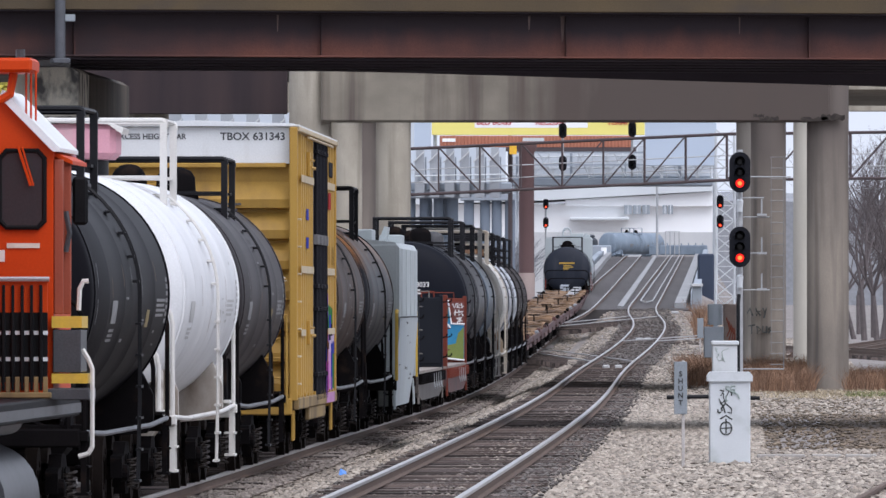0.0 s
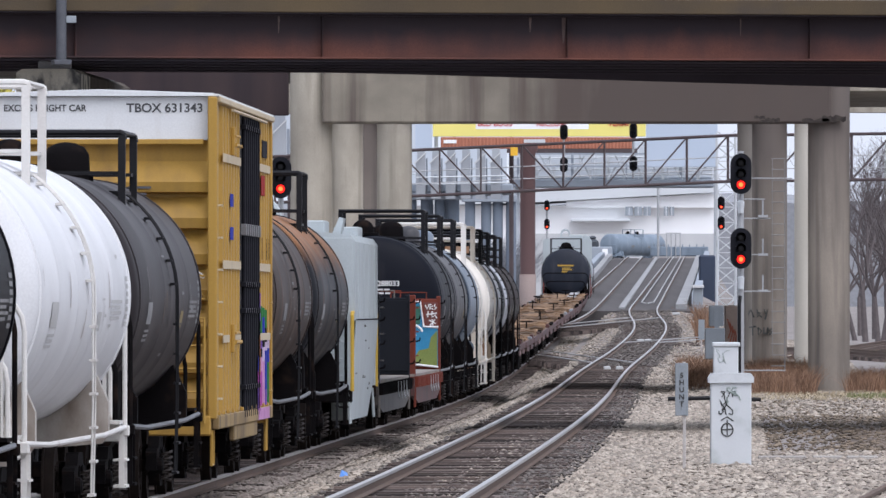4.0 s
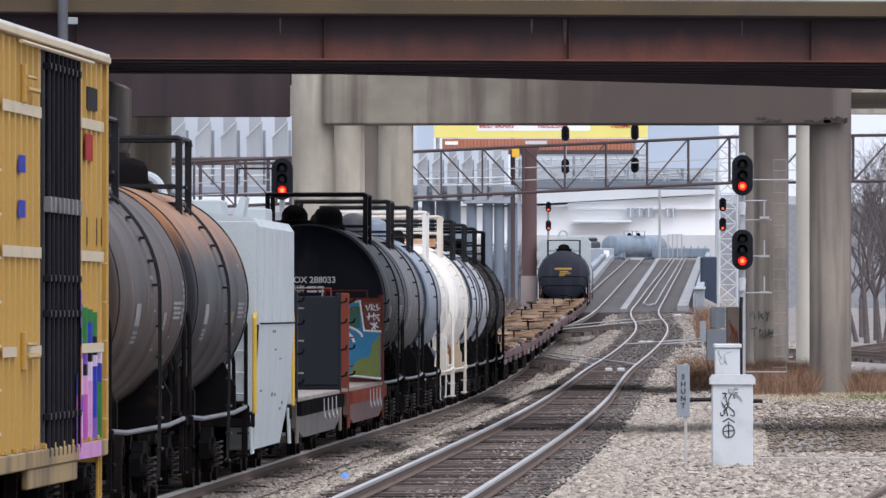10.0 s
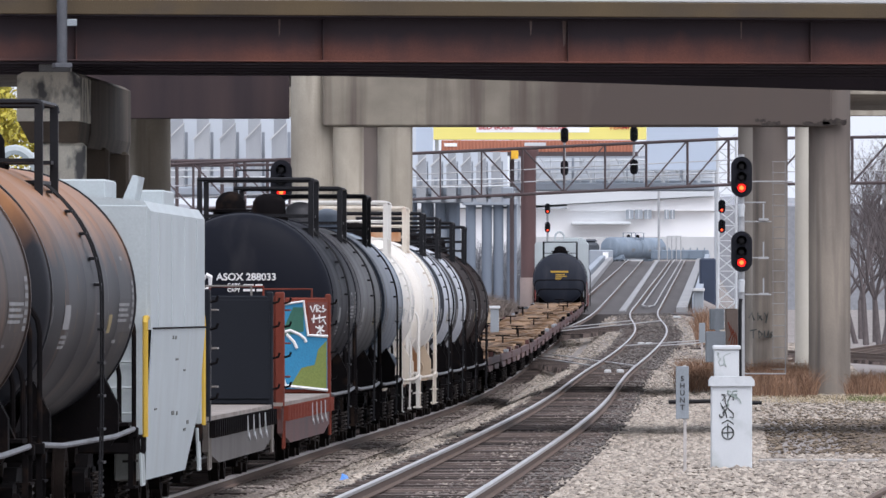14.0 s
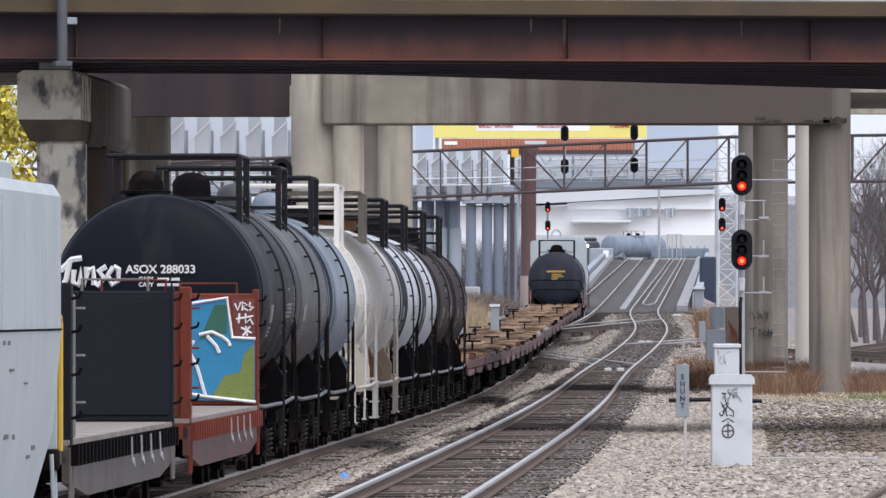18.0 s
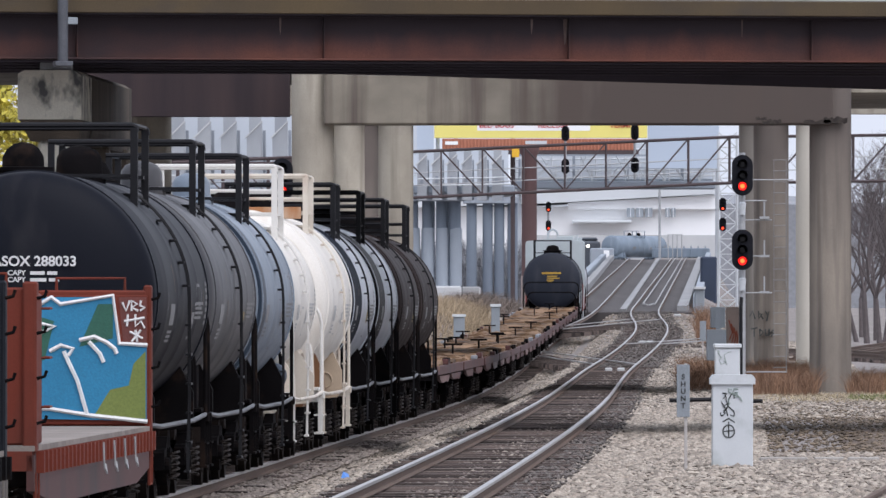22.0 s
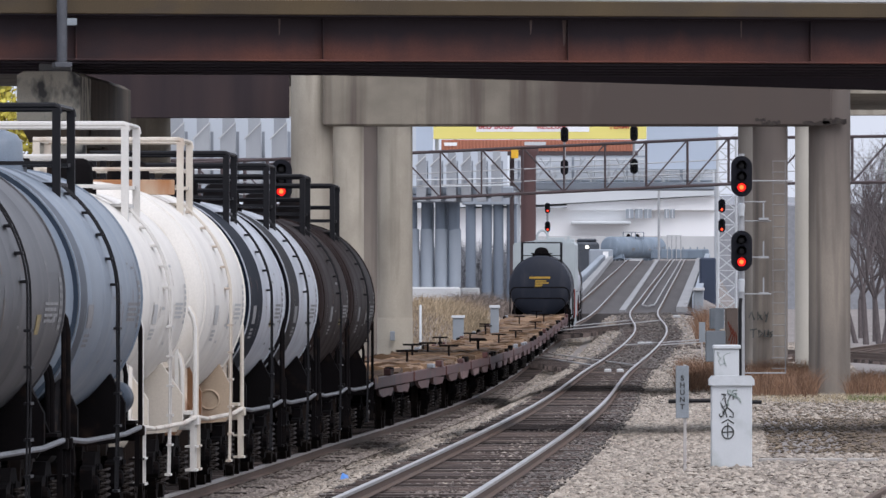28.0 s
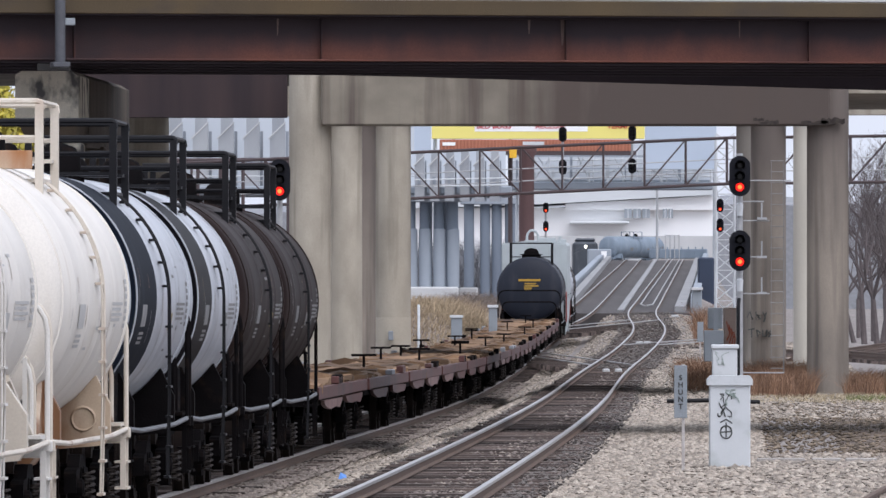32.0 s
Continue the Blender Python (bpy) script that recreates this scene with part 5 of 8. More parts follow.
        part("side_post", pml, Y_PAINT, car, at=pose(0, y, 0))
    for sx_ in (-1, 1):
        a, b = sorted((sx_ * w, sx_ * (w + 0.012)))
        for y0, y1 in ((door0 + 0.05, (door0 + door1) / 2 - 0.03), ((door0 + door1) / 2 + 0.03, door1 - 0.05)):
            d = part("plug_door", Mesh().box(a, b, y0, y1, 1.1, 5.08, 0.004), M_DOOR, car, "black plug door")
            for f in (0.12, 0.37, 0.63, 0.88):
                yy = y0 + (y1 - y0) * f
                bar = part("locking_bar", Mesh().tube([(sx_ * (w + 0.055), yy, 0.95), (sx_ * (w + 0.055), yy, 5.04)], 0.03, 8), M_DOOR, d, "long upright locking bar")
                for z in (1.32, 2.36, 2.72, 3.42, 4.86):
                    part("bar_clamp", Mesh().box(*sorted((sx_ * (w + 0.015), sx_ * (w + 0.095))), yy - 0.10, yy + 0.10, z, z + (0.16 if z == 3.42 else 0.07), 0.006), P_CLAMP if z == 3.42 else M_DOOR, bar)
        part("side_sill", Mesh().box(*sorted((sx_ * (w - 0.02), sx_ * (w + 0.075))), -h + 0.2, h - 0.2, 0.86, 1.04, 0.015), Y_SILL, car, "dirt-streaked pale ochre sill")
        part("sill_skirt", Mesh().box(*sorted((sx_ * (w - 0.02), sx_ * (w + 0.05))), -3.4, 3.8, 0.66, 0.858, 0.015), Y_SILL, car)
        for k in range(12):
            part("sill_lug", shared("sill_lug", lambda: Mesh().box(-0.03, 0.012, -0.10, 0.10, 1.04, 1.09, 0.006).data("sill_lug")), Y_PAINT, car, at=pose(sx_ * (w + 0.06), -h + 0.7 + 1.35 * k, 0))
        for z in (2.95, 4.35):
            for y0, y1 in ((near_posts[0] - 0.2, near_posts[-1] + 0.2), (far_posts[0] - 0.2, far_posts[-1] + 0.25)):
                part("side_rail", Mesh().box(*sorted((sx_ * (w + out + 0.002), sx_ * (w + out + 0.014))), y0, y1, z, z + 0.11), R_STRIP, car, "pale horizontal strip")
        for y0, y1 in ((near_posts[0] - 0.2, near_posts[2]), (near_posts[4], near_posts[-1] + 0.2), (far_posts[0] - 0.2, far_posts[-1] + 0.25)):
            part("side_rail", Mesh().box(*sorted((sx_ * (w + out + 0.002), sx_ * (w + out + 0.014))), y0, y1, 1.98, 2.08), R_STRIP, car)
        for z in (2.0, 4.62):
            lock = Mesh().box(*sorted((sx_ * (w + out), sx_ * (w + out + 0.05))), near_posts[3] - 0.12, near_posts[3] + 0.12, z - 0.16, z + 0.22, 0.01)
            lock.tube([(sx_ * (w + out + 0.05), near_posts[3], z - 0.02), (sx_ * (w + out + 0.06), near_posts[3] + 1.5, z - 0.02)], 0.03, 6).tube([(sx_ * (w + out + 0.05), near_posts[3], z + 0.10), (sx_ * (w + out + 0.06), near_posts[3] + 1.1, z + 0.10)], 0.022, 6)
            part("door_stop", lock, Y_PAINT, car, "ochre door stop bracket")
        for i in range(7):
            part("side_rung", Mesh().tube([(sx_ * w, -h + 0.75, 1.25 + 0.42 * i), (sx_ * (w + 0.07), -h + 0.75, 1.25 + 0.42 * i), (sx_ * (w + 0.07), -h + 1.25, 1.25 + 0.42 * i), (sx_ * w, -h + 1.25, 1.25 + 0.42 * i)], 0.016, 5), R_STRIP, car)
        for i in range(5):
            part("side_rung", Mesh().tube([(sx_ * w, h - 0.75, 1.25 + 0.42 * i), (sx_ * (w + 0.07), h - 0.75, 1.25 + 0.42 * i), (sx_ * (w + 0.07), h - 0.25, 1.25 + 0.42 * i), (sx_ * w, h - 0.25, 1.25 + 0.42 * i)], 0.016, 5), Y_PAINT, car)
        part("roof_rail", Mesh().box(*sorted((sx_ * (w + 0.0), sx_ * (w + 0.10))), -h + 0.1, h - 0.1, 5.10, 5.175, 0.01), R_STRIP, car, "pale roof rail")
        part("door_header", Mesh().tube([(sx_ * (w + 0.11), -h + 3.4, 5.05), (sx_ * (w + 0.11), door1 + 1.2, 5.05)], 0.022, 6), R_STRIP, car, "long door header rod")
    part("centre_sill", Mesh().box(-0.35, 0.35, -h, h, 0.7, 1.0), M_UNDER, car)
    ye = -h - 0.005
    lettering("TBOX 631343", 0.16, M_TEXT, car, pose(0.895, ye + 0.1, 5.02, 90), "reporting_mark", 1.04)
    lettering("EXCESS HEIGHT CAR", 0.12, M_TEXT, car, pose(-0.66, ye + 0.1, 5.02, 90), "height_notice", 0.95)
    # spray-painted lower ribs, door bars and sill
    cols = {"green": (0.035, 0.17, 0.05), "lilac": (0.62, 0.50, 0.70), "violet": (0.20, 0.10, 0.42), "magenta": (0.42, 0.09, 0.38), "blue": (0.035, 0.05, 0.36), "pink": (0.60, 0.30, 0.55), "orange": (0.42, 0.16, 0.04), "black": (0.015, 0.015, 0.02), "red": (0.35, 0.03, 0.03)}
    mats = {k: material(k + "_spray_paint", c, tuple(v * 0.65 for v in c), 0.8, scale=3, spec=0.1) for k, c in cols.items()}
    stacks = ((("lilac", 0.30), ("blue", 0.18), ("lilac", 0.38), ("violet", 0.22), ("green", 0.36)), (("magenta", 0.48), ("pink", 0.2), ("black", 0.12), ("violet", 0.16), ("green", 0.44)), (("pink", 0.62), ("lilac", 0.2), ("black", 0.14), ("blue", 0.28), ("green", 0.14)),
              (("violet", 0.22), ("blue", 0.55), ("lilac", 0.12), ("black", 0.2), ("green", 0.26)), (("green", 0.6), ("blue", 0.2), ("lilac", 0.22)))
    for y, stack in zip(far_posts, stacks):
        z = 1.06
        for colour, tall_ in stack:
            part("graffiti", Mesh().prism([(w + 0.004, -0.155), (w + out + 0.004, -0.114), (w + out + 0.004, 0.114), (w + 0.004, 0.155)], 2, z, z + tall_), mats[colour], car, "bright spray-painted patch", at=pose(0, y, 0))
            z += tall_
    for y, stack in zip((door1 - 0.37, door1 - 1.0), ((("magenta", 0.5), ("orange", 0.55), ("black", 0.2), ("violet", 0.4)), (("violet", 0.35), ("magenta", 0.2), ("blue", 0.22)))):
        z = 1.0
        for colour, tall_ in stack:
            part("graffiti", Mesh().box(w + 0.088, w + 0.094, y - 0.035, y + 0.035, z, z + tall_), mats[colour], car, "spray-painted door bar")
            z += tall_
    part("graffiti", Mesh().box(w + 0.076, w + 0.081, 3.6, h - 1.4, 0.87, 1.03), mats["pink"], car, "pink spray-painted sill")
    for z in (3.34, 3.78):
        part("decal", Mesh().box(w + out + 0.002, w + out + 0.008, near_posts[3] - 0.45, near_posts[3] + 0.45, z, z + 0.17), mats["blue"], car, "small blue reflector")
    part("decal", Mesh().box(w + out + 0.002, w + out + 0.012, far_posts[1] - 0.1, far_posts[3], 4.56, 4.80), mats["black"], car, "dark brown notice plate")
    part("decal", Mesh().box(w + out + 0.002, w + out + 0.008, far_posts[1] - 0.3, far_posts[2] + 0.1, 4.02, 4.30), mats["red"], car, "small red reflector")
    for k in (1, 3, 4):
        part("slot", Mesh().box(w + out + 0.002, w + out + 0.006, far_posts[k] - 0.05, far_posts[k] + 0.05, 3.12, 3.42), mats["black"], car, "dark slot")
    rng = random.Random(21)
    swirl = Mesh()
    for k in range(5):
        cx, cz, r = 1.0 + 0.09 * k, 2.86 + rng.uniform(-0.05, 0.05), rng.uniform(0.04, 0.1)
        swirl.tube([(cx + r * math.cos(0.8 * i), -h + 0.035, cz + 0.7 * r * math.sin(0.8 * i + k)) for i in range(8)], 0.009, 4)
    part("graffiti", swirl, M_TEXTW, car, "looping white scribble")
    for k in range(4):
        part("small_print", Mesh().box(0.42, 0.72 - 0.06 * (k % 2), -h + 0.045, -h + 0.05, 3.98 - 0.085 * k, 4.01 - 0.085 * k), M_TEXT, car, "unreadable small print")
    TRAIN.append((car, q0 + h, h - 2.3))
    return car


boxcar(0.0, 17.2)


# covered hopper
P_HOPPER = paint("pale_blue_hopper_paint", (0.44, 0.49, 0.505), (0.31, 0.32, 0.31), 0.55, 0.56, 0.9)


def hopper(q, length, mat, label, lift=0.0, grab=None):
    """Flat-ended closed car: upright upper sides, lower side sheets that lean inwards, hatches on the roof."""
    car = thing("covered_hopper", label, "hopper car", group="freight train")
    h = length / 2
    e = h - 0.42
    top = 3.72 + lift
    part("body", Mesh().prism([(-1.54, 2.22), (1.54, 2.22), (1.54, top - 0.12), (1.46, top), (0.5, top + 0.1), (-0.5, top + 0.1), (-1.46, top), (-1.54, top - 0.12)], 1, -e, e), mat, car, "pale blue-grey upper body")
    part("lower_body", Mesh().prism([(-1.3, 1.0), (1.3, 1.0), (1.5, 2.216), (-1.5, 2.216)], 1, -e + 0.02, e - 0.02), mat, car)
    for sx_ in (-1, 1):
        sheet = [(-e + 0.1, 2.235), (e - 0.15, 2.235), (e - 0.45, 1.2), (e - 2.9, 0.46), (-e + 0.75, 0.46), (-e + 0.2, 1.2)]
        sk = Mesh()
        for x_top, x_low in ((1.556, 1.44), (1.544, 1.425)):
            sk.v += [(sx_ * (x_low + (x_top - x_low) * (z - 0.46) / 1.775), y, z) for y, z in sheet]
        sk.f = [(0, 1, 2, 3, 4, 5), (11, 10, 9, 8, 7, 6)] + [(i, (i + 1) % 6, 6 + (i + 1) % 6, 6 + i) for i in range(6)]
        sheet_part = part("lower_sheet", sk, mat, car, "pale lower side sheet that leans inwards")
        part("seam", Mesh().tube([(sx_ * 1.56, -e + 0.2, 2.235), (sx_ * 1.56, e - 0.2, 2.235)], 0.012, 5), M_UNDER, sheet_part, "dark seam")
        for k in range(4):
            part("side_rib", Mesh().box(*sorted((sx_ * 1.54, sx_ * 1.552)), -e + 1.6 + 3.0 * k, -e + 1.66 + 3.0 * k, 2.26, top - 0.14), mat, car, "thin side rib")
        rng_ = random.Random(17)
        for k in range(9):
            y, z = rng_.uniform(-e + 1.4, e - 3.0), rng_.uniform(0.75, 2.1)
            x = 1.44 + 0.116 * (z - 0.46) / 1.775 + 0.004
            part("scrape", Mesh().box(*sorted((sx_ * (x - 0.006), sx_ * (x + 0.006))), y, y + rng_.uniform(0.2, 0.6), z, z + rng_.uniform(0.015, 0.05)), M_SCRAPE, sheet_part, "dark scrape through the paint")
        part("battery_box", Mesh().box(*sorted((sx_ * 1.12, sx_ * 1.40)), -e - 0.1, -e + 1.0, 0.46, 1.02, 0.02), M_SCRAPE, car, "dull grey-green box below the sill")
        for s in (-1, 1):
            part("grab_post", Mesh().tube([(sx_ * 1.5, s * h, 0.98), (sx_ * 1.5, s * h, 2.30), (sx_ * 1.5, s * (h - 0.06), 2.36), (sx_ * 1.5, s * (h - 0.4), 2.36)], 0.034, 7), grab or R_YELLOW, car, "painted grab post")
            part("sill_step", Mesh().tube([(sx_ * 1.44, s * h, 0.95), (sx_ * 1.46, s * h, 0.42), (sx_ * 1.46, s * (h - 0.4), 0.42), (sx_ * 1.44, s * (h - 0.4), 0.95)], 0.022, 6), mat, car)
    for s in (-1, 1):
        part("end_sheet", Mesh().box(-1.50, 1.50, *sorted((s * (e + 0.002), s * (e + 0.03))), 1.0, top - 0.05, 0.01), mat, car, "flat pale end sheet")
        part("end_sill", Mesh().box(-1.5, 1.5, s * (h - 0.1) - 0.12, s * (h - 0.1) + 0.12, 0.78, 1.0, 0.02), M_UNDER, car)
        part("end_ladder", Mesh().tube([(0.95, s * (e + 0.1), 1.1), (0.95, s * (e + 0.1), 2.9)], 0.018, 5).tube([(1.35, s * (e + 0.1), 1.1), (1.35, s * (e + 0.1), 2.9)], 0.018, 5), mat, car)
        for k in range(6):
            part("ladder_rung", Mesh().tube([(0.95, s * (e + 0.1), 1.25 + 0.3 * k), (1.35, s * (e + 0.1), 1.25 + 0.3 * k)], 0.014, 5), mat, car)
        add_truck(car, s * (h - 1.9))
        add_coupler(car, s * (h + 0.15), s)
    z = top + 0.1
    part("hatch_box", Mesh().box(0.12, 0.98, -e + 0.6, -e + 2.8, z - 0.08, z + 0.16, 0.02), mat, car, "raised hatch box")
    part("hatch_lid", Mesh().prism([(1.02, z - 0.05), (1.14, z + 0.24), (1.22, z + 0.22), (1.16, z - 0.08)], 1, -e + 3.4, -e + 4.6), mat, car, "open hatch lid")
    part("hatch_box", Mesh().box(0.98, 1.42, -e + 5.2, -e + 7.6, z - 0.12, z + 0.08, 0.02), mat, car)
    part("running_board", Mesh().box(-0.5, 0.5, -e + 0.1, e - 0.1, z + 0.002, z + 0.03), mat, car, "roof running board")
    part("vent_hoop", Mesh().tube([(-0.1 - 0.27 * math.cos(math.pi * i / 12), -e + 0.9, z - 0.1 + (0.36 * math.sin(math.pi * i / 12)) + (0.25 if 0 < i < 12 else 0)) for i in range(13)], 0.06, 8), mat, car, "white bent vent pipe", True)
    part("centre_sill", Mesh().box(-0.35, 0.35, -h, h, 0.6, 0.98), M_UNDER, car)
    TRAIN.append((car, q, h - 1.9))
    return car


M_SCRAPE = material("dull_grey_green_paint", (0.12, 0.125, 0.115), (0.075, 0.078, 0.072), 0.7, scale=4)
R_RED = paint("red_brown_grab_paint", (0.25, 0.04, 0.03), (0.1, 0.03, 0.02), 0.6)
R_YELLOW = paint("yellow_grab_paint", (0.62, 0.40, 0.04), (0.2, 0.15, 0.08), 0.5)
hopper(61.2, 13.6, P_HOPPER, "pale blue-grey covered hopper with yellow grab posts")


# bulkhead flat cars
M_DECK = material("worn_plank_deck", (0.27, 0.235, 0.21), (0.17, 0.145, 0.125), 0.85, scale=2, by_object=0.2)
P_FLATGREY = paint("worn_grey_flat_car_paint", (0.17, 0.155, 0.14), (0.075, 0.055, 0.042), 0.6, 0.5, 0.75)
P_FLATRED = paint("oxide_red_flat_car_paint", (0.165, 0.036, 0.022), (0.07, 0.03, 0.023), 0.65, 0.5, 0.8, spec=0.15)
P_PANEL = paint("blue_black_bulkhead_paint", (0.012, 0.014, 0.019), (0.03, 0.03, 0.032), 0.7, 0.58, 0.9, spec=0.15)


P_SILLGREY = paint("grimy_grey_sill_paint", (0.085, 0.075, 0.067), (0.04, 0.03, 0.025), 0.65, 0.48, 0.72)
P_FLATMAROON = paint("faded_maroon_flat_car_paint", (0.085, 0.027, 0.023), (0.03, 0.019, 0.018), 0.65, 0.5, 0.75, spot_scale=0.9)


def bulkhead_flat(q, length, mat, face, label):
    car = thing("bulkhead_flat_car", label, "flat car", group="freight train")
    h = length / 2
    part("deck_frame", Mesh().box(-1.48, 1.48, -h, h, 0.82, 1.02), mat, car)
    for k in range(int(length / 0.6)):
        y = -h + 0.3 + 0.6 * k
        part("deck_plank", shared("plank", lambda: Mesh().box(-1.5, 1.5, -0.29, 0.29, 1.021, 1.075).data("deck_plank")), M_DECK, car, at=pose(0, y, 0))
    for sx_ in (-1, 1):
        part("side_sill", Mesh().add([(sx_ * 1.5, -h, 0.98), (sx_ * 1.5, h, 0.98), (sx_ * 1.5, h, 0.62), (sx_ * 1.5, h - 3.0, 0.45), (sx_ * 1.5, -h + 3.0, 0.45), (sx_ * 1.5, -h, 0.62),
                                      (sx_ * 1.42, -h, 0.98), (sx_ * 1.42, h, 0.98), (sx_ * 1.42, h, 0.62), (sx_ * 1.42, h - 3.0, 0.45), (sx_ * 1.42, -h + 3.0, 0.45), (sx_ * 1.42, -h, 0.62)],
                                     [(0, 1, 2, 3, 4, 5), (11, 10, 9, 8, 7, 6)] + [(i, (i + 1) % 6, 6 + (i + 1) % 6, 6 + i) for i in range(6)]), P_SILLGREY if mat is P_FLATGREY else P_FLATMAROON, car, "fish-belly side sill")
        for k in range(int(length / 0.62)):
            part("stake_pocket", shared(("pocket", mat.name), lambda: Mesh().box(-0.04, 0.04, -0.08, 0.08, 0.80, 1.02).data("stake_pocket")), M_UNDER if mat is P_FLATGREY else mat, car, at=pose(sx_ * 1.54, -h + 0.35 + 0.62 * k, 0))
        for k in range(4):
            part("lading_strap", Mesh().tube([(sx_ * 1.57, -h + 10 + 1.9 * k, 1.0), (sx_ * 1.58, -h + 10 + 1.9 * k, 0.72), (sx_ * 1.6, -h + 10.12 + 1.9 * k, 0.66), (sx_ * 1.58, -h + 10.22 + 1.9 * k, 0.76)], 0.011, 5), M_GALV, car, "hanging strap hook")
    for s in (-1, 1):
        y = s * (h - 0.25)
        b = part("bulkhead", Mesh().box(-1.46, 1.46, y - 0.1, y + 0.1, 1.08, 2.66, 0.02), face, car, "upright end bulkhead")
        part("inner_face", Mesh().box(-1.47, 1.47, *sorted((y - s * 0.102, y - s * 0.125)), 1.16, 2.60, 0.006), face, b, "flat bulkhead face")
        for sx_ in (-1, 1):
            part("bulkhead_post", Mesh().box(sx_ * 1.465 - (0.09 if s < 0 else 0.045), sx_ * 1.465 + 0.05, y - (0.16 if s < 0 else 0.095), y + 0.16, 1.0, 2.72, 0.02), face, b)
            if s < 0:
                part("gusset_channel", Mesh().box(*sorted((sx_ * 1.36, sx_ * 1.45)), y + 0.3, y + 1.6, 1.08, 2.60, 0.02), face if face is not P_PANEL else mat, b, "set-back stiffening channel")
                for z in (1.45, 1.95, 2.45):
                    part("rung", Mesh().tube([(sx_ * 1.45, y + 1.5, z), (sx_ * 1.53, y + 1.5, z), (sx_ * 1.53, y + 1.9, z), (sx_ * 1.45, y + 1.9, z)], 0.014, 5), mat, b)
            for z in (1.3, 1.75, 2.2, 2.55):
                part("rope_hook", Mesh().tube([(sx_ * 1.52, y - 0.2, z), (sx_ * 1.6, y - 0.2, z + 0.02), (sx_ * 1.62, y - 0.2, z + 0.08)], 0.018, 5), M_UNDER, b)
        part("top_rail", Mesh().tube([(0.4, y, 2.66), (0.4, y, 2.8), (1.2, y, 2.8), (1.2, y, 2.66)], 0.02, 6), mat, b)
        add_truck(car, s * (h - 1.9))
        add_coupler(car, s * (h + 0.1), s)
        for sx_ in (-1, 1):
            part("sill_step", Mesh().tube([(sx_ * 1.5, s * (h - 0.1), 0.8), (sx_ * 1.5, s * (h - 0.1), 0.4), (sx_ * 1.5, s * (h - 0.5), 0.4), (sx_ * 1.5, s * (h - 0.5), 0.8)], 0.022, 6), mat, car)
    part("centre_sill", Mesh().box(-0.35, 0.35, -h, h, 0.45, 0.81), M_UNDER, car)
    TRAIN.append((car, q, h - 1.9))
    return car


flat_1 = bulkhead_flat(79.4, 20.0, P_FLATGREY, P_PANEL, "grey bulkhead flat car with a dark bulkhead face")
flat_2 = bulkhead_flat(103.2, 20.2, P_FLATRED, P_FLATRED, "oxide-red bulkhead flat car with a blue graffiti panel")

# wood-decked flat cars
M_PLANKS = material("raw_timber_decking", (0.215, 0.135, 0.078), (0.068, 0.045, 0.036), 0.85, scale=1.1, contrast=0.65, fine=0.3, by_object=0.6, spec=0.2)

P_LOBE = paint("worn_pinkish_sill_paint", (0.20, 0.115, 0.105), (0.09, 0.05, 0.045), 0.7, 0.45, 0.7)
M_CLAMP = material("pale_grey_clamp_paint", (0.27, 0.29, 0.31), (0.17, 0.18, 0.20), 0.6, scale=3)


def timber_mesh(seed):
    """A course of rough warped timber: a slab with an uneven top and ragged ends."""
    rng = random.Random(seed * 7 + 3)
    g = Mesh()
    n = 9
    for j, y in enumerate((-0.74, -0.25, 0.25, 0.74)):
        for i in range(n):
            x = -1.28 + 2.56 * i / (n - 1)
            z = 1.12 + 0.10 * rng.random() + (0.05 if (i + seed) % 3 == 0 else 0)
            g.v += [(x, y + rng.uniform(-0.04, 0.04), z), (x, y, 1.03)]
    k = 2 * n
    for j in range(3):
        for i in range(n - 1):
            a, b, c, d = j * k + 2 * i, j * k + 2 * i + 2, (j + 1) * k + 2 * i + 2, (j + 1) * k + 2 * i
            g.f += [(a, b, c, d), (d + 1, c + 1, b + 1, a + 1)]
    for j in (0, 3):
        g.f += [(j * k + 2 * i, j * k + 2 * i + 1, j * k + 2 * i + 3, j * k + 2 * i + 2) for i in range(n - 1)]
    for j in range(3):
        for i in (0, n - 1):
            a, d = j * k + 2 * i, (j + 1) * k + 2 * i
            g.f.append((a, d, d + 1, a + 1))
    return g.data("timber_plank")


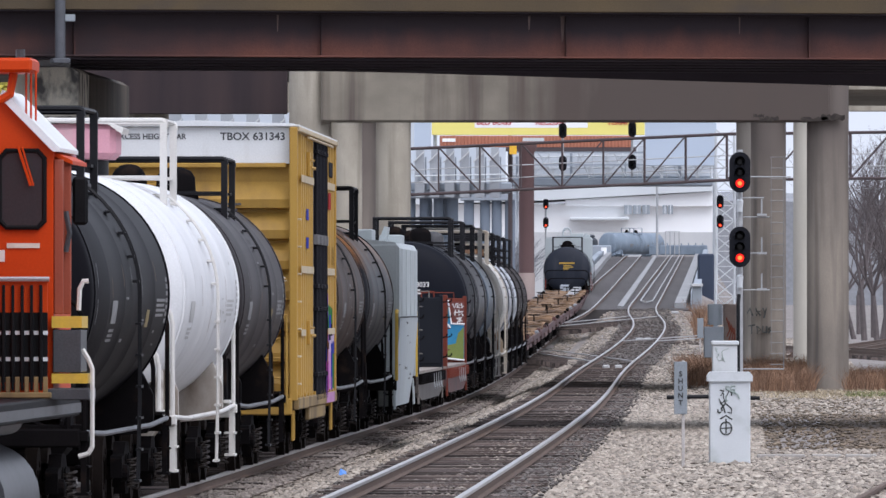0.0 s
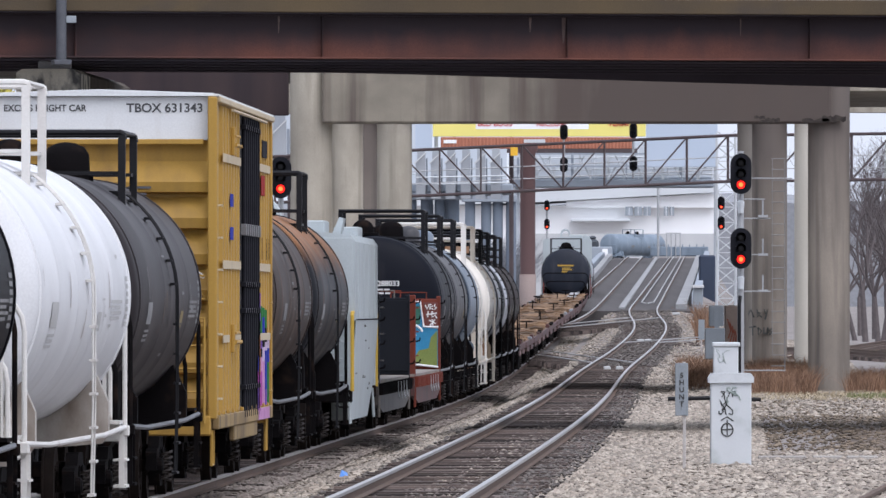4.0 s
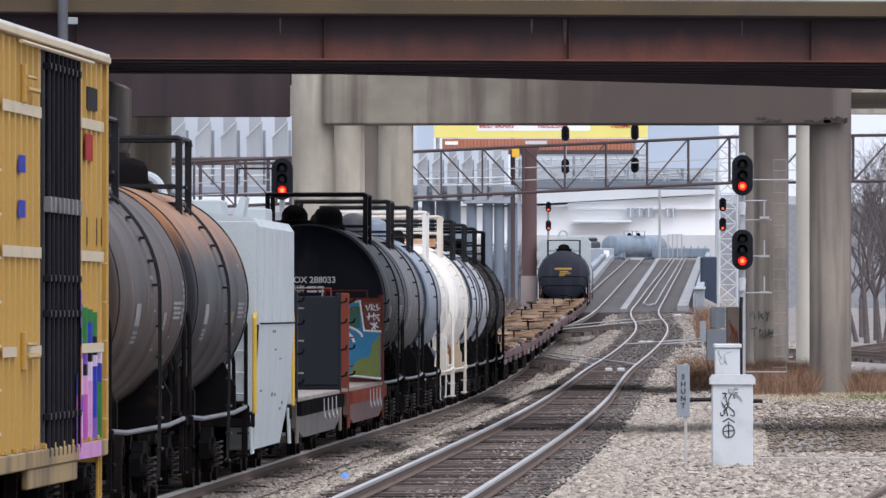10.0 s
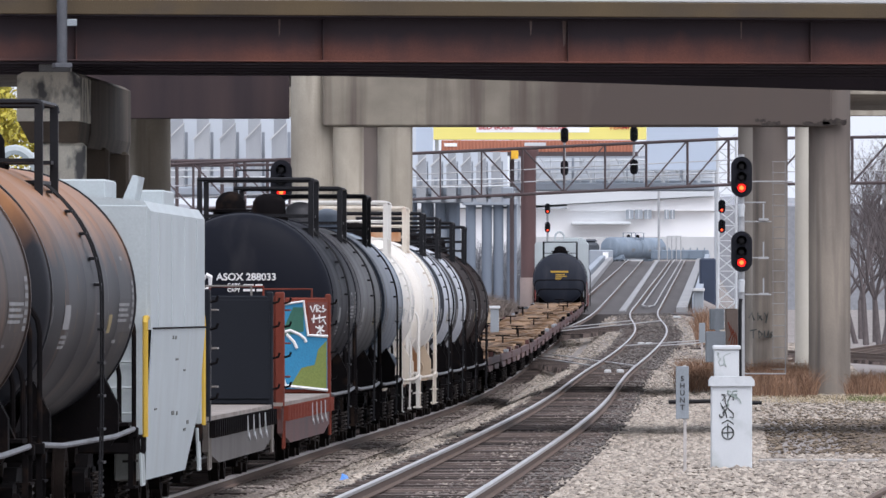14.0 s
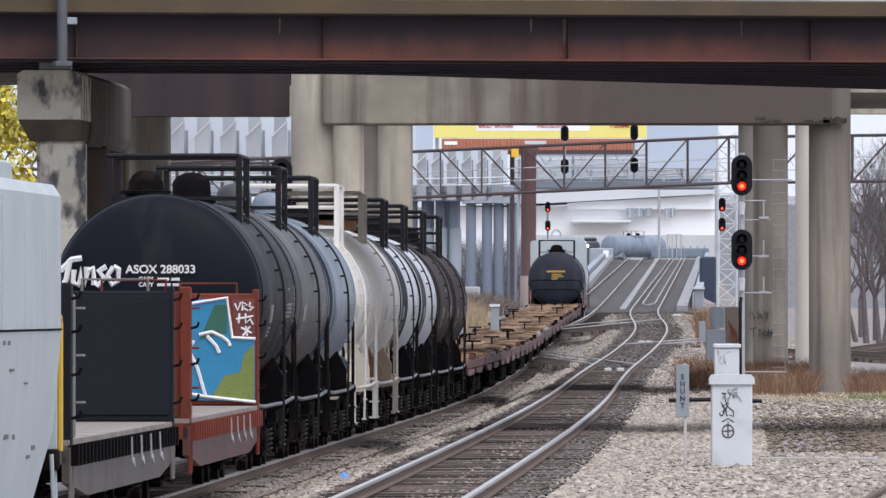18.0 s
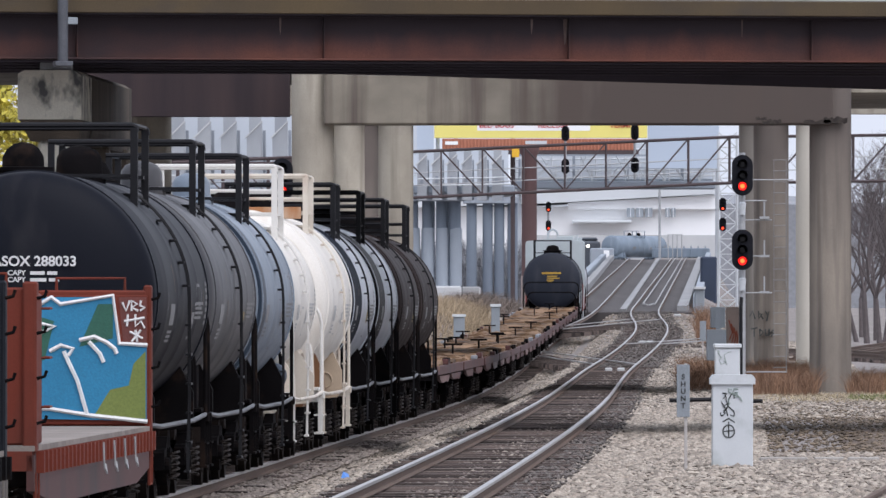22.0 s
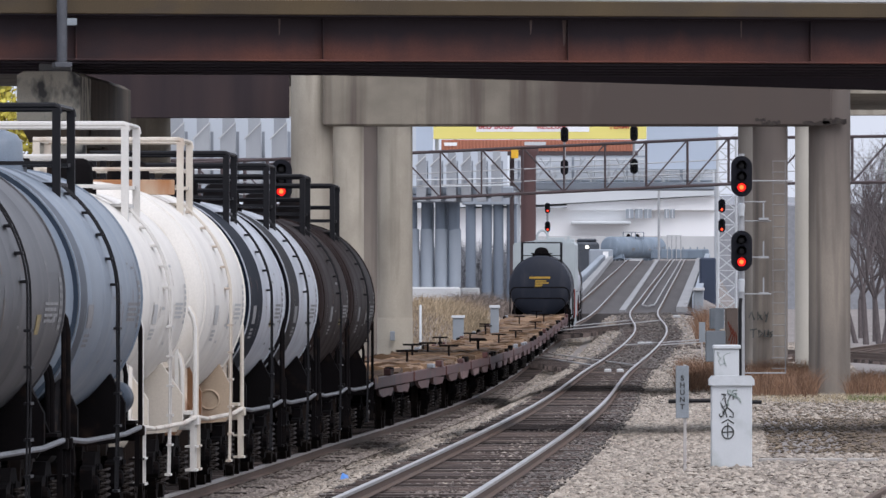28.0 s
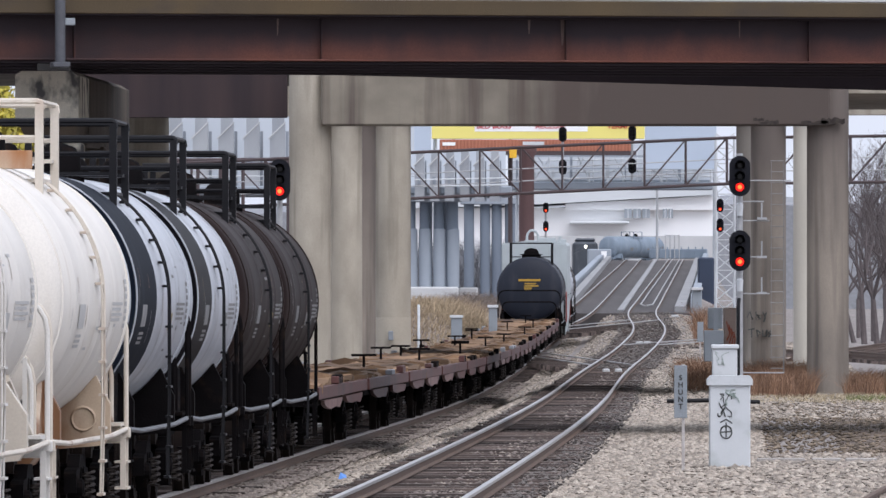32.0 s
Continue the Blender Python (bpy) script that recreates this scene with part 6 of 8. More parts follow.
def deck_flat(q, length, seed, first=False):
    car = thing("flat_car", "long maroon flat car with loose raw timber decking", "flat car", group="freight train")
    h = length / 2
    rng = random.Random(seed)
    part("deck_frame", Mesh().box(-1.3, 1.3, -h, h, 0.85, 1.02), M_UNDER, car)
    for sx_ in (-1, 1):
        part("side_sill", Mesh().box(*sorted((sx_ * 1.31, sx_ * 1.40)), -h, h, 0.96, 1.17, 0.012), P_FLATMAROON, car, "faded maroon side sill")
        n = 2
        for k in range(n):
            y = -h + (k + 0.5) * length / n
            y += rng.uniform(-1.5, 1.5)
            lobe = [(y - 4.6, 0.965), (y - 4.2, 0.88), (y - 3.0, 0.83), (y - 1.2, 0.80), (y + 1.4, 0.82), (y + 3.2, 0.80), (y + 4.2, 0.88), (y + 4.6, 0.965)]
            part("sill_lobe", Mesh().prism([(p + rng.uniform(-0.15, 0.15), z - rng.uniform(0, 0.04)) for p, z in lobe], 0, *sorted((sx_ * 1.33, sx_ * 1.395))), P_LOBE if (k + seed) % 3 == 0 else P_FLATMAROON, car, "worn lower sill plate")
        for k in range(2):
            y = rng.uniform(-h + 1.0, h - 1.0)
            part("deck_clamp", Mesh().box(sx_ * 1.36 - 0.07, sx_ * 1.36 + 0.07, y - 0.9, y + 0.9, 1.175, 1.30 + rng.uniform(-0.04, 0.05), 0.015), rng.choice((M_CLAMP, P_FLATMAROON, M_UNDER, M_UNDER)), car, "grey deck clamp")
    for k in range(int(length / 1.55)):
        y = -h + 0.8 + 1.55 * k
        m = shared(("timber", k % 7), lambda: timber_mesh(k % 7))
        part("timber_plank", m, M_PLANKS, car, at=pose(rng.uniform(-0.1, 0.08), y, rng.choice((-0.10, -0.05, 0.0, 0.03, 0.06)), 0, rng.uniform(-1.8, 1.8), rng.uniform(-2.5, 2.5)))
    for k in range(1 + seed % 2):
        x, y = rng.uniform(-1.1, 0.9), -h + (k + 0.5) * length / 2 + rng.uniform(-4, 4)
        part("stanchion", Mesh().tube([(x, y, 1.1), (x, y, 1.52)], 0.03, 6).box(x - 0.25, x + 0.25, y - 0.06, y + 0.06, 1.52, 1.57), M_UNDER, car, "low T-shaped stanchion")
    for s in (-1, 1):
        add_truck(car, s * (h - 2.6))
        add_coupler(car, s * (h + 0.1), s)
    part("centre_sill", Mesh().box(-0.3, 0.3, -h, h, 0.5, 0.84), M_UNDER, car)
    TRAIN.append((car, q, h - 2.6))
    return car


for i in range(13):
    deck_flat(241.0 + 13.2 + 26.5 * i, 25.2, 30 + i, i == 0)

far_tank, far_shell = tank_car(595.5, 13.0, 1.48, P_HAZE_BLACK, label="black tank car with yellow lettering far down the line", seed=20, manway=False)
part("manway", Mesh().lathe([(3.9, 0.44), (4.14, 0.44), (4.15, 0.52), (4.19, 0.52), (4.20, 0.34), (4.32, 0.33), (4.42, 0.24), (4.47, 0.06)], 24, 2, (0.0, -0.6, 0)), M_UNDER, far_tank, "dark domed manway", True)
hopper(611.5, 14.0, P_HOPPER, "tall pale covered hopper far down the line", 0.95, R_RED)
tank_car(627.0, 13.0, 1.55, P_SILVER, label="silver-grey tank car far down the line", seed=21)
tank_car(642.0, 13.0, 1.48, P_BROWN, label="dark tank car far down the line", seed=22)


# locomotive
P_ORANGE = paint("orange_locomotive_paint", (0.54, 0.052, 0.004), (0.22, 0.035, 0.010), 0.5, 0.62, 0.95, spec=0.15)
P_LOCO_FAR = paint("dark_blue_grey_locomotive_paint", (0.05, 0.06, 0.075), (0.09, 0.1, 0.11), 0.5)
P_PINKWORN = paint("worn_pink_red_paint", (0.30, 0.075, 0.045), (0.32, 0.24, 0.21), 0.65, 0.5, 0.75, spec=0.15)
P_LOCOBLACK = material("locomotive_black_paint", (0.007, 0.007, 0.008), (0.012, 0.012, 0.013), 0.6, scale=2, spec=0.06)
P_LOCOGREY = material("silver_grey_locomotive_paint", (0.085, 0.088, 0.095), (0.045, 0.047, 0.052), 0.45, 0.3, scale=2, spec=0.3)
M_GLASS = material("dark_window_glass", (0.02, 0.025, 0.03), (0.03, 0.035, 0.04), 0.08, scale=1, bump=0)


def locomotive(q):
    """Road switcher with its cab at the train end; local y = 0 is the middle."""
    car = thing("locomotive", "orange diesel locomotive with black and silver trim", "locomotive", group="freight train")
    h = 8.6
    part("underframe", Mesh().box(-1.5, 1.5, -h, h, 1.28, 1.5, 0.02), P_LOCOBLACK, car)
    part("frame_stripe", Mesh().box(1.503, 1.515, -h, h, 1.32, 1.42).box(-1.515, -1.503, -h, h, 1.32, 1.42), P_LOCOGREY, car, "dull grey sill stripe")
    cab = Mesh().prism([(-1.50, 1.5), (1.50, 1.5), (1.50, 4.05), (0.95, 4.58), (-0.95, 4.58), (-1.50, 4.05)], 1, 4.6, 7.2)
    body = part("cab", cab, P_ORANGE, car, "orange cab with a chamfered roof")
    part("roof_edge", Mesh().prism([(1.50, 4.03), (1.57, 4.03), (1.57, 4.07), (0.98, 4.665), (0.95, 4.59)], 1, 4.5, 7.3), Y_DARK, body, "pale roof edge")
    wp = [(0.95, 3.32), (1.02, 3.25), (1.34, 3.25), (1.41, 3.32), (1.41, 3.96), (1.34, 4.04), (1.02, 4.04), (0.95, 3.96)]
    part("cab_window", Mesh().prism(wp, 1, 4.575, 4.597), M_GLASS, body, "dark cab window")
    part("window_gasket", Mesh().tube([(x, 4.57, z) for x, z in wp + wp[:1]], 0.026, 6), P_LOCOBLACK, body)
    part("wiper", Mesh().tube([(1.14, 4.54, 4.08), (1.27, 4.52, 3.68)], 0.016, 5).tube([(1.18, 4.54, 4.08), (1.30, 4.52, 3.68)], 0.010, 5), P_ORANGE, body, "orange wiper arm")
    part("side_window", Mesh().box(1.50, 1.515, 5.0, 6.8, 3.25, 3.95, 0.004), M_GLASS, body, "side window")
    part("side_trim", Mesh().box(1.503, 1.60, 4.62, 4.72, 2.36, 3.95, 0.01).box(1.503, 1.66, 4.85, 4.98, 2.6, 3.95, 0.01), P_PINKWORN, body, "worn pink-red window post")
    part("mirror", Mesh().box(1.66, 1.82, 5.1, 5.16, 3.28, 3.78, 0.03), P_LOCOBLACK, body, "black square mirror")
    part("side_shield", Mesh().box(1.5, 1.67, 4.74, 4.78, 2.36, 3.0, 0.01), P_PINKWORN, body, "worn wind deflector")
    part("side_handle", Mesh().tube([(1.62, 4.7, 3.42), (1.66, 4.7, 3.2), (1.62, 4.7, 3.0)], 0.03, 6), P_LOCOGREY, body)
    part("sunshade", Mesh().prism([(1.5, 3.98), (1.68, 3.90), (1.68, 3.94), (1.5, 4.03)], 1, 4.8, 7.0), P_ORANGE, body)
    part("notice", Mesh().box(1.02, 1.36, 4.585, 4.598, 3.04, 3.09), R_CREAM, body, "pale notice strip")
    part("sticker", Mesh().box(0.9, 1.0, 4.585, 4.598, 2.9, 3.02), R_WHITE, body, "small white sticker")
    part("long_hood", Mesh().box(-0.85, 0.85, -8.0, 4.59, 1.5, 4.2, 0.06), P_ORANGE, car, "orange engine hood")
    part("short_hood", Mesh().box(-0.9, 0.9, 7.21, 8.4, 1.5, 2.6, 0.06), P_ORANGE, car)
    part("roof_visor", Mesh().box(0.2, 1.30, 4.3, 5.4, 4.84, 4.99, 0.03), P_ORANGE, car, "orange roof visor")
    part("visor_bracket", Mesh().tube([(0.95, 4.5, 4.55), (1.06, 4.5, 4.62), (1.1, 4.5, 4.84)], 0.045, 8), P_ORANGE, car)
    part("roof_mast", Mesh().tube([(1.16, 4.6, 4.99), (1.16, 4.6, 5.08)], 0.05, 8), P_LOCOGREY, car)
    for x in (1.22, 1.27, 1.32):
        part("roof_railing", Mesh().tube([(x, 4.6, 4.35), (x, 4.6, 4.86)], 0.012, 5), P_ORANGE, car)
    # striped side panel below the cab
    part("panel_top", Mesh().box(0.4, 1.46, 4.3, 4.34, 2.38, 2.69), P_ORANGE, car)
    part("panel", Mesh().box(0.4, 1.46, 4.3, 4.34, 1.66, 2.379), P_LOCOBLACK, car, "black ribbed panel")
    for k in range(11):
        x = 0.42 + 0.096 * k
        part("panel_rib", Mesh().box(x, x + 0.03, 4.24, 4.299, 1.58, 2.66, 0.006), P_LOCOBLACK, car)
        for z in (1.88, 2.15):
            part("reflector", Mesh().box(x + 0.036, x + 0.085, 4.288, 4.298, z, z + 0.04), M_WHITEBOX, car, "small white reflector")
        part("rib_foot", Mesh().box(x + 0.036, x + 0.085, 4.26, 4.298, 1.56, 1.72, 0.006), Y_SILL, car)
    part("panel_foot", Mesh().box(0.4, 1.5, 4.2, 4.36, 1.50, 1.56, 0.01), Y_SILL, car)
    part("top_rope", Mesh().tube([(0.4, 4.27, 2.72), (1.48, 4.27, 2.72)], 0.026, 6), M_GALV, car)
    part("step_well", Mesh().box(1.50, 1.79, 4.5, 5.4, 1.76, 2.20, 0.01), P_LOCOGREY, car, "silver step well")
    part("step_stripe", Mesh().box(1.49, 1.80, 4.49, 5.41, 2.22, 2.34), R_YELLOW, car, "yellow step edge")
    part("step_stripe", Mesh().box(1.49, 1.86, 4.49, 5.41, 1.65, 1.75), R_YELLOW, car, "yellow step edge")
    part("step_plate", Mesh().box(1.45, 1.88, 4.45, 5.45, 1.48, 1.598, 0.01), P_LOCOGREY, car)
    part("hand_rail", Mesh().tube([(1.76, 4.6, 2.4), (1.77, 4.6, 2.62), (1.81, 4.6, 2.7), (1.86, 4.6, 2.7)], 0.026, 6).tube([(1.80, 4.6, 2.0), (1.86, 4.6, 1.9), (1.90, 4.6, 1.8), (1.90, 4.6, 1.0), (1.86, 4.6, 0.93), (1.76, 4.6, 0.9)], 0.026, 6), R_WHITE, car, "white hand rail")
    part("fuel_tank", Mesh().lathe([(-2.4, 0.05), (-2.35, 0.55), (2.35, 0.55), (2.4, 0.05)], 24, 1, (0.85, 1.7, 0.50)), P_LOCOGREY, car, "silver fuel tank", True)
    part("air_reservoir", Mesh().lathe([(-1.6, 0.04), (-1.5, 0.17), (1.5, 0.17), (1.6, 0.04)], 20, 1, (1.06, 2.6, 1.30)), P_LOCOGREY, car, "silver air reservoir", True)
    for s in (-1, 1):
        add_truck(car, s * 5.6)
        add_coupler(car, s * (h + 0.1), s)
    TRAIN.append((car, q, 5.6))
    return car


locomotive(-63.4)


# ---- lettering, graffiti and covers on the cars ----
def strokes(lines, y, r, mat, parent, name="graffiti", label="white spray-painted strokes"):
    """Spray strokes that lie flat on a face at y."""
    m = Mesh()
    for line in lines:
        m.tube([(x, y, z) for x, z in line], r, 5)
    return part(name, m, mat, parent, label)


def patch(pts, y, mat, parent, label):
    return part("graffiti", Mesh().prism([(x * 1.09, z) for x, z in pts], 1, y - 0.002, y + 0.002), mat, parent, label)


ye = -6.2 - 0.425
lettering("ASOX 288033", 0.165, M_TEXTW, tank_1, pose(0.07, ye, 3.0, 90), "reporting_mark", 1.02)
for z, w in ((2.865, 0.17), (2.785, 0.19)):
    lettering("CAPY", 0.085, M_TEXTW, tank_1, pose(-0.14, ye, z, 90), "small_print", 1.0)
    part("small_print", Mesh().box(0.02, 0.02 + w, ye, ye + 0.004, z - 0.02, z + 0.02), M_TEXTW, tank_1, "unreadable small print")
    part("small_print", Mesh().box(0.05 + w, 0.17 + w, ye, ye + 0.004, z - 0.02, z + 0.02), M_TEXTW, tank_1, "unreadable small print")
strokes([[(-1.36 + (x + 1.36) * 0.8, z) for x, z in line] for line in ([(-1.36, 2.98), (-1.16, 3.14), (-0.98, 3.16)], [(-1.2, 3.14), (-1.26, 2.86), (-1.36, 2.72)], [(-1.12, 3.0), (-1.14, 2.82), (-1.04, 2.78), (-1.0, 3.02), (-1.0, 2.78)],
         [(-0.9, 3.04), (-0.92, 2.78), (-0.88, 2.98), (-0.78, 3.02), (-0.76, 2.78)], [(-0.54, 3.04), (-0.68, 2.98), (-0.58, 2.88), (-0.72, 2.76)], [(-0.42, 3.04), (-0.52, 2.92), (-0.44, 2.78), (-0.32, 2.84), (-0.32, 3.0), (-0.42, 3.04)])], -6.2 - 0.36, 0.045, M_TEXTW, tank_1)
A_BLUE = material("teal_blue_spray", (0.012, 0.16, 0.30), (0.018, 0.20, 0.37), 0.6, scale=2, contrast=0.4)
A_GREEN = material("dark_green_spray", (0.015, 0.08, 0.06), (0.02, 0.11, 0.07), 0.6, scale=2)
A_OLIVE = material("olive_spray", (0.13, 0.17, 0.03), (0.16, 0.20, 0.045), 0.6, scale=2)
A_RED = material("maroon_spray", (0.11, 0.03, 0.025), (0.14, 0.035, 0.025), 0.6, scale=2)
fy = 10.1 - 0.25 - 0.13
patch([(-1.34, 1.18), (1.34, 1.14), (1.34, 2.02), (1.05, 2.04), (1.0, 2.58), (-1.34, 2.58)], fy, A_BLUE, flat_2, "teal-blue sprayed field")
patch([(1.09, 2.06), (1.34, 2.05), (1.34, 2.58), (1.04, 2.58)], fy, A_RED, flat_2, "maroon sprayed corner")
patch([(0.62, 2.0), (0.98, 2.1), (0.98, 2.5), (0.82, 2.5), (0.74, 2.3)], fy - 0.005, A_GREEN, flat_2, "dark green sprayed patch")
patch([(-0.1, 1.75), (0.25, 1.85), (0.35, 2.3), (0.05, 2.4)], fy - 0.005, A_GREEN, flat_2, "dark green sprayed patch")
patch([(0.78, 1.20), (1.33, 1.16), (1.33, 1.95), (1.2, 1.8), (1.15, 1.55), (0.95, 1.5)], fy - 0.005, A_OLIVE, flat_2, "olive sprayed patch")
patch([(-1.2, 1.22), (-0.3, 1.22), (-0.2, 1.6), (-0.6, 1.85), (-1.2, 1.7)], fy - 0.005, A_OLIVE, flat_2, "olive sprayed patch")
strokes([[(x * 1.09, z) for x, z in line] for line in ([(0.2, 2.5), (0.32, 2.58), (0.42, 2.5), (0.98, 2.6), (1.05, 2.04), (1.35, 2.02)], [(-1.3, 1.3), (0.3, 1.28), (0.75, 1.2), (1.35, 1.13)], [(0.45, 1.95), (0.6, 1.6), (0.7, 1.22)], [(0.3, 1.95), (0.42, 2.02), (0.55, 1.98), (0.5, 1.9)],
         [(0.62, 2.08), (0.78, 2.12), (0.92, 2.05), (1.0, 1.98), (1.02, 1.92)], [(0.72, 2.06), (0.84, 1.92), (0.88, 1.82)], [(0.05, 2.2), (0.18, 2.28), (0.36, 2.24), (0.2, 2.16)], [(-0.3, 1.9), (-0.1, 2.02), (0.0, 1.8)])], fy - 0.012, 0.026, M_TEXTW, flat_2)
strokes([[(x * 1.09, z) for x, z in line] for line in ([(1.08, 2.52), (1.12, 2.42), (1.16, 2.54)], [(1.18, 2.42), (1.18, 2.54), (1.24, 2.5), (1.18, 2.46), (1.25, 2.42)], [(1.28, 2.54), (1.27, 2.48), (1.32, 2.46), (1.27, 2.42)], [(1.1, 2.3), (1.32, 2.34)], [(1.14, 2.38), (1.13, 2.24)], [(1.22, 2.38), (1.22, 2.24), (1.28, 2.3), (1.32, 2.22)], [(1.16, 2.18), (1.3, 2.1)], [(1.28, 2.2), (1.18, 2.06)], [(1.22, 2.2), (1.24, 2.06)])], fy - 0.012, 0.015, M_TEXTW, flat_2)
P_PINK = paint("faded_pink_cover", (0.66, 0.33, 0.40), (0.5, 0.35, 0.36), 0.7)
pk = part("valve_cover", Mesh().box(-0.80, 0.30, -0.6, 0.8, 4.34, 4.80, 0.08), P_PINK, white_car, "faded pink cover over the valves")
part("cover_base", Mesh().lathe([(4.0, 0.42), (4.33, 0.42)], 24, 2, (-0.25, 0.1, 0)), M_BLACK, pk, "dark nozzle base", True)
part("cover_sheet", Mesh().prism([(-0.85, 4.76), (-0.55, 4.88), (0.1, 4.85), (0.40, 4.74), (0.38, 4.66), (0.2, 4.79), (-0.5, 4.81)], 1, -0.66, 0.84), R_WHITE, pk, "crumpled white sheet")
M_YTEXT = material("yellow_lettering_paint", (0.45, 0.28, 0.03), (0.35, 0.22, 0.03), 0.6, scale=5)
for z, w, x in ((3.02, 0.5, 0.0), (2.86, 0.26, 0.04), (2.76, 0.32, 0.1), (2.66, 0.18, -0.06), (2.57, 0.16, -0.08)):
    part("lettering", Mesh().box(x - w, x + w, -6.5 - 0.425, -6.5 - 0.42, z - (0.05 if w > 0.4 else 0.03), z + (0.05 if w > 0.4 else 0.03)), M_YTEXT, far_tank, "unreadable yellow lettering")
part("rust_plate", Mesh().box(-0.35, 0.88, -1.33, -1.30, 3.96, 4.16, 0.01), paint("rust_stained_white_plate", (0.55, 0.42, 0.30), (0.33, 0.14, 0.05), 0.6, 0.42, 0.6), rusty_white, "rust-stained white toe plate")


# ---- the ramp ----
M_RAMP = material("dark_ramp_ballast", (0.085, 0.077, 0.075), (0.05, 0.045, 0.045), 0.9, scale=0.4, stretch=(2, 0.05, 1), contrast=0.5, fine=0.4, bump=0.3)
M_RAMPCONC = material("worn_ramp_concrete", (0.33, 0.335, 0.34), (0.24, 0.245, 0.25), 0.9, scale=0.2, contrast=0.5, fine=0.2, bump=0.1)
ramp = thing("ramp", "long concrete ramp that carries two tracks uphill", "ramp", kind="structure")


def strip(x_of, w, z0, z1, d0, d1, step=30):
    """A bar of width w that follows a track line; z0, z1 over the rail."""
    m = Mesh()
    n = int((d1 - d0) / step) + 1
    for i in range(n):
        d = d0 + (d1 - d0) * i / (n - 1)
        x, z = x_of(d), main_z(d)
        m.v += [(x - w / 2, d, z + z0), (x + w / 2, d, z + z0), (x + w / 2, d, z + z1), (x - w / 2, d, z + z1)]
    m.f = [(4 * i + j, 4 * i + (j + 1) % 4, 4 * i + 4 + (j + 1) % 4, 4 * i + 4 + j) for i in range(n - 1) for j in range(4)] + [(3, 2, 1, 0), (4 * n - 4, 4 * n - 3, 4 * n - 2, 4 * n - 1)]
    return m


part("deck", strip(lambda d: 9.9 + (d - 668) * 0.021, 8.4, -4.0, -0.19, 662, 1240), M_RAMP, ramp, "dark ballast deck")
part("parapet", strip(lambda d: 13.3 + (d - 668) * 0.0233, 0.62, -4.0, 0.10, 672, 1240), M_RAMPCONC, ramp, "pale concrete parapet")
part("parapet", strip(lambda d: 14.1 + (d - 668) * 0.0233, 0.5, -5.0, 0.55, 690, 1240), M_CONC_BLUE, ramp, "blue-grey side wall")
part("parapet", strip(lambda d: 6.7 + (d - 660) * 0.0183, 0.5, -4.0, 0.25, 690, 1240), M_RAMPCONC, ramp, "pale concrete parapet")
part("parapet", strip(lambda d: 5.9 + (d - 660) * 0.0183, 0.5, -4.0, 0.4, 760, 1240), M_CONC_BLUE, ramp, "blue-grey side wall")
part("centre_strip", strip(lambda d: 9.95 + (d - 668) * 0.0214, 0.36, -0.18, -0.08, 672, 1240), M_RAMPCONC, ramp, "pale strip between the tracks")

# ---- far structures ----
M_FARWHITE = material("white_cladding", (0.92, 0.93, 0.93), (0.88, 0.89, 0.90), 0.7, scale=0.1, contrast=0.4, fine=0.05, bump=0)
M_FARROOF = material("grey_roof_sheet", (0.62, 0.65, 0.67), (0.55, 0.58, 0.60), 0.7, scale=0.1, fine=0.05, bump=0)
M_FARGLASS = material("dull_blue_window", (0.34, 0.38, 0.42), (0.28, 0.32, 0.36), 0.3, scale=0.5, fine=0.05, bump=0)
hall = thing("warehouse", "long white metal warehouse with a sloping grey roof", "warehouse")
DH = 1900.0
part("wall", Mesh().box(-12.999, 43.151, DH, DH + 40, 0, 18.53), M_FARWHITE, hall, "white clad wall")
part("roof", Mesh().prism([(-12.999, 18.169), (15.888, 19.071), (43.151, 20.606), (43.151, 22.412), (37.554, 22.412), (-12.999, 20.877)], 1, DH - 3, DH + 42), M_FARROOF, hall, "grey sloping roof edge")
part("gable", Mesh().prism([(19.499, 18.169), (43.151, 18.169), (43.151, 20.426), (19.499, 19.162)], 1, DH - 1.5, DH), M_FARWHITE, hall)
part("canopy", Mesh().box(20.221, 29.61, DH - 5, DH - 0.2, 15.912, 16.363, 0.1), M_FARROOF, hall, "flat canopy")
for x0, x1 in ((1105, 1118), (1121, 1134), (1137, 1150), (1173, 1181), (1183, 1191)):
    w = part("window", Mesh().box(across(x0, 1898.4), across(x1, 1898.4), DH - 1.62, DH - 1.5, 16.89, 18.333, 0.03), M_FARGLASS, hall, "dull window")
    part("mullion", Mesh().box(across((x0 + x1) / 2 - 0.5, 1898.3), across((x0 + x1) / 2 + 0.5, 1898.3), DH - 1.66, DH - 1.62, 16.89, 18.333), M_FARWHITE, w)
part("low_wall", Mesh().box(10.251, 42.243, 1860, 1861, 0, 13.773), M_CONC_PALE, hall, "pale low wall")

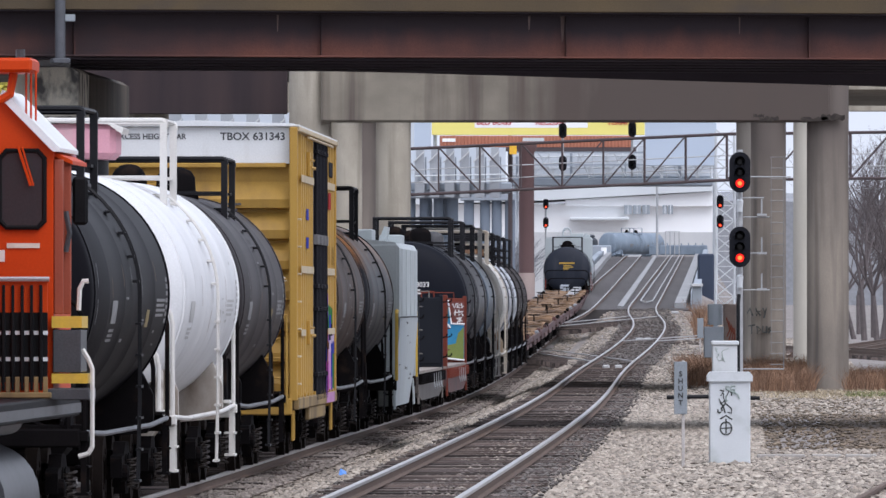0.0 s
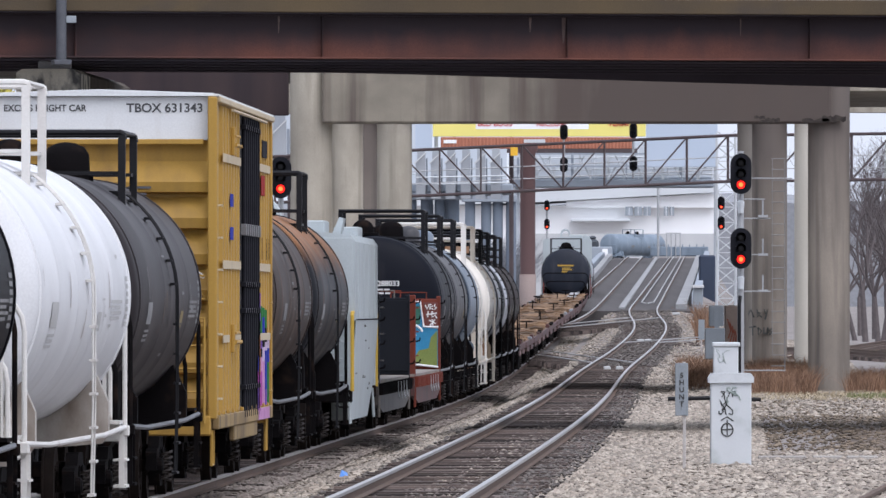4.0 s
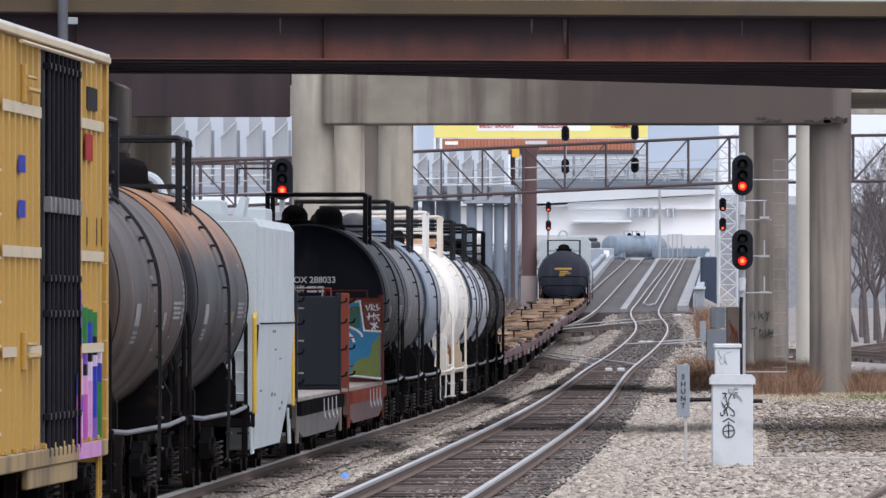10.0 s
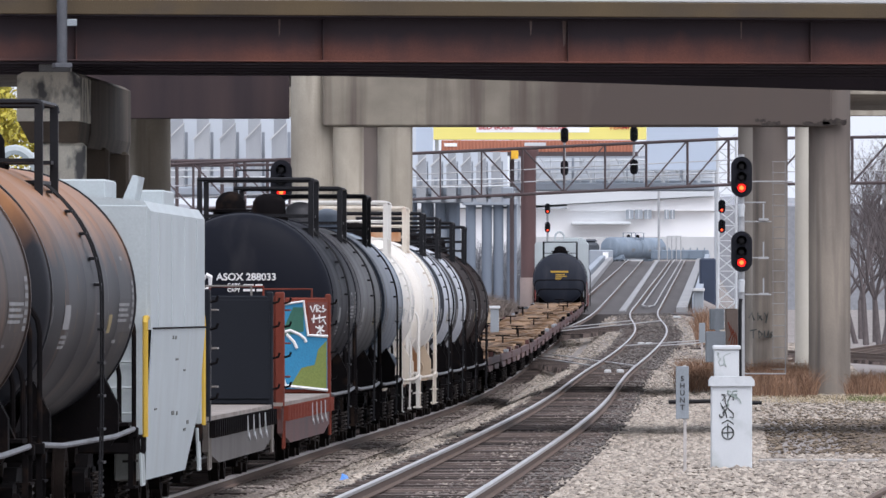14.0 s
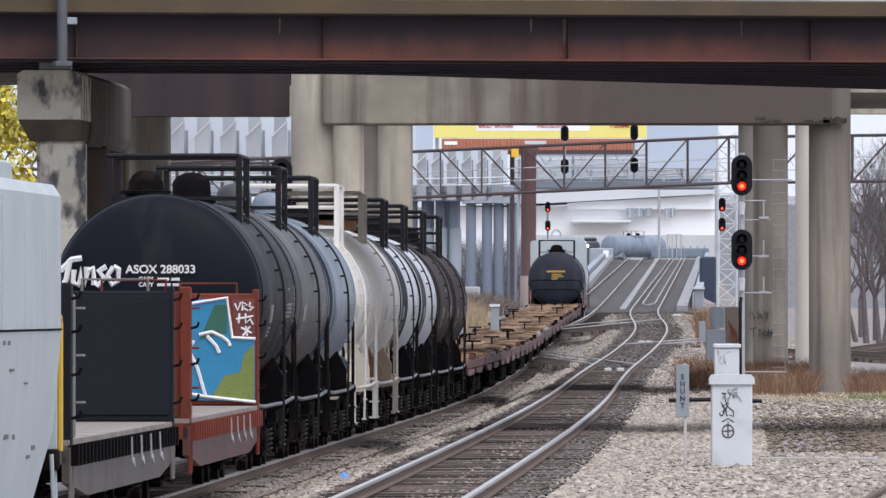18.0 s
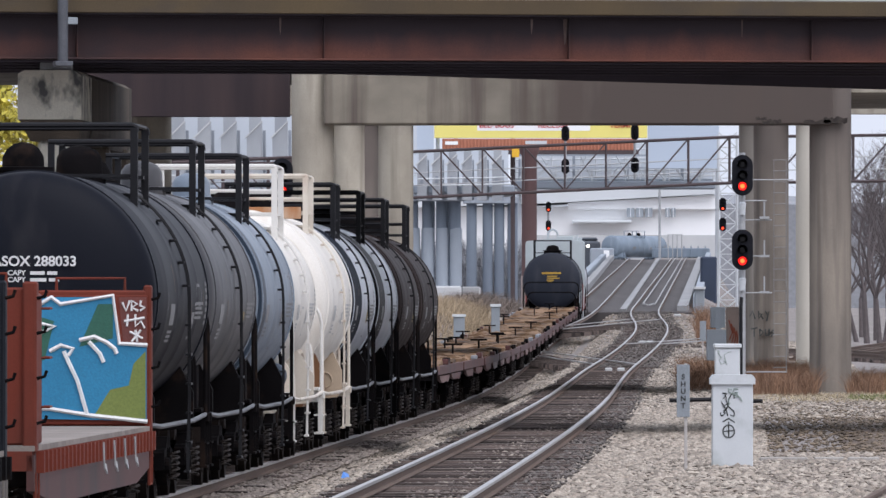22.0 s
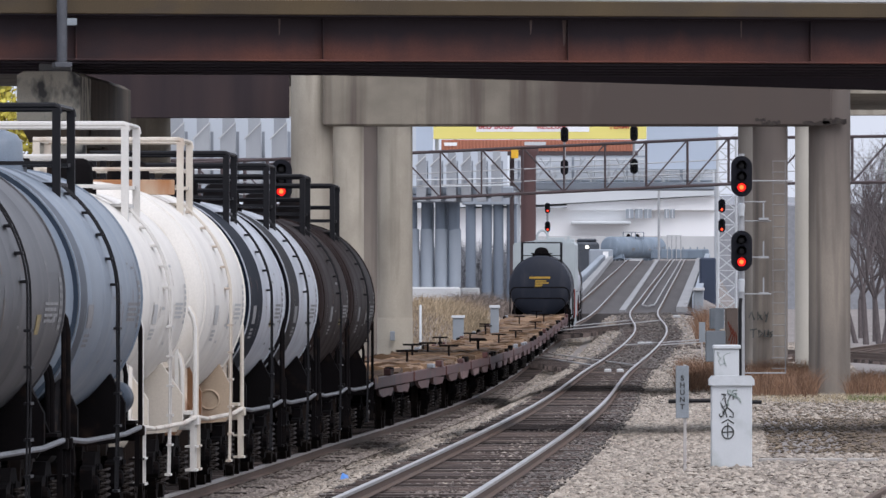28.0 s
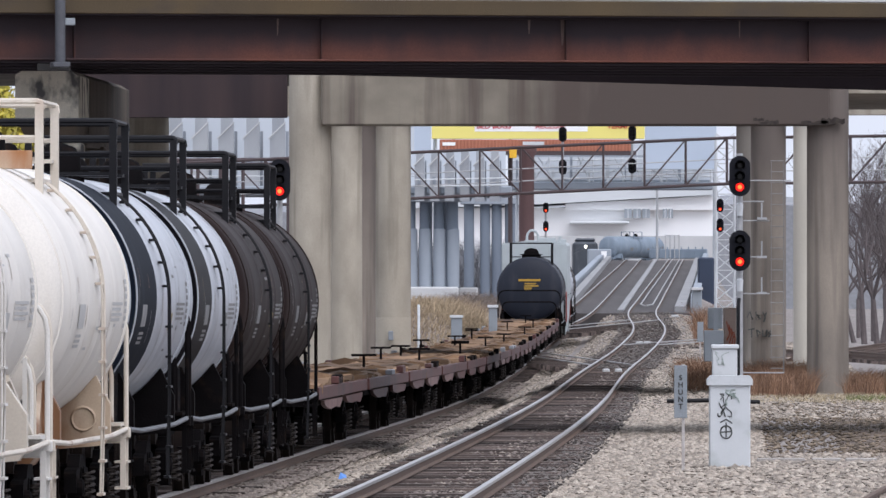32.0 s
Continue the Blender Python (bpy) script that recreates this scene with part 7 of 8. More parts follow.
# Distance haze is painted in as pale blue-grey.
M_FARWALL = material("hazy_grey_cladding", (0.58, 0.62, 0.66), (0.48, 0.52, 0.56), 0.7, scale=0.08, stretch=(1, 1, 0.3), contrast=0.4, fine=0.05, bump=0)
elev = thing("elevated_conveyor", "pale grey-blue elevated gallery behind the truss", "gallery")
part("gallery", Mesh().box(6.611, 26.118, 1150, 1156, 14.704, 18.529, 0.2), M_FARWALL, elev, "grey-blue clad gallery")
part("gallery_floor", Mesh().box(6.611, 26.118, 1149, 1157, 13.939, 14.704, 0.1), M_CONC_BLUE, elev)
for yy in (268, 285, 306, 317):
    part("hand_rail", Mesh().tube([(6.6, 1148.5, height(yy, 1148)), (26.181, 1148.5, height(yy - 5, 1148))], 0.07, 5), M_WHITEBOX, elev, "white hand rail")
for k in range(14):
    x = across(920 + 26 * k, 1148)
    part("rail_post", Mesh().tube([(x, 1148.6, 14.683), (x, 1148.6, 17.955)], 0.06, 5), M_WHITEBOX if k % 2 else M_FARROOF, elev)
rng = random.Random(12)
for k in range(11):
    x, w, z = across(915 + 32 * k, 1147), rng.uniform(0.06, 0.16), rng.uniform(258, 296)
    part("steel_member", Mesh().box(x - w, x + w, 1147.6, 1147.9, 14.672, height(z, 1147)), (M_CONC_BLUE, M_FARROOF, M_WHITEBOX)[k % 3], elev, "thin upright steel member")
    part("brace", Mesh().tube([(x, 1147.4, height(318, 1147)), (across(915 + 32 * k + rng.choice((-26, 26)), 1147), 1147.4, height(rng.uniform(262, 290), 1147))], 0.07, 5), M_FARROOF, elev)
for z in (297, 275):
    part("walkway_beam", Mesh().box(6.588, 26.027, 1146.6, 1147.2, height(z + 3, 1146), height(z, 1146)), M_CONC_BLUE, elev, "blue-grey walkway beam")
# Supports added out of sight, in line with nearer columns.
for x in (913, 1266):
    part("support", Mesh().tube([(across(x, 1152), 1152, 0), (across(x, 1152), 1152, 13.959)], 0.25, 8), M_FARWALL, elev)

M_BILLBLUE = material("pale_blue_hoarding", (0.50, 0.57, 0.66), (0.42, 0.50, 0.60), 0.5, scale=0.2, contrast=0.3, fine=0.05, bump=0)
M_BILLYEL = material("yellow_hoarding", (0.86, 0.77, 0.22), (0.80, 0.71, 0.20), 0.5, scale=0.2, contrast=0.3, fine=0.05, bump=0)
M_BILLRED = material("red_lettering", (0.55, 0.02, 0.03), (0.45, 0.02, 0.03), 0.5, scale=0.5, bump=0)
bill = thing("billboard", "wide yellow and blue billboard with red lettering", "billboard")
DB = 900.0
part("panel", Mesh().box(-0.855, 15.266, DB, DB + 0.3, 15.294, 17.689, 0.03), M_BILLYEL, bill, "yellow panel")
part("panel", Mesh().box(15.309, 20.697, DB, DB + 0.3, 12.985, 17.689, 0.03), M_BILLBLUE, bill, "pale blue panel")
part("panel", Mesh().box(-2.651, -0.898, DB, DB + 0.3, 14.353, 17.689, 0.03), M_BILLBLUE, bill, "pale blue panel")
part("panel", Mesh().box(2.395, 10.947, DB - 0.02, DB - 0.002, 15.85, 17.689), M_FARWHITE, bill, "white text field")
for txt, x in (("BED BUGS", 874), ("RECLUSE", 974), ("TERMITE", 1100)):
    lettering(txt, 0.5, M_BILLRED, bill, Matrix.Translation((across(x, 899.9), DB - 0.06, height(224, 899.9))) @ pose(0, 0, 0, 90), "lettering", 1.15)
# Unseen legs added behind the column rows to carry the panels.
for x in (770, 803, 903, 1266):
    part("support", Mesh().tube([(across(x, 901), 901, 1.0), (across(x, 901), 901, 15.308)], 0.15, 8), M_FARROOF, bill)
M_CONT = material("rust_orange_container_paint", (0.44, 0.17, 0.10), (0.37, 0.14, 0.085), 0.6, scale=0.5, contrast=0.4, fine=0.1, bump=0)
cont = thing("freight_container", "rust-orange corrugated container high on the far structure", "container")
DC = 880.0
part("frame", Mesh().box(-0.251, 14.049, DC, DC + 2.4, 14.089, 14.967, 0.04), M_CONT, cont)
for k in range(56):
    x = across(781 + 6.05 * k, 880)
    part("corrugation", shared("corr", lambda: Mesh().prism([(-0.07, 0), (-0.04, -0.05), (0.04, -0.05), (0.07, 0)], 2, 14.131, 14.905).data("corrugation")), M_CONT, cont, at=pose(x, DC, 0))
part("mark", Mesh().box(-0.042, 0.92, DC - 0.07, DC - 0.055, 14.507, 14.758), M_FARWHITE, cont, "unreadable white mark")
part("mark", Mesh().box(5.895, 7.484, DC - 0.07, DC - 0.055, 14.549, 14.8), M_FARROOF, cont, "unreadable grey mark")
part("trestle", Mesh().box(-0.796, 14.29, DC - 0.1, DC + 2.6, 13.822, 14.103), M_TRUSS, cont, "brown support beam")
# Legs added where the nearer columns cover them.
for x in (781, 803, 903):
    part("trestle_leg", Mesh().tube([(across(x, 883), 883, 1.0), (across(x, 883), 883, 13.835)], 0.18, 6), M_TRUSS, cont)

far_via = thing("far_viaduct", "hazy blue-grey concrete viaduct on rows of round columns", "viaduct", kind="structure")
# Column concrete with haze blue worked into the base colour.
M_COLBLUE = material("haze_blue_column_concrete", (0.21, 0.25, 0.30), (0.15, 0.18, 0.225), 0.9, scale=0.4, stretch=(1, 1, 0.3), contrast=0.5, fine=0.15, bump=0.1)
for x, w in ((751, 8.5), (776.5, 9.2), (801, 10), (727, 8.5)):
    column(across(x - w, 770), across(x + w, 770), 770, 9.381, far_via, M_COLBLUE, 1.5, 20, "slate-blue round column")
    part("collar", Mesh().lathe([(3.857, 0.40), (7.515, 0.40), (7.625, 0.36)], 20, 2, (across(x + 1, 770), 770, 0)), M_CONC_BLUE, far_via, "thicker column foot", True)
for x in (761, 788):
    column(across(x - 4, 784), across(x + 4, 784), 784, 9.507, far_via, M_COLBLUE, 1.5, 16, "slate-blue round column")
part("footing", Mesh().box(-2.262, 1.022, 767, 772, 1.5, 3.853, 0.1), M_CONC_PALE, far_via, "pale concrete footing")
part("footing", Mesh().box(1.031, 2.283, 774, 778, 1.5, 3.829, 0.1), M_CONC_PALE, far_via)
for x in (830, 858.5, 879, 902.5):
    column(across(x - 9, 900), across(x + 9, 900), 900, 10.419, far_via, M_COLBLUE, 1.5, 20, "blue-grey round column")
part("cap_beam", Mesh().box(-3.805, 1.244, 769, 771.2, 9.344, 9.783, 0.05), M_CONC_BLUE, far_via)
part("cap_beam", Mesh().box(1.326, 5.516, 899, 901.2, 10.334, 10.847, 0.05), M_CONC_BLUE, far_via)
part("deck", Mesh().box(-19.663, 4.492, 772, 790, 9.831, 10.42, 0.1), M_CONC_BLUE, far_via, "hazy deck slab")
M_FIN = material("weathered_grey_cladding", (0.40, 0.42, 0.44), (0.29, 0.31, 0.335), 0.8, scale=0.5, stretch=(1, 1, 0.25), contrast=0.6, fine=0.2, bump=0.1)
M_GAP = material("dull_slate_shade_and_window", (0.30, 0.33, 0.37), (0.22, 0.245, 0.28), 0.8, scale=0.6, stretch=(1, 1, 0.3), contrast=0.5, fine=0.15, bump=0.1)
# Backing added behind the fins; its pale blue-grey stands in for hazy sky.
part("side_wall", Mesh().box(-21.643, across(733, 780), 780, 781, 10.471, 15.289), M_FARWALL, far_via, "pale backing in place of hazy sky")
part("side_wall", Mesh().box(across(733, 790), across(895, 790), 790, 791, 9.8, height(268, 790)), M_FARWALL, far_via, "lower pale backing in place of hazy sky")


def facade_bay(x0, wide, top, slant, low, d):
    """One bay of the far hall: a tall rear panel, a buttress fin with a pale slanting edge, and a small dark window."""
    a, b = across(x0, d), across(x0 + wide, d)
    fin = Mesh().prism([(a, height(low, d)), (b, height(low, d)), (b, height(slant, d)), (a, height(slant + wide, d))], 1, d, d + 1.5)
    f = part("fin", fin, M_FIN, far_via, "slanting buttress fin")
    part("fin_edge", Mesh().tube([(a - 0.1, d - 0.3, height(slant + wide + 3, d)), (b, d - 0.3, height(slant + 1, d))], 0.055, 5), M_CONC_PALE, f, "pale slanting edge")
    c = across(x0 + wide * 0.15, d + 3)
    part("rear_panel", Mesh().box(c, c + (b - a) * 0.8, d + 3, d + 3.6, height(low, d), height(top, d)), M_FIN, far_via, "grey rear panel")
    # Darker strip added as the shade next to the fin.
    part("recess", Mesh().box(b + 0.03, b + (b - a) * 0.22, d + 1.0, d + 1.4, height(low, d), height(slant + wide * 0.6, d)), M_GAP, far_via, "dark strip painted as shade beside the fin")
    part("window", Mesh().box(a + (b - a) * 0.3, a + (b - a) * 0.62, d - 0.06, d - 0.01, height(low - (low - slant) * 0.36, d), height(low - (low - slant) * 0.52, d)), M_GAP, f, "small dark window")


for k in range(6):
    facade_bay(250 + 45.5 * k, 27, 196, 216, 345, 772.5)
for k in range(6):
    facade_bay(734 + 26.5 * k, 17, 266, 274, 356, 767.3)
for lv in (300, 312):
    part("hand_rail", Mesh().tube([(across(240, 770), 770.5, height(lv, 770)), (across(735, 770), 770.5, height(lv, 770))], 0.05, 5), M_WHITEBOX, far_via, "thin white hand rail")
for lv in (318, 330):
    part("hand_rail", Mesh().tube([(across(735, 766), 766.9, height(lv, 766)), (across(900, 766), 766.9, height(lv - 3, 766))], 0.05, 5), M_WHITEBOX, far_via, "thin white hand rail")
part("pipe_rack", Mesh().tube([(-17.838, 760, 11.927), (-9.533, 760, 11.999)], 0.12, 6).tube([(-17.838, 760, 11.638), (-9.533, 760, 11.71)], 0.1, 6), M_TRUSS, far_via, "brown pipe run")
for k in range(6):
    x = across(310 + 40 * k, 760)
    part("pipe_post", Mesh().tube([(x, 760, 7.016), (x, 760, 11.999)], 0.12, 6), M_TRUSS, far_via)

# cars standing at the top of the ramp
# Pale blue of the distance haze is put into this paint.
P_HAZE = paint("haze_blue_tank_paint", (0.22, 0.275, 0.335), (0.27, 0.32, 0.37), 0.6, spec=0.2)
for x, d, yaw in ((1118, 1640, -28),):
    c, s_ = tank_car(0, 14, 1.48, P_HAZE, P_HAZE, P_HAZE, P_HAZE, label="haze-blue tank car standing at the top of the ramp", seed=int(x))
    TRAIN.pop()
    c.matrix_basis = pose(across(x, d), d, 8.3, 0, 0, yaw)
low_car = thing("low_wagon", "dark low wagons at the top of the ramp", "wagon")
part("body", Mesh().box(22.433, 28.684, 1290, 1293, 7.858, 8.899, 0.1), P_HAZE, low_car, "dark blue low side")
for k in range(8):
    part("side_post", Mesh().box(across(1155 + 12.5 * k, 1289.9), across(1157 + 12.5 * k, 1289.9), 1289.8, 1290, 7.858, 9.145), P_HAZE, low_car)
shed = thing("signal_bungalow", "blue-grey equipment hut near the top of the ramp", "hut")
part("wall", Mesh().box(15.204, 17.698, 1250, 1253, 4, 8.7, 0.1), M_CONC_BLUE, shed)
part("door", Mesh().box(16.616, 17.21, 1249.9, 1250, 6.978, 8.463), M_FARWHITE, shed, "white door")
far_loco = thing("locomotive", "distant dark locomotive with a lit headlamp", "locomotive")
part("body", Mesh().box(15.299, 18.226, 1400, 1412, 6, 10.312, 0.3), P_LOCO_FAR, far_loco, "dark blue-grey body")
part("roof", Mesh().box(15.565, 17.96, 1400.5, 1411, 10.312, 10.712, 0.2), P_LOCO_FAR, far_loco)
part("headlamp", Mesh().lathe([(-0.1, 0.12), (0.0, 0.17)], 12, 1, (16.762, 1399.9, 9.714)), M_HEADLAMP, far_loco, "lit headlamp")
for x, y0, y1, d in ((1163, 330, 450, 1240), (1264, 300, 445, 1200)):
    p = thing("light_pole", "slim pale pole beside the ramp", "pole", group="poles by the ramp")
    part("shaft", Mesh().tube([(across(x, d), d, main_z(min(d, 1400)) - 5), (across(x, d), d, height(y0, d))], 0.13, 8), M_GALV, p)
    part("crossarm", Mesh().box(across(x - 6, d), across(x + 6, d), d - 0.1, d + 0.1, height(y0 + 6, d), height(y0 + 3, d)), M_GALV, p)
fence = thing("far_railing", "thin railing at the top of the ramp", "railing")
for k in range(4):
    part("post", Mesh().tube([(across(1178 + 8 * k, 1260), 1260, 7.0), (across(1178 + 8 * k, 1260), 1260, 10.247)], 0.06, 5), M_GALV, fence)
part("rail", Mesh().tube([(23.587, 1260, 10.187), (25.024, 1260, 10.187)], 0.05, 5), M_GALV, fence)
hut = thing("relay_hut", "blue-grey relay hut at the foot of the ramp", "hut")
part("wall", Mesh().box(13.41, 13.927, 640, 641.2, 0.6, 3.44, 0.04), M_GREYSIGN, hut)
part("roof", Mesh().box(13.349, 13.988, 639.8, 641.4, 3.44, 3.592, 0.02), M_CONC_PALE, hut)
dark_van = solid("dark_container", Mesh().box(17.181, 18.245, 800, 803, 1.0, 5.887, 0.1), material("navy_container_paint", (0.025, 0.04, 0.075), (0.02, 0.03, 0.055), 0.6, scale=0.5), "dark navy container beside the ramp", "container")

# ---- vegetation and loose things ----
M_BARK = material("grey_brown_bark", (0.125, 0.105, 0.104), (0.08, 0.068, 0.068), 0.9, scale=3)
M_DRY = material("dry_tan_grass", (0.40, 0.31, 0.195), (0.27, 0.205, 0.135), 0.9, scale=2, by_island=0.4)
M_RUSSET = material("russet_weeds", (0.25, 0.140, 0.080), (0.15, 0.088, 0.056), 0.9, scale=2, by_island=0.45)
M_BRUSH = material("grey_brown_brush", (0.20, 0.16, 0.135), (0.13, 0.105, 0.09), 0.9, scale=2, by_island=0.4)
# Brush colour carries the blue-grey of the hazy distance.
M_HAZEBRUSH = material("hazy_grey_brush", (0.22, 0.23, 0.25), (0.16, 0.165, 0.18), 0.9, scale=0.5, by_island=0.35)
M_PALE = material("bleached_straw_grass", (0.46, 0.38, 0.25), (0.33, 0.27, 0.18), 0.9, scale=2, by_island=0.35)
M_GREEN = material("grass_green", (0.11, 0.16, 0.045), (0.16, 0.17, 0.06), 0.9, scale=2, by_island=0.4)
M_LEAF = material("yellow_autumn_leaf", (0.60, 0.48, 0.06), (0.36, 0.36, 0.08), 0.8, scale=2, by_island=0.45)


def tufts(name, count, place, tall, mat, label, seed, lean=0.5, width=0.012):
    """Loose grass: each blade a bent sliver."""
    rng = random.Random(seed)
    v, f = [], []
    for _ in range(count):
        x, d = place(rng)
        z = ground_z(x, d) - 0.02
        h = tall * rng.uniform(0.45, 1.15)
        lx, ly = rng.gauss(0, lean) * h, rng.gauss(0, lean) * h
        w = width * rng.uniform(0.7, 1.5)
        a = rng.random() * 6.28
        cx, cy = w * math.cos(a), w * math.sin(a)
        n = len(v)
        v += [(x - cx, d - cy, z), (x + cx, d + cy, z), (x + lx * 0.35 + cx * 0.7, d + ly * 0.35 + cy * 0.7, z + h * 0.6), (x + lx * 0.35 - cx * 0.7, d + ly * 0.35 - cy * 0.7, z + h * 0.6), (x + lx, d + ly, z + h)]
        f += [(n, n + 1, n + 2, n + 3), (n + 3, n + 2, n + 4)]
    me = bpy.data.meshes.new(name)
    me.from_pydata(v, [], f)
    return solid(name, me, mat, label, "grass", "stuff")


def spread(d0, d1, x0, x1):
    return lambda r: (lambda d: (r.uniform(across(x0, d), across(x1, d)), d))(r.uniform(d0, d1))


tufts("dry_grass", 2800, spread(292, 318, 1325, 1600), 0.12, M_PALE, "pale dry grass at the foot of the columns", 1, 0.9)
tufts("green_grass", 900, spread(298, 311, 1498, 1600), 0.12, M_GREEN, "patch of green grass beside the column", 2, 0.8)
tufts("russet_weeds", 6500, spread(312, 362, 1322, 1442), 0.78, M_RUSSET, "tall russet weeds between the columns", 3, 0.45, 0.007)
tufts("russet_weeds", 2600, spread(318, 345, 1495, 1600), 0.6, M_RUSSET, "russet weeds beyond the column", 4, 0.5, 0.008)
tufts("russet_weeds", 1800, spread(335, 420, 1195, 1262), 0.7, M_RUSSET, "russet weeds by the trackside cases", 5, 0.5, 0.009)
tufts("russet_weeds", 900, spread(520, 600, 1230, 1262), 1.3, M_RUSSET, "russet weeds by the ramp", 6, 0.45, 0.015)
tufts("dry_grass", 4200, spread(560, 660, 730, 862), 0.9, M_DRY, "tan dry grass on the bank beyond the train", 7, 0.5, 0.014)
tufts("russet_weeds", 3600, spread(680, 760, 806, 918), 1.2, M_BRUSH, "grey-brown brush below the far viaduct", 8, 0.7, 0.02)
tufts("dry_grass", 5200, spread(430, 560, 690, 845), 0.45, M_DRY, "tan dry grass on the mound beyond the flat cars", 15, 0.7, 0.012)
tufts("russet_weeds", 2400, spread(430, 560, 690, 845), 0.35, M_BRUSH, "grey-brown weeds on the mound beyond the flat cars", 16, 0.8, 0.012)
tufts("dry_grass", 2500, spread(300, 350, -30, 80), 1.6, M_DRY, "dry grass on the bank behind the pier", 9, 0.4, 0.03)


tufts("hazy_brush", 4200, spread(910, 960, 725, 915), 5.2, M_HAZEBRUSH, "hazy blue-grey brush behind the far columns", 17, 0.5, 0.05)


def bare_tree(x, d, tall, seed, leaf=None, count=0, label="bare grey-brown tree with many fine twigs", low=0.25):
    rng = random.Random(seed)
    z0 = ground_z(x, d) - 0.1
    t = thing("tree", label, "tree", pose(x, d, z0), group="trackside trees")
    limbs, twigs, tips = Mesh(), Mesh(), []

    def grow(p, way, length, r, depth, mesh):
        pts = [p]
        for _ in range(3):
            way = (way + Vector((rng.gauss(0, 0.13), rng.gauss(0, 0.13), rng.gauss(0.03, 0.07)))).normalized()
            pts.append(pts[-1] + way * length / 3)
        mesh.tube(pts, r, 5 if depth < 2 else 3, r * 0.55)
        if depth >= 4:
            tips.extend(pts[1:])
            return
        for k in range(rng.choice((3, 4))):
            q = pts[rng.choice((1, 2, 3, 3))]
            side = Vector((rng.gauss(0, 0.6), rng.gauss(0, 0.6), rng.uniform(0.1, 0.7)))
            grow(q, (way * 0.7 + side).normalized(), length * rng.uniform(0.5, 0.72), r * 0.5, depth + 1, limbs if depth < 1 else twigs)

    trunk = Mesh()
    top = Vector((rng.gauss(0, 0.3), rng.gauss(0, 0.3), tall * low))
    trunk.tube([(0, 0, 0), top * 0.5, top], tall * 0.015, 8, tall * 0.011)
    part("trunk", trunk, M_BARK, t, "grey-brown trunk")
    for k in range(4):
        grow(top, Vector((rng.gauss(0, 0.45), rng.gauss(0, 0.45), 1)).normalized(), tall * 0.33, tall * 0.0075, 0, limbs)
    tagged(part("limb_mass", limbs, M_BARK, t), kind="stuff")
    tagged(part("twig_mass", twigs, M_BARK, t, "fine bare twigs"), kind="stuff")
    if leaf:
        v, f = [], []
        for _ in range(count):
            c = rng.choice(tips) + Vector((rng.gauss(0, 0.25), rng.gauss(0, 0.25), rng.gauss(0, 0.25)))
            a, b = Vector((rng.gauss(0, 1), rng.gauss(0, 1), rng.gauss(0, 1))).normalized() * 0.13, Vector((rng.gauss(0, 1), rng.gauss(0, 1), rng.gauss(0, 1))).normalized() * 0.09
            n = len(v)
            v += [c - a, c + b, c + a, c - b]
            f.append((n, n + 1, n + 2, n + 3))
        me = bpy.data.meshes.new("leaves")
        me.from_pydata([tuple(p) for p in v], [], f)
        tagged(part("leaves", me, leaf, t, "thin yellow-green autumn leaves"), kind="stuff")
    return t


for i, (x, d, tall) in enumerate(((1512, 660, 8.6), (1530, 640, 10.0), (1546, 680, 9.2), (1562, 650, 10.5), (1580, 690, 10), (1520, 730, 8.6), (1600, 650, 11), (1553, 600, 8.8), (1570, 720, 9.8))):
    bare_tree(across(x, d), d, tall * 1.15, 40 + i)
bare_tree(across(-38, 380), 380, 10.5, 70, M_LEAF, 9000, "tree with thin yellow-green autumn leaves behind the pier")
bare_tree(across(-70, 400), 400, 11.5, 71, M_LEAF, 8000, "tree with thin yellow-green autumn leaves behind the pier")
for i, (x, d, tall) in enumerate(((20, 430, 8.0), (48, 440, 7.0), (70, 445, 6.5), (5, 450, 7.5))):
    bare_tree(across(x, d), d, tall, 90 + i, None, 0, "bare scrub tree on the bank behind the pier", 0.1)
# Woodland grey already paled by far haze.
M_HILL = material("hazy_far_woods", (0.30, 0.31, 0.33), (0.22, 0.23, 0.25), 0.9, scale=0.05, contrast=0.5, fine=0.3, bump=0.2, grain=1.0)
hill = Mesh()
for k in range(81):
    x = -520 + 13 * k
    z = 28 + 7 * noise.noise((x * 0.01, 3.1, 0)) + 2.5 * noise.noise((x * 0.11, 1.7, 0))
    hill.v += [(x, 3000, -5), (x, 3000, z), (x, 3080, z + 3)]
hill.f = [(3 * i, 3 * i + 3, 3 * i + 4, 3 * i + 1) for i in range(80)] + [(3 * i + 1, 3 * i + 4, 3 * i + 5, 3 * i + 2) for i in range(80)]
solid("backdrop", hill, M_HILL, "hazy grey wooded ridge on the horizon", "hill", "structure")

# small trackside cases on the mound
for x0, x1, y0, name_, label in ((796, 820, 558, "equipment_case", "low pale equipment case on the bank"), (863, 882, 540, "equipment_case", "pale blue-grey equipment case beside the track")):
    d = 480
    g = ground_z(across((x0 + x1) / 2, d), d) - 0.05
    e = thing(name_, label, "equipment case", group="cases on the bank")
    part("body", Mesh().box(across(x0 + 2, d), across(x1 - 2, d), d, d + 0.6, g, height(y0 + 5, d), 0.02), M_GREYSIGN, e)
    part("lid", Mesh().box(across(x0, d), across(x1, d), d - 0.06, d + 0.66, height(y0 + 5, d), height(y0, d), 0.015), M_WHITEBOX, e, "pale lid")
px_ = across(741, 470)
solid("marker_post", Mesh().lathe([(ground_z(px_, 470) - 0.05, 0.05), (2.579, 0.05), (2.624, 0.02)], 12, 2, (px_, 470, 0)), M_WHITEBOX, "white plastic marker post on the bank", "marker post", smooth=True)

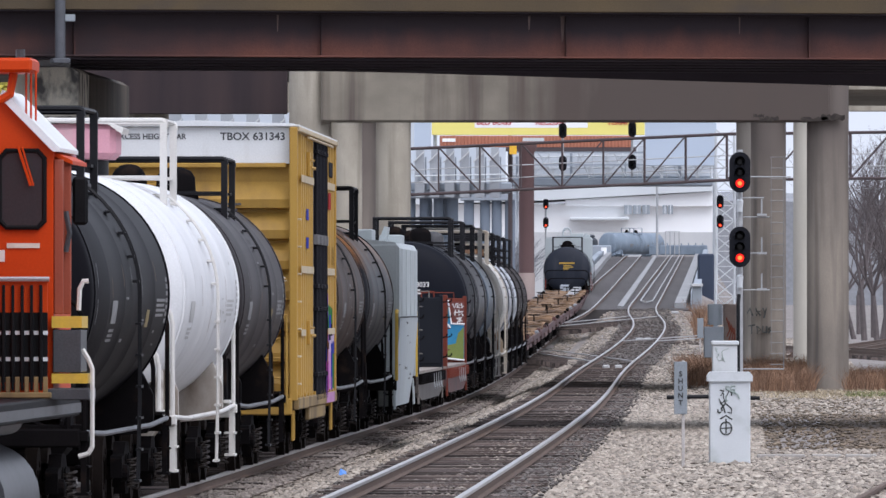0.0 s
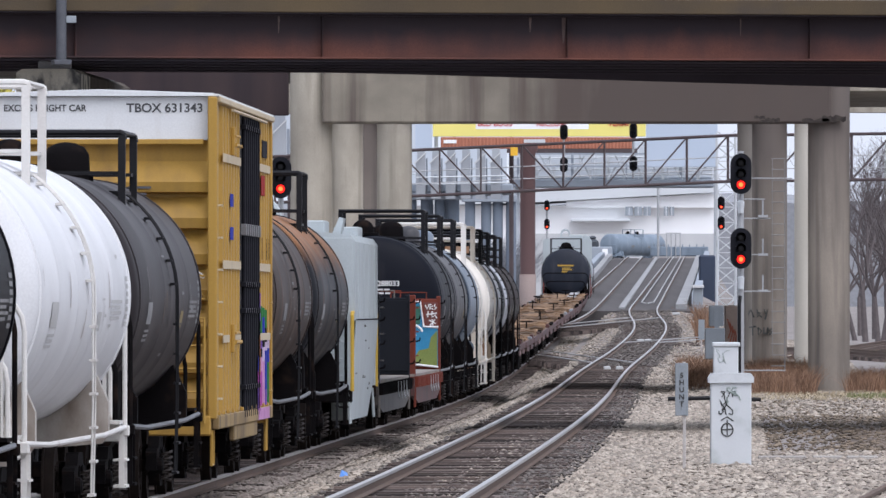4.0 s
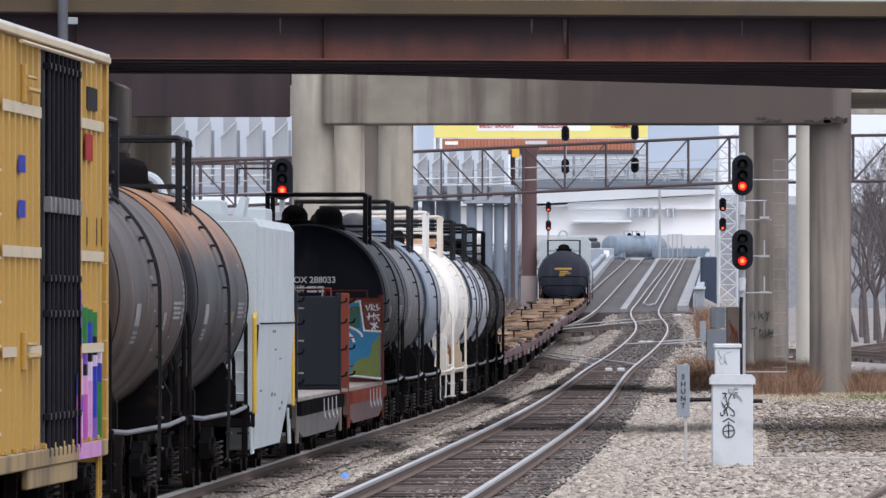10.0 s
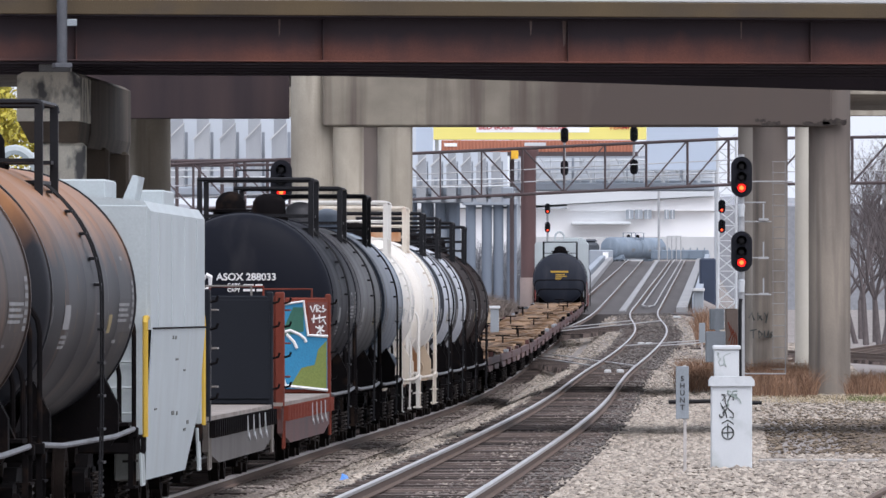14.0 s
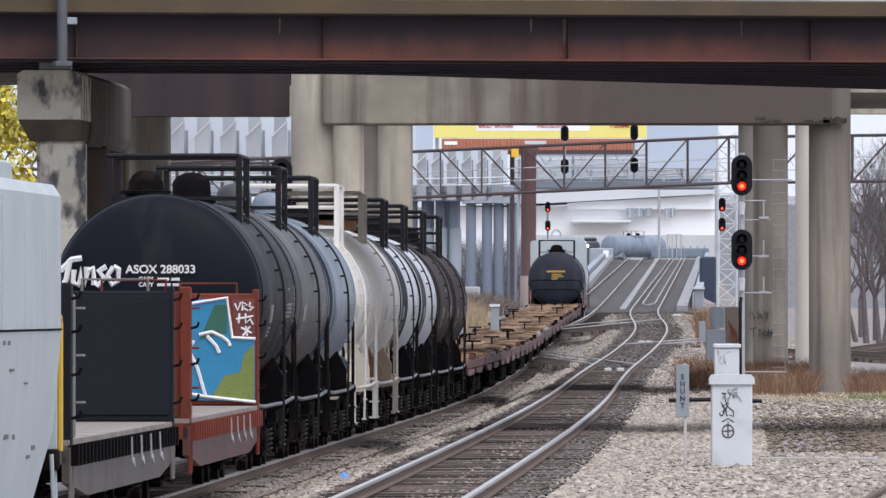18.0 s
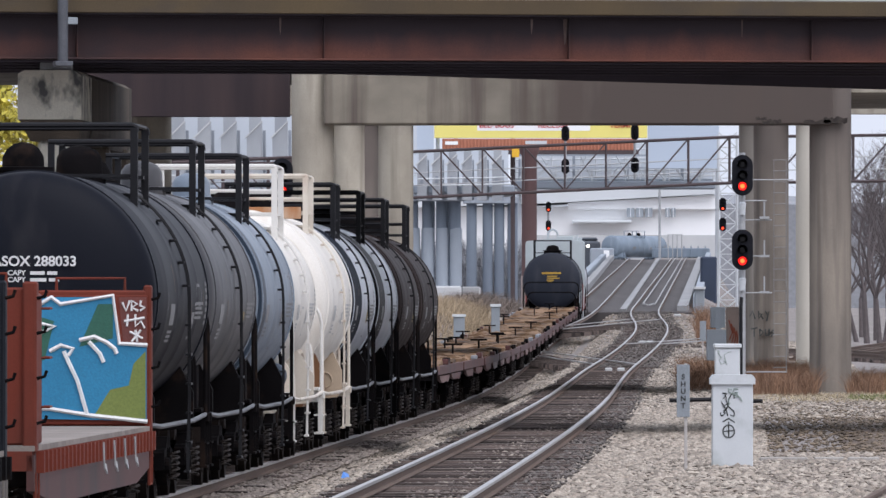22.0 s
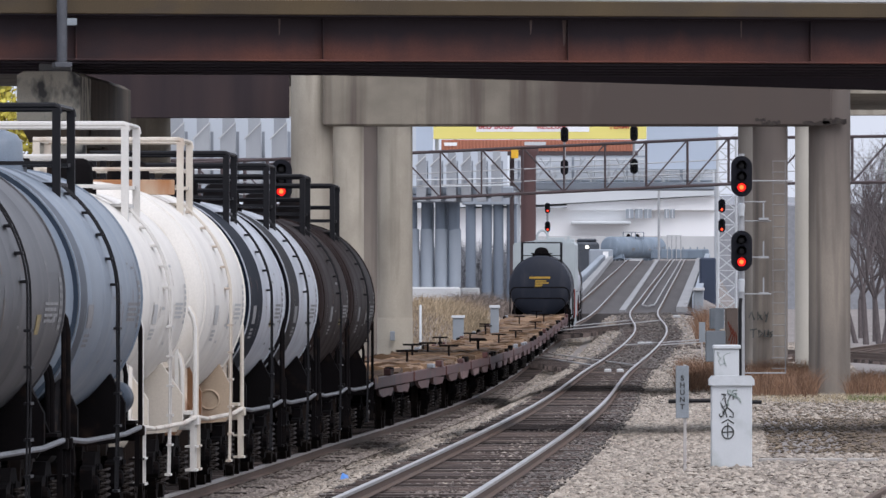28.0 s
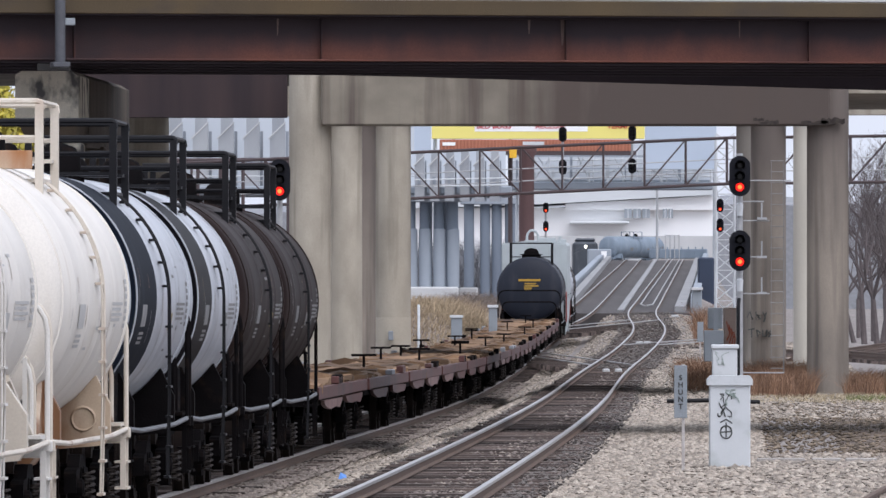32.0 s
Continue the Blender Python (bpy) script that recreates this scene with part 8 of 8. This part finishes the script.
# soil, timbers and litter beside the tracks
soil = Mesh()
for i in range(13):
    d = 186 + 5.5 * i
    for k in range(9):
        x = main_x(d) + 3.9 + (0.5 * math.sin(d * 0.71) + 0.4 * math.sin(d * 1.9) if k == 0 else 0) + 2.2 * k
        soil.v.append((x, d, ground_z(x, d) + (0.012 if k else -0.03)))
soil.f = [(9 * i + j, 9 * i + j + 1, 9 * i + j + 10, 9 * i + j + 9) for i in range(12) for j in range(8)]
solid("soil", soil, M_SOIL, "bare brown soil under the bridge", "soil", "structure")
M_TIMBER = material("bleached_timber", (0.42, 0.40, 0.37), (0.30, 0.28, 0.26), 0.85, scale=2)
for x0, x1 in ((1340, 1425), (1437, 1490), (1497, 1552)):
    solid("timber", Mesh().box(across(x0, 181), across(x1, 181), 181, 181.25, 0.08, 0.19, 0.015), M_TIMBER, "bleached timber lying end to end on the gravel", "timber", group="timbers on the gravel")
solid("ground_pipe", Mesh().tube([(5.419, 288, 0.22), (6.377, 288, 0.24), (7.677, 288, 0.2)], 0.05, 8), M_BLACK, "black pipe lying across the gravel", "pipe")
for x, y, d in ((1073, 655, 412), (1095, 655, 412), (1132, 603, 515), (1146, 602, 515), (1195, 552, 640)):
    solid("switch_plate", Mesh().box(across(x - 6, d), across(x + 6, d), d, d + 1.2, main_z(d) - 0.18, main_z(d) - 0.05, 0.03), M_CONC_PALE, "pale turnout plate between the rails", "plate", group="turnout plates")
M_BLUE = material("blue_plastic", (0.08, 0.25, 0.65), (0.06, 0.2, 0.55), 0.4, scale=10)
lit = Mesh()
lx0, lz0 = -1.446, ground_z(-1.446, 171)
lit.add([(lx0 - 0.06, 171, lz0 + 0.03), (lx0 + 0.07, 171.05, lz0 + 0.02), (lx0 + 0.05, 171.2, lz0 + 0.09), (lx0 - 0.03, 171.15, lz0 + 0.13), (lx0 + 0.0, 171.08, lz0 + 0.07)], [(0, 1, 4), (1, 2, 4), (2, 3, 4), (3, 0, 4), (0, 3, 2, 1)])
solid("litter", lit, M_BLUE, "crumpled scrap of blue plastic on the ballast", "litter")
stones("rubble_bank", 2500, 640, 780, lambda d, r: across(800 + 130 * r, d), 0.22, M_STONE, "pale rubble on the bank below the viaduct", 9)

# paint scribbles and a pale wash on the columns
mark = Mesh()
for line in ([(1322, 562), (1327, 552), (1332, 566)], [(1338, 552), (1338, 566), (1344, 558), (1339, 557), (1346, 566)], [(1350, 552), (1353, 560), (1357, 551), (1352, 570)],
             [(1324, 584), (1336, 582)], [(1330, 583), (1330, 598)], [(1340, 584), (1346, 590), (1340, 597), (1340, 584)], [(1350, 584), (1350, 595), (1356, 595), (1357, 584)], [(1364, 586), (1360, 589), (1364, 592), (1360, 597)]):
    mark.tube([(across(u, 365.5), 365.47 - 0.03 * (1 - abs(u - 1360) / 31) - 0.02, height(v, 365.5)) for u, v in line], 0.028, 4)
part("graffiti", mark, M_SPRAY, bent_b, "black spray-painted scribble")
part("pale_wash", Mesh().lathe([(0.0, 0.545), (2.19, 0.545)], 40, 2, (-1.53, 366, 0)), material("cream_wash", (0.50, 0.46, 0.38), (0.42, 0.38, 0.31), 0.9, scale=1), bent_b, "cream paint wash round the column foot", True)
part("box", Mesh().box(-1.682, -1.526, 365.2, 365.4, 1.48, 1.775, 0.02), M_GREYSIGN, bent_b, "small grey box")


# ---- everything that moves ----
def train_start(t):
    """Distance of the boxcar's near end at t seconds."""
    return 181.0 - (6.671 * t + 0.0516 * t * t / 2 - 0.00231 * t ** 3 / 6)


ROLLING = [w for w in WHEELS if w.parent.parent in [c for c, q, half in TRAIN if q < 245]]


def motions():
    for car, q, half in TRAIN:
        rows = []
        for k in range(17):
            t = 2.0 * k
            d = train_start(t) + q
            a, b = d - half, d + half
            pa, pb = Vector((train_x(a), a, train_z(a))), Vector((train_x(b), b, train_z(b)))
            way = (pb - pa).normalized()
            mid = (pa + pb) / 2
            rows.append((t, Matrix.Translation(mid) @ Euler((math.asin(way.z), 0, -math.atan2(way.x, way.y))).to_matrix().to_4x4()))
        walk(car, rows)
    # wheelsets roll at the train's speed, tread radius 0.46 m
    for wheelset in ROLLING:
        rest = wheelset.matrix_basis.translation.copy()
        walk(wheelset, [(0.1 * k, Matrix.Translation(rest) @ Matrix.Rotation((train_start(0) - train_start(0.1 * k)) / 0.46, 4, "X")) for k in range(321)])


motions()
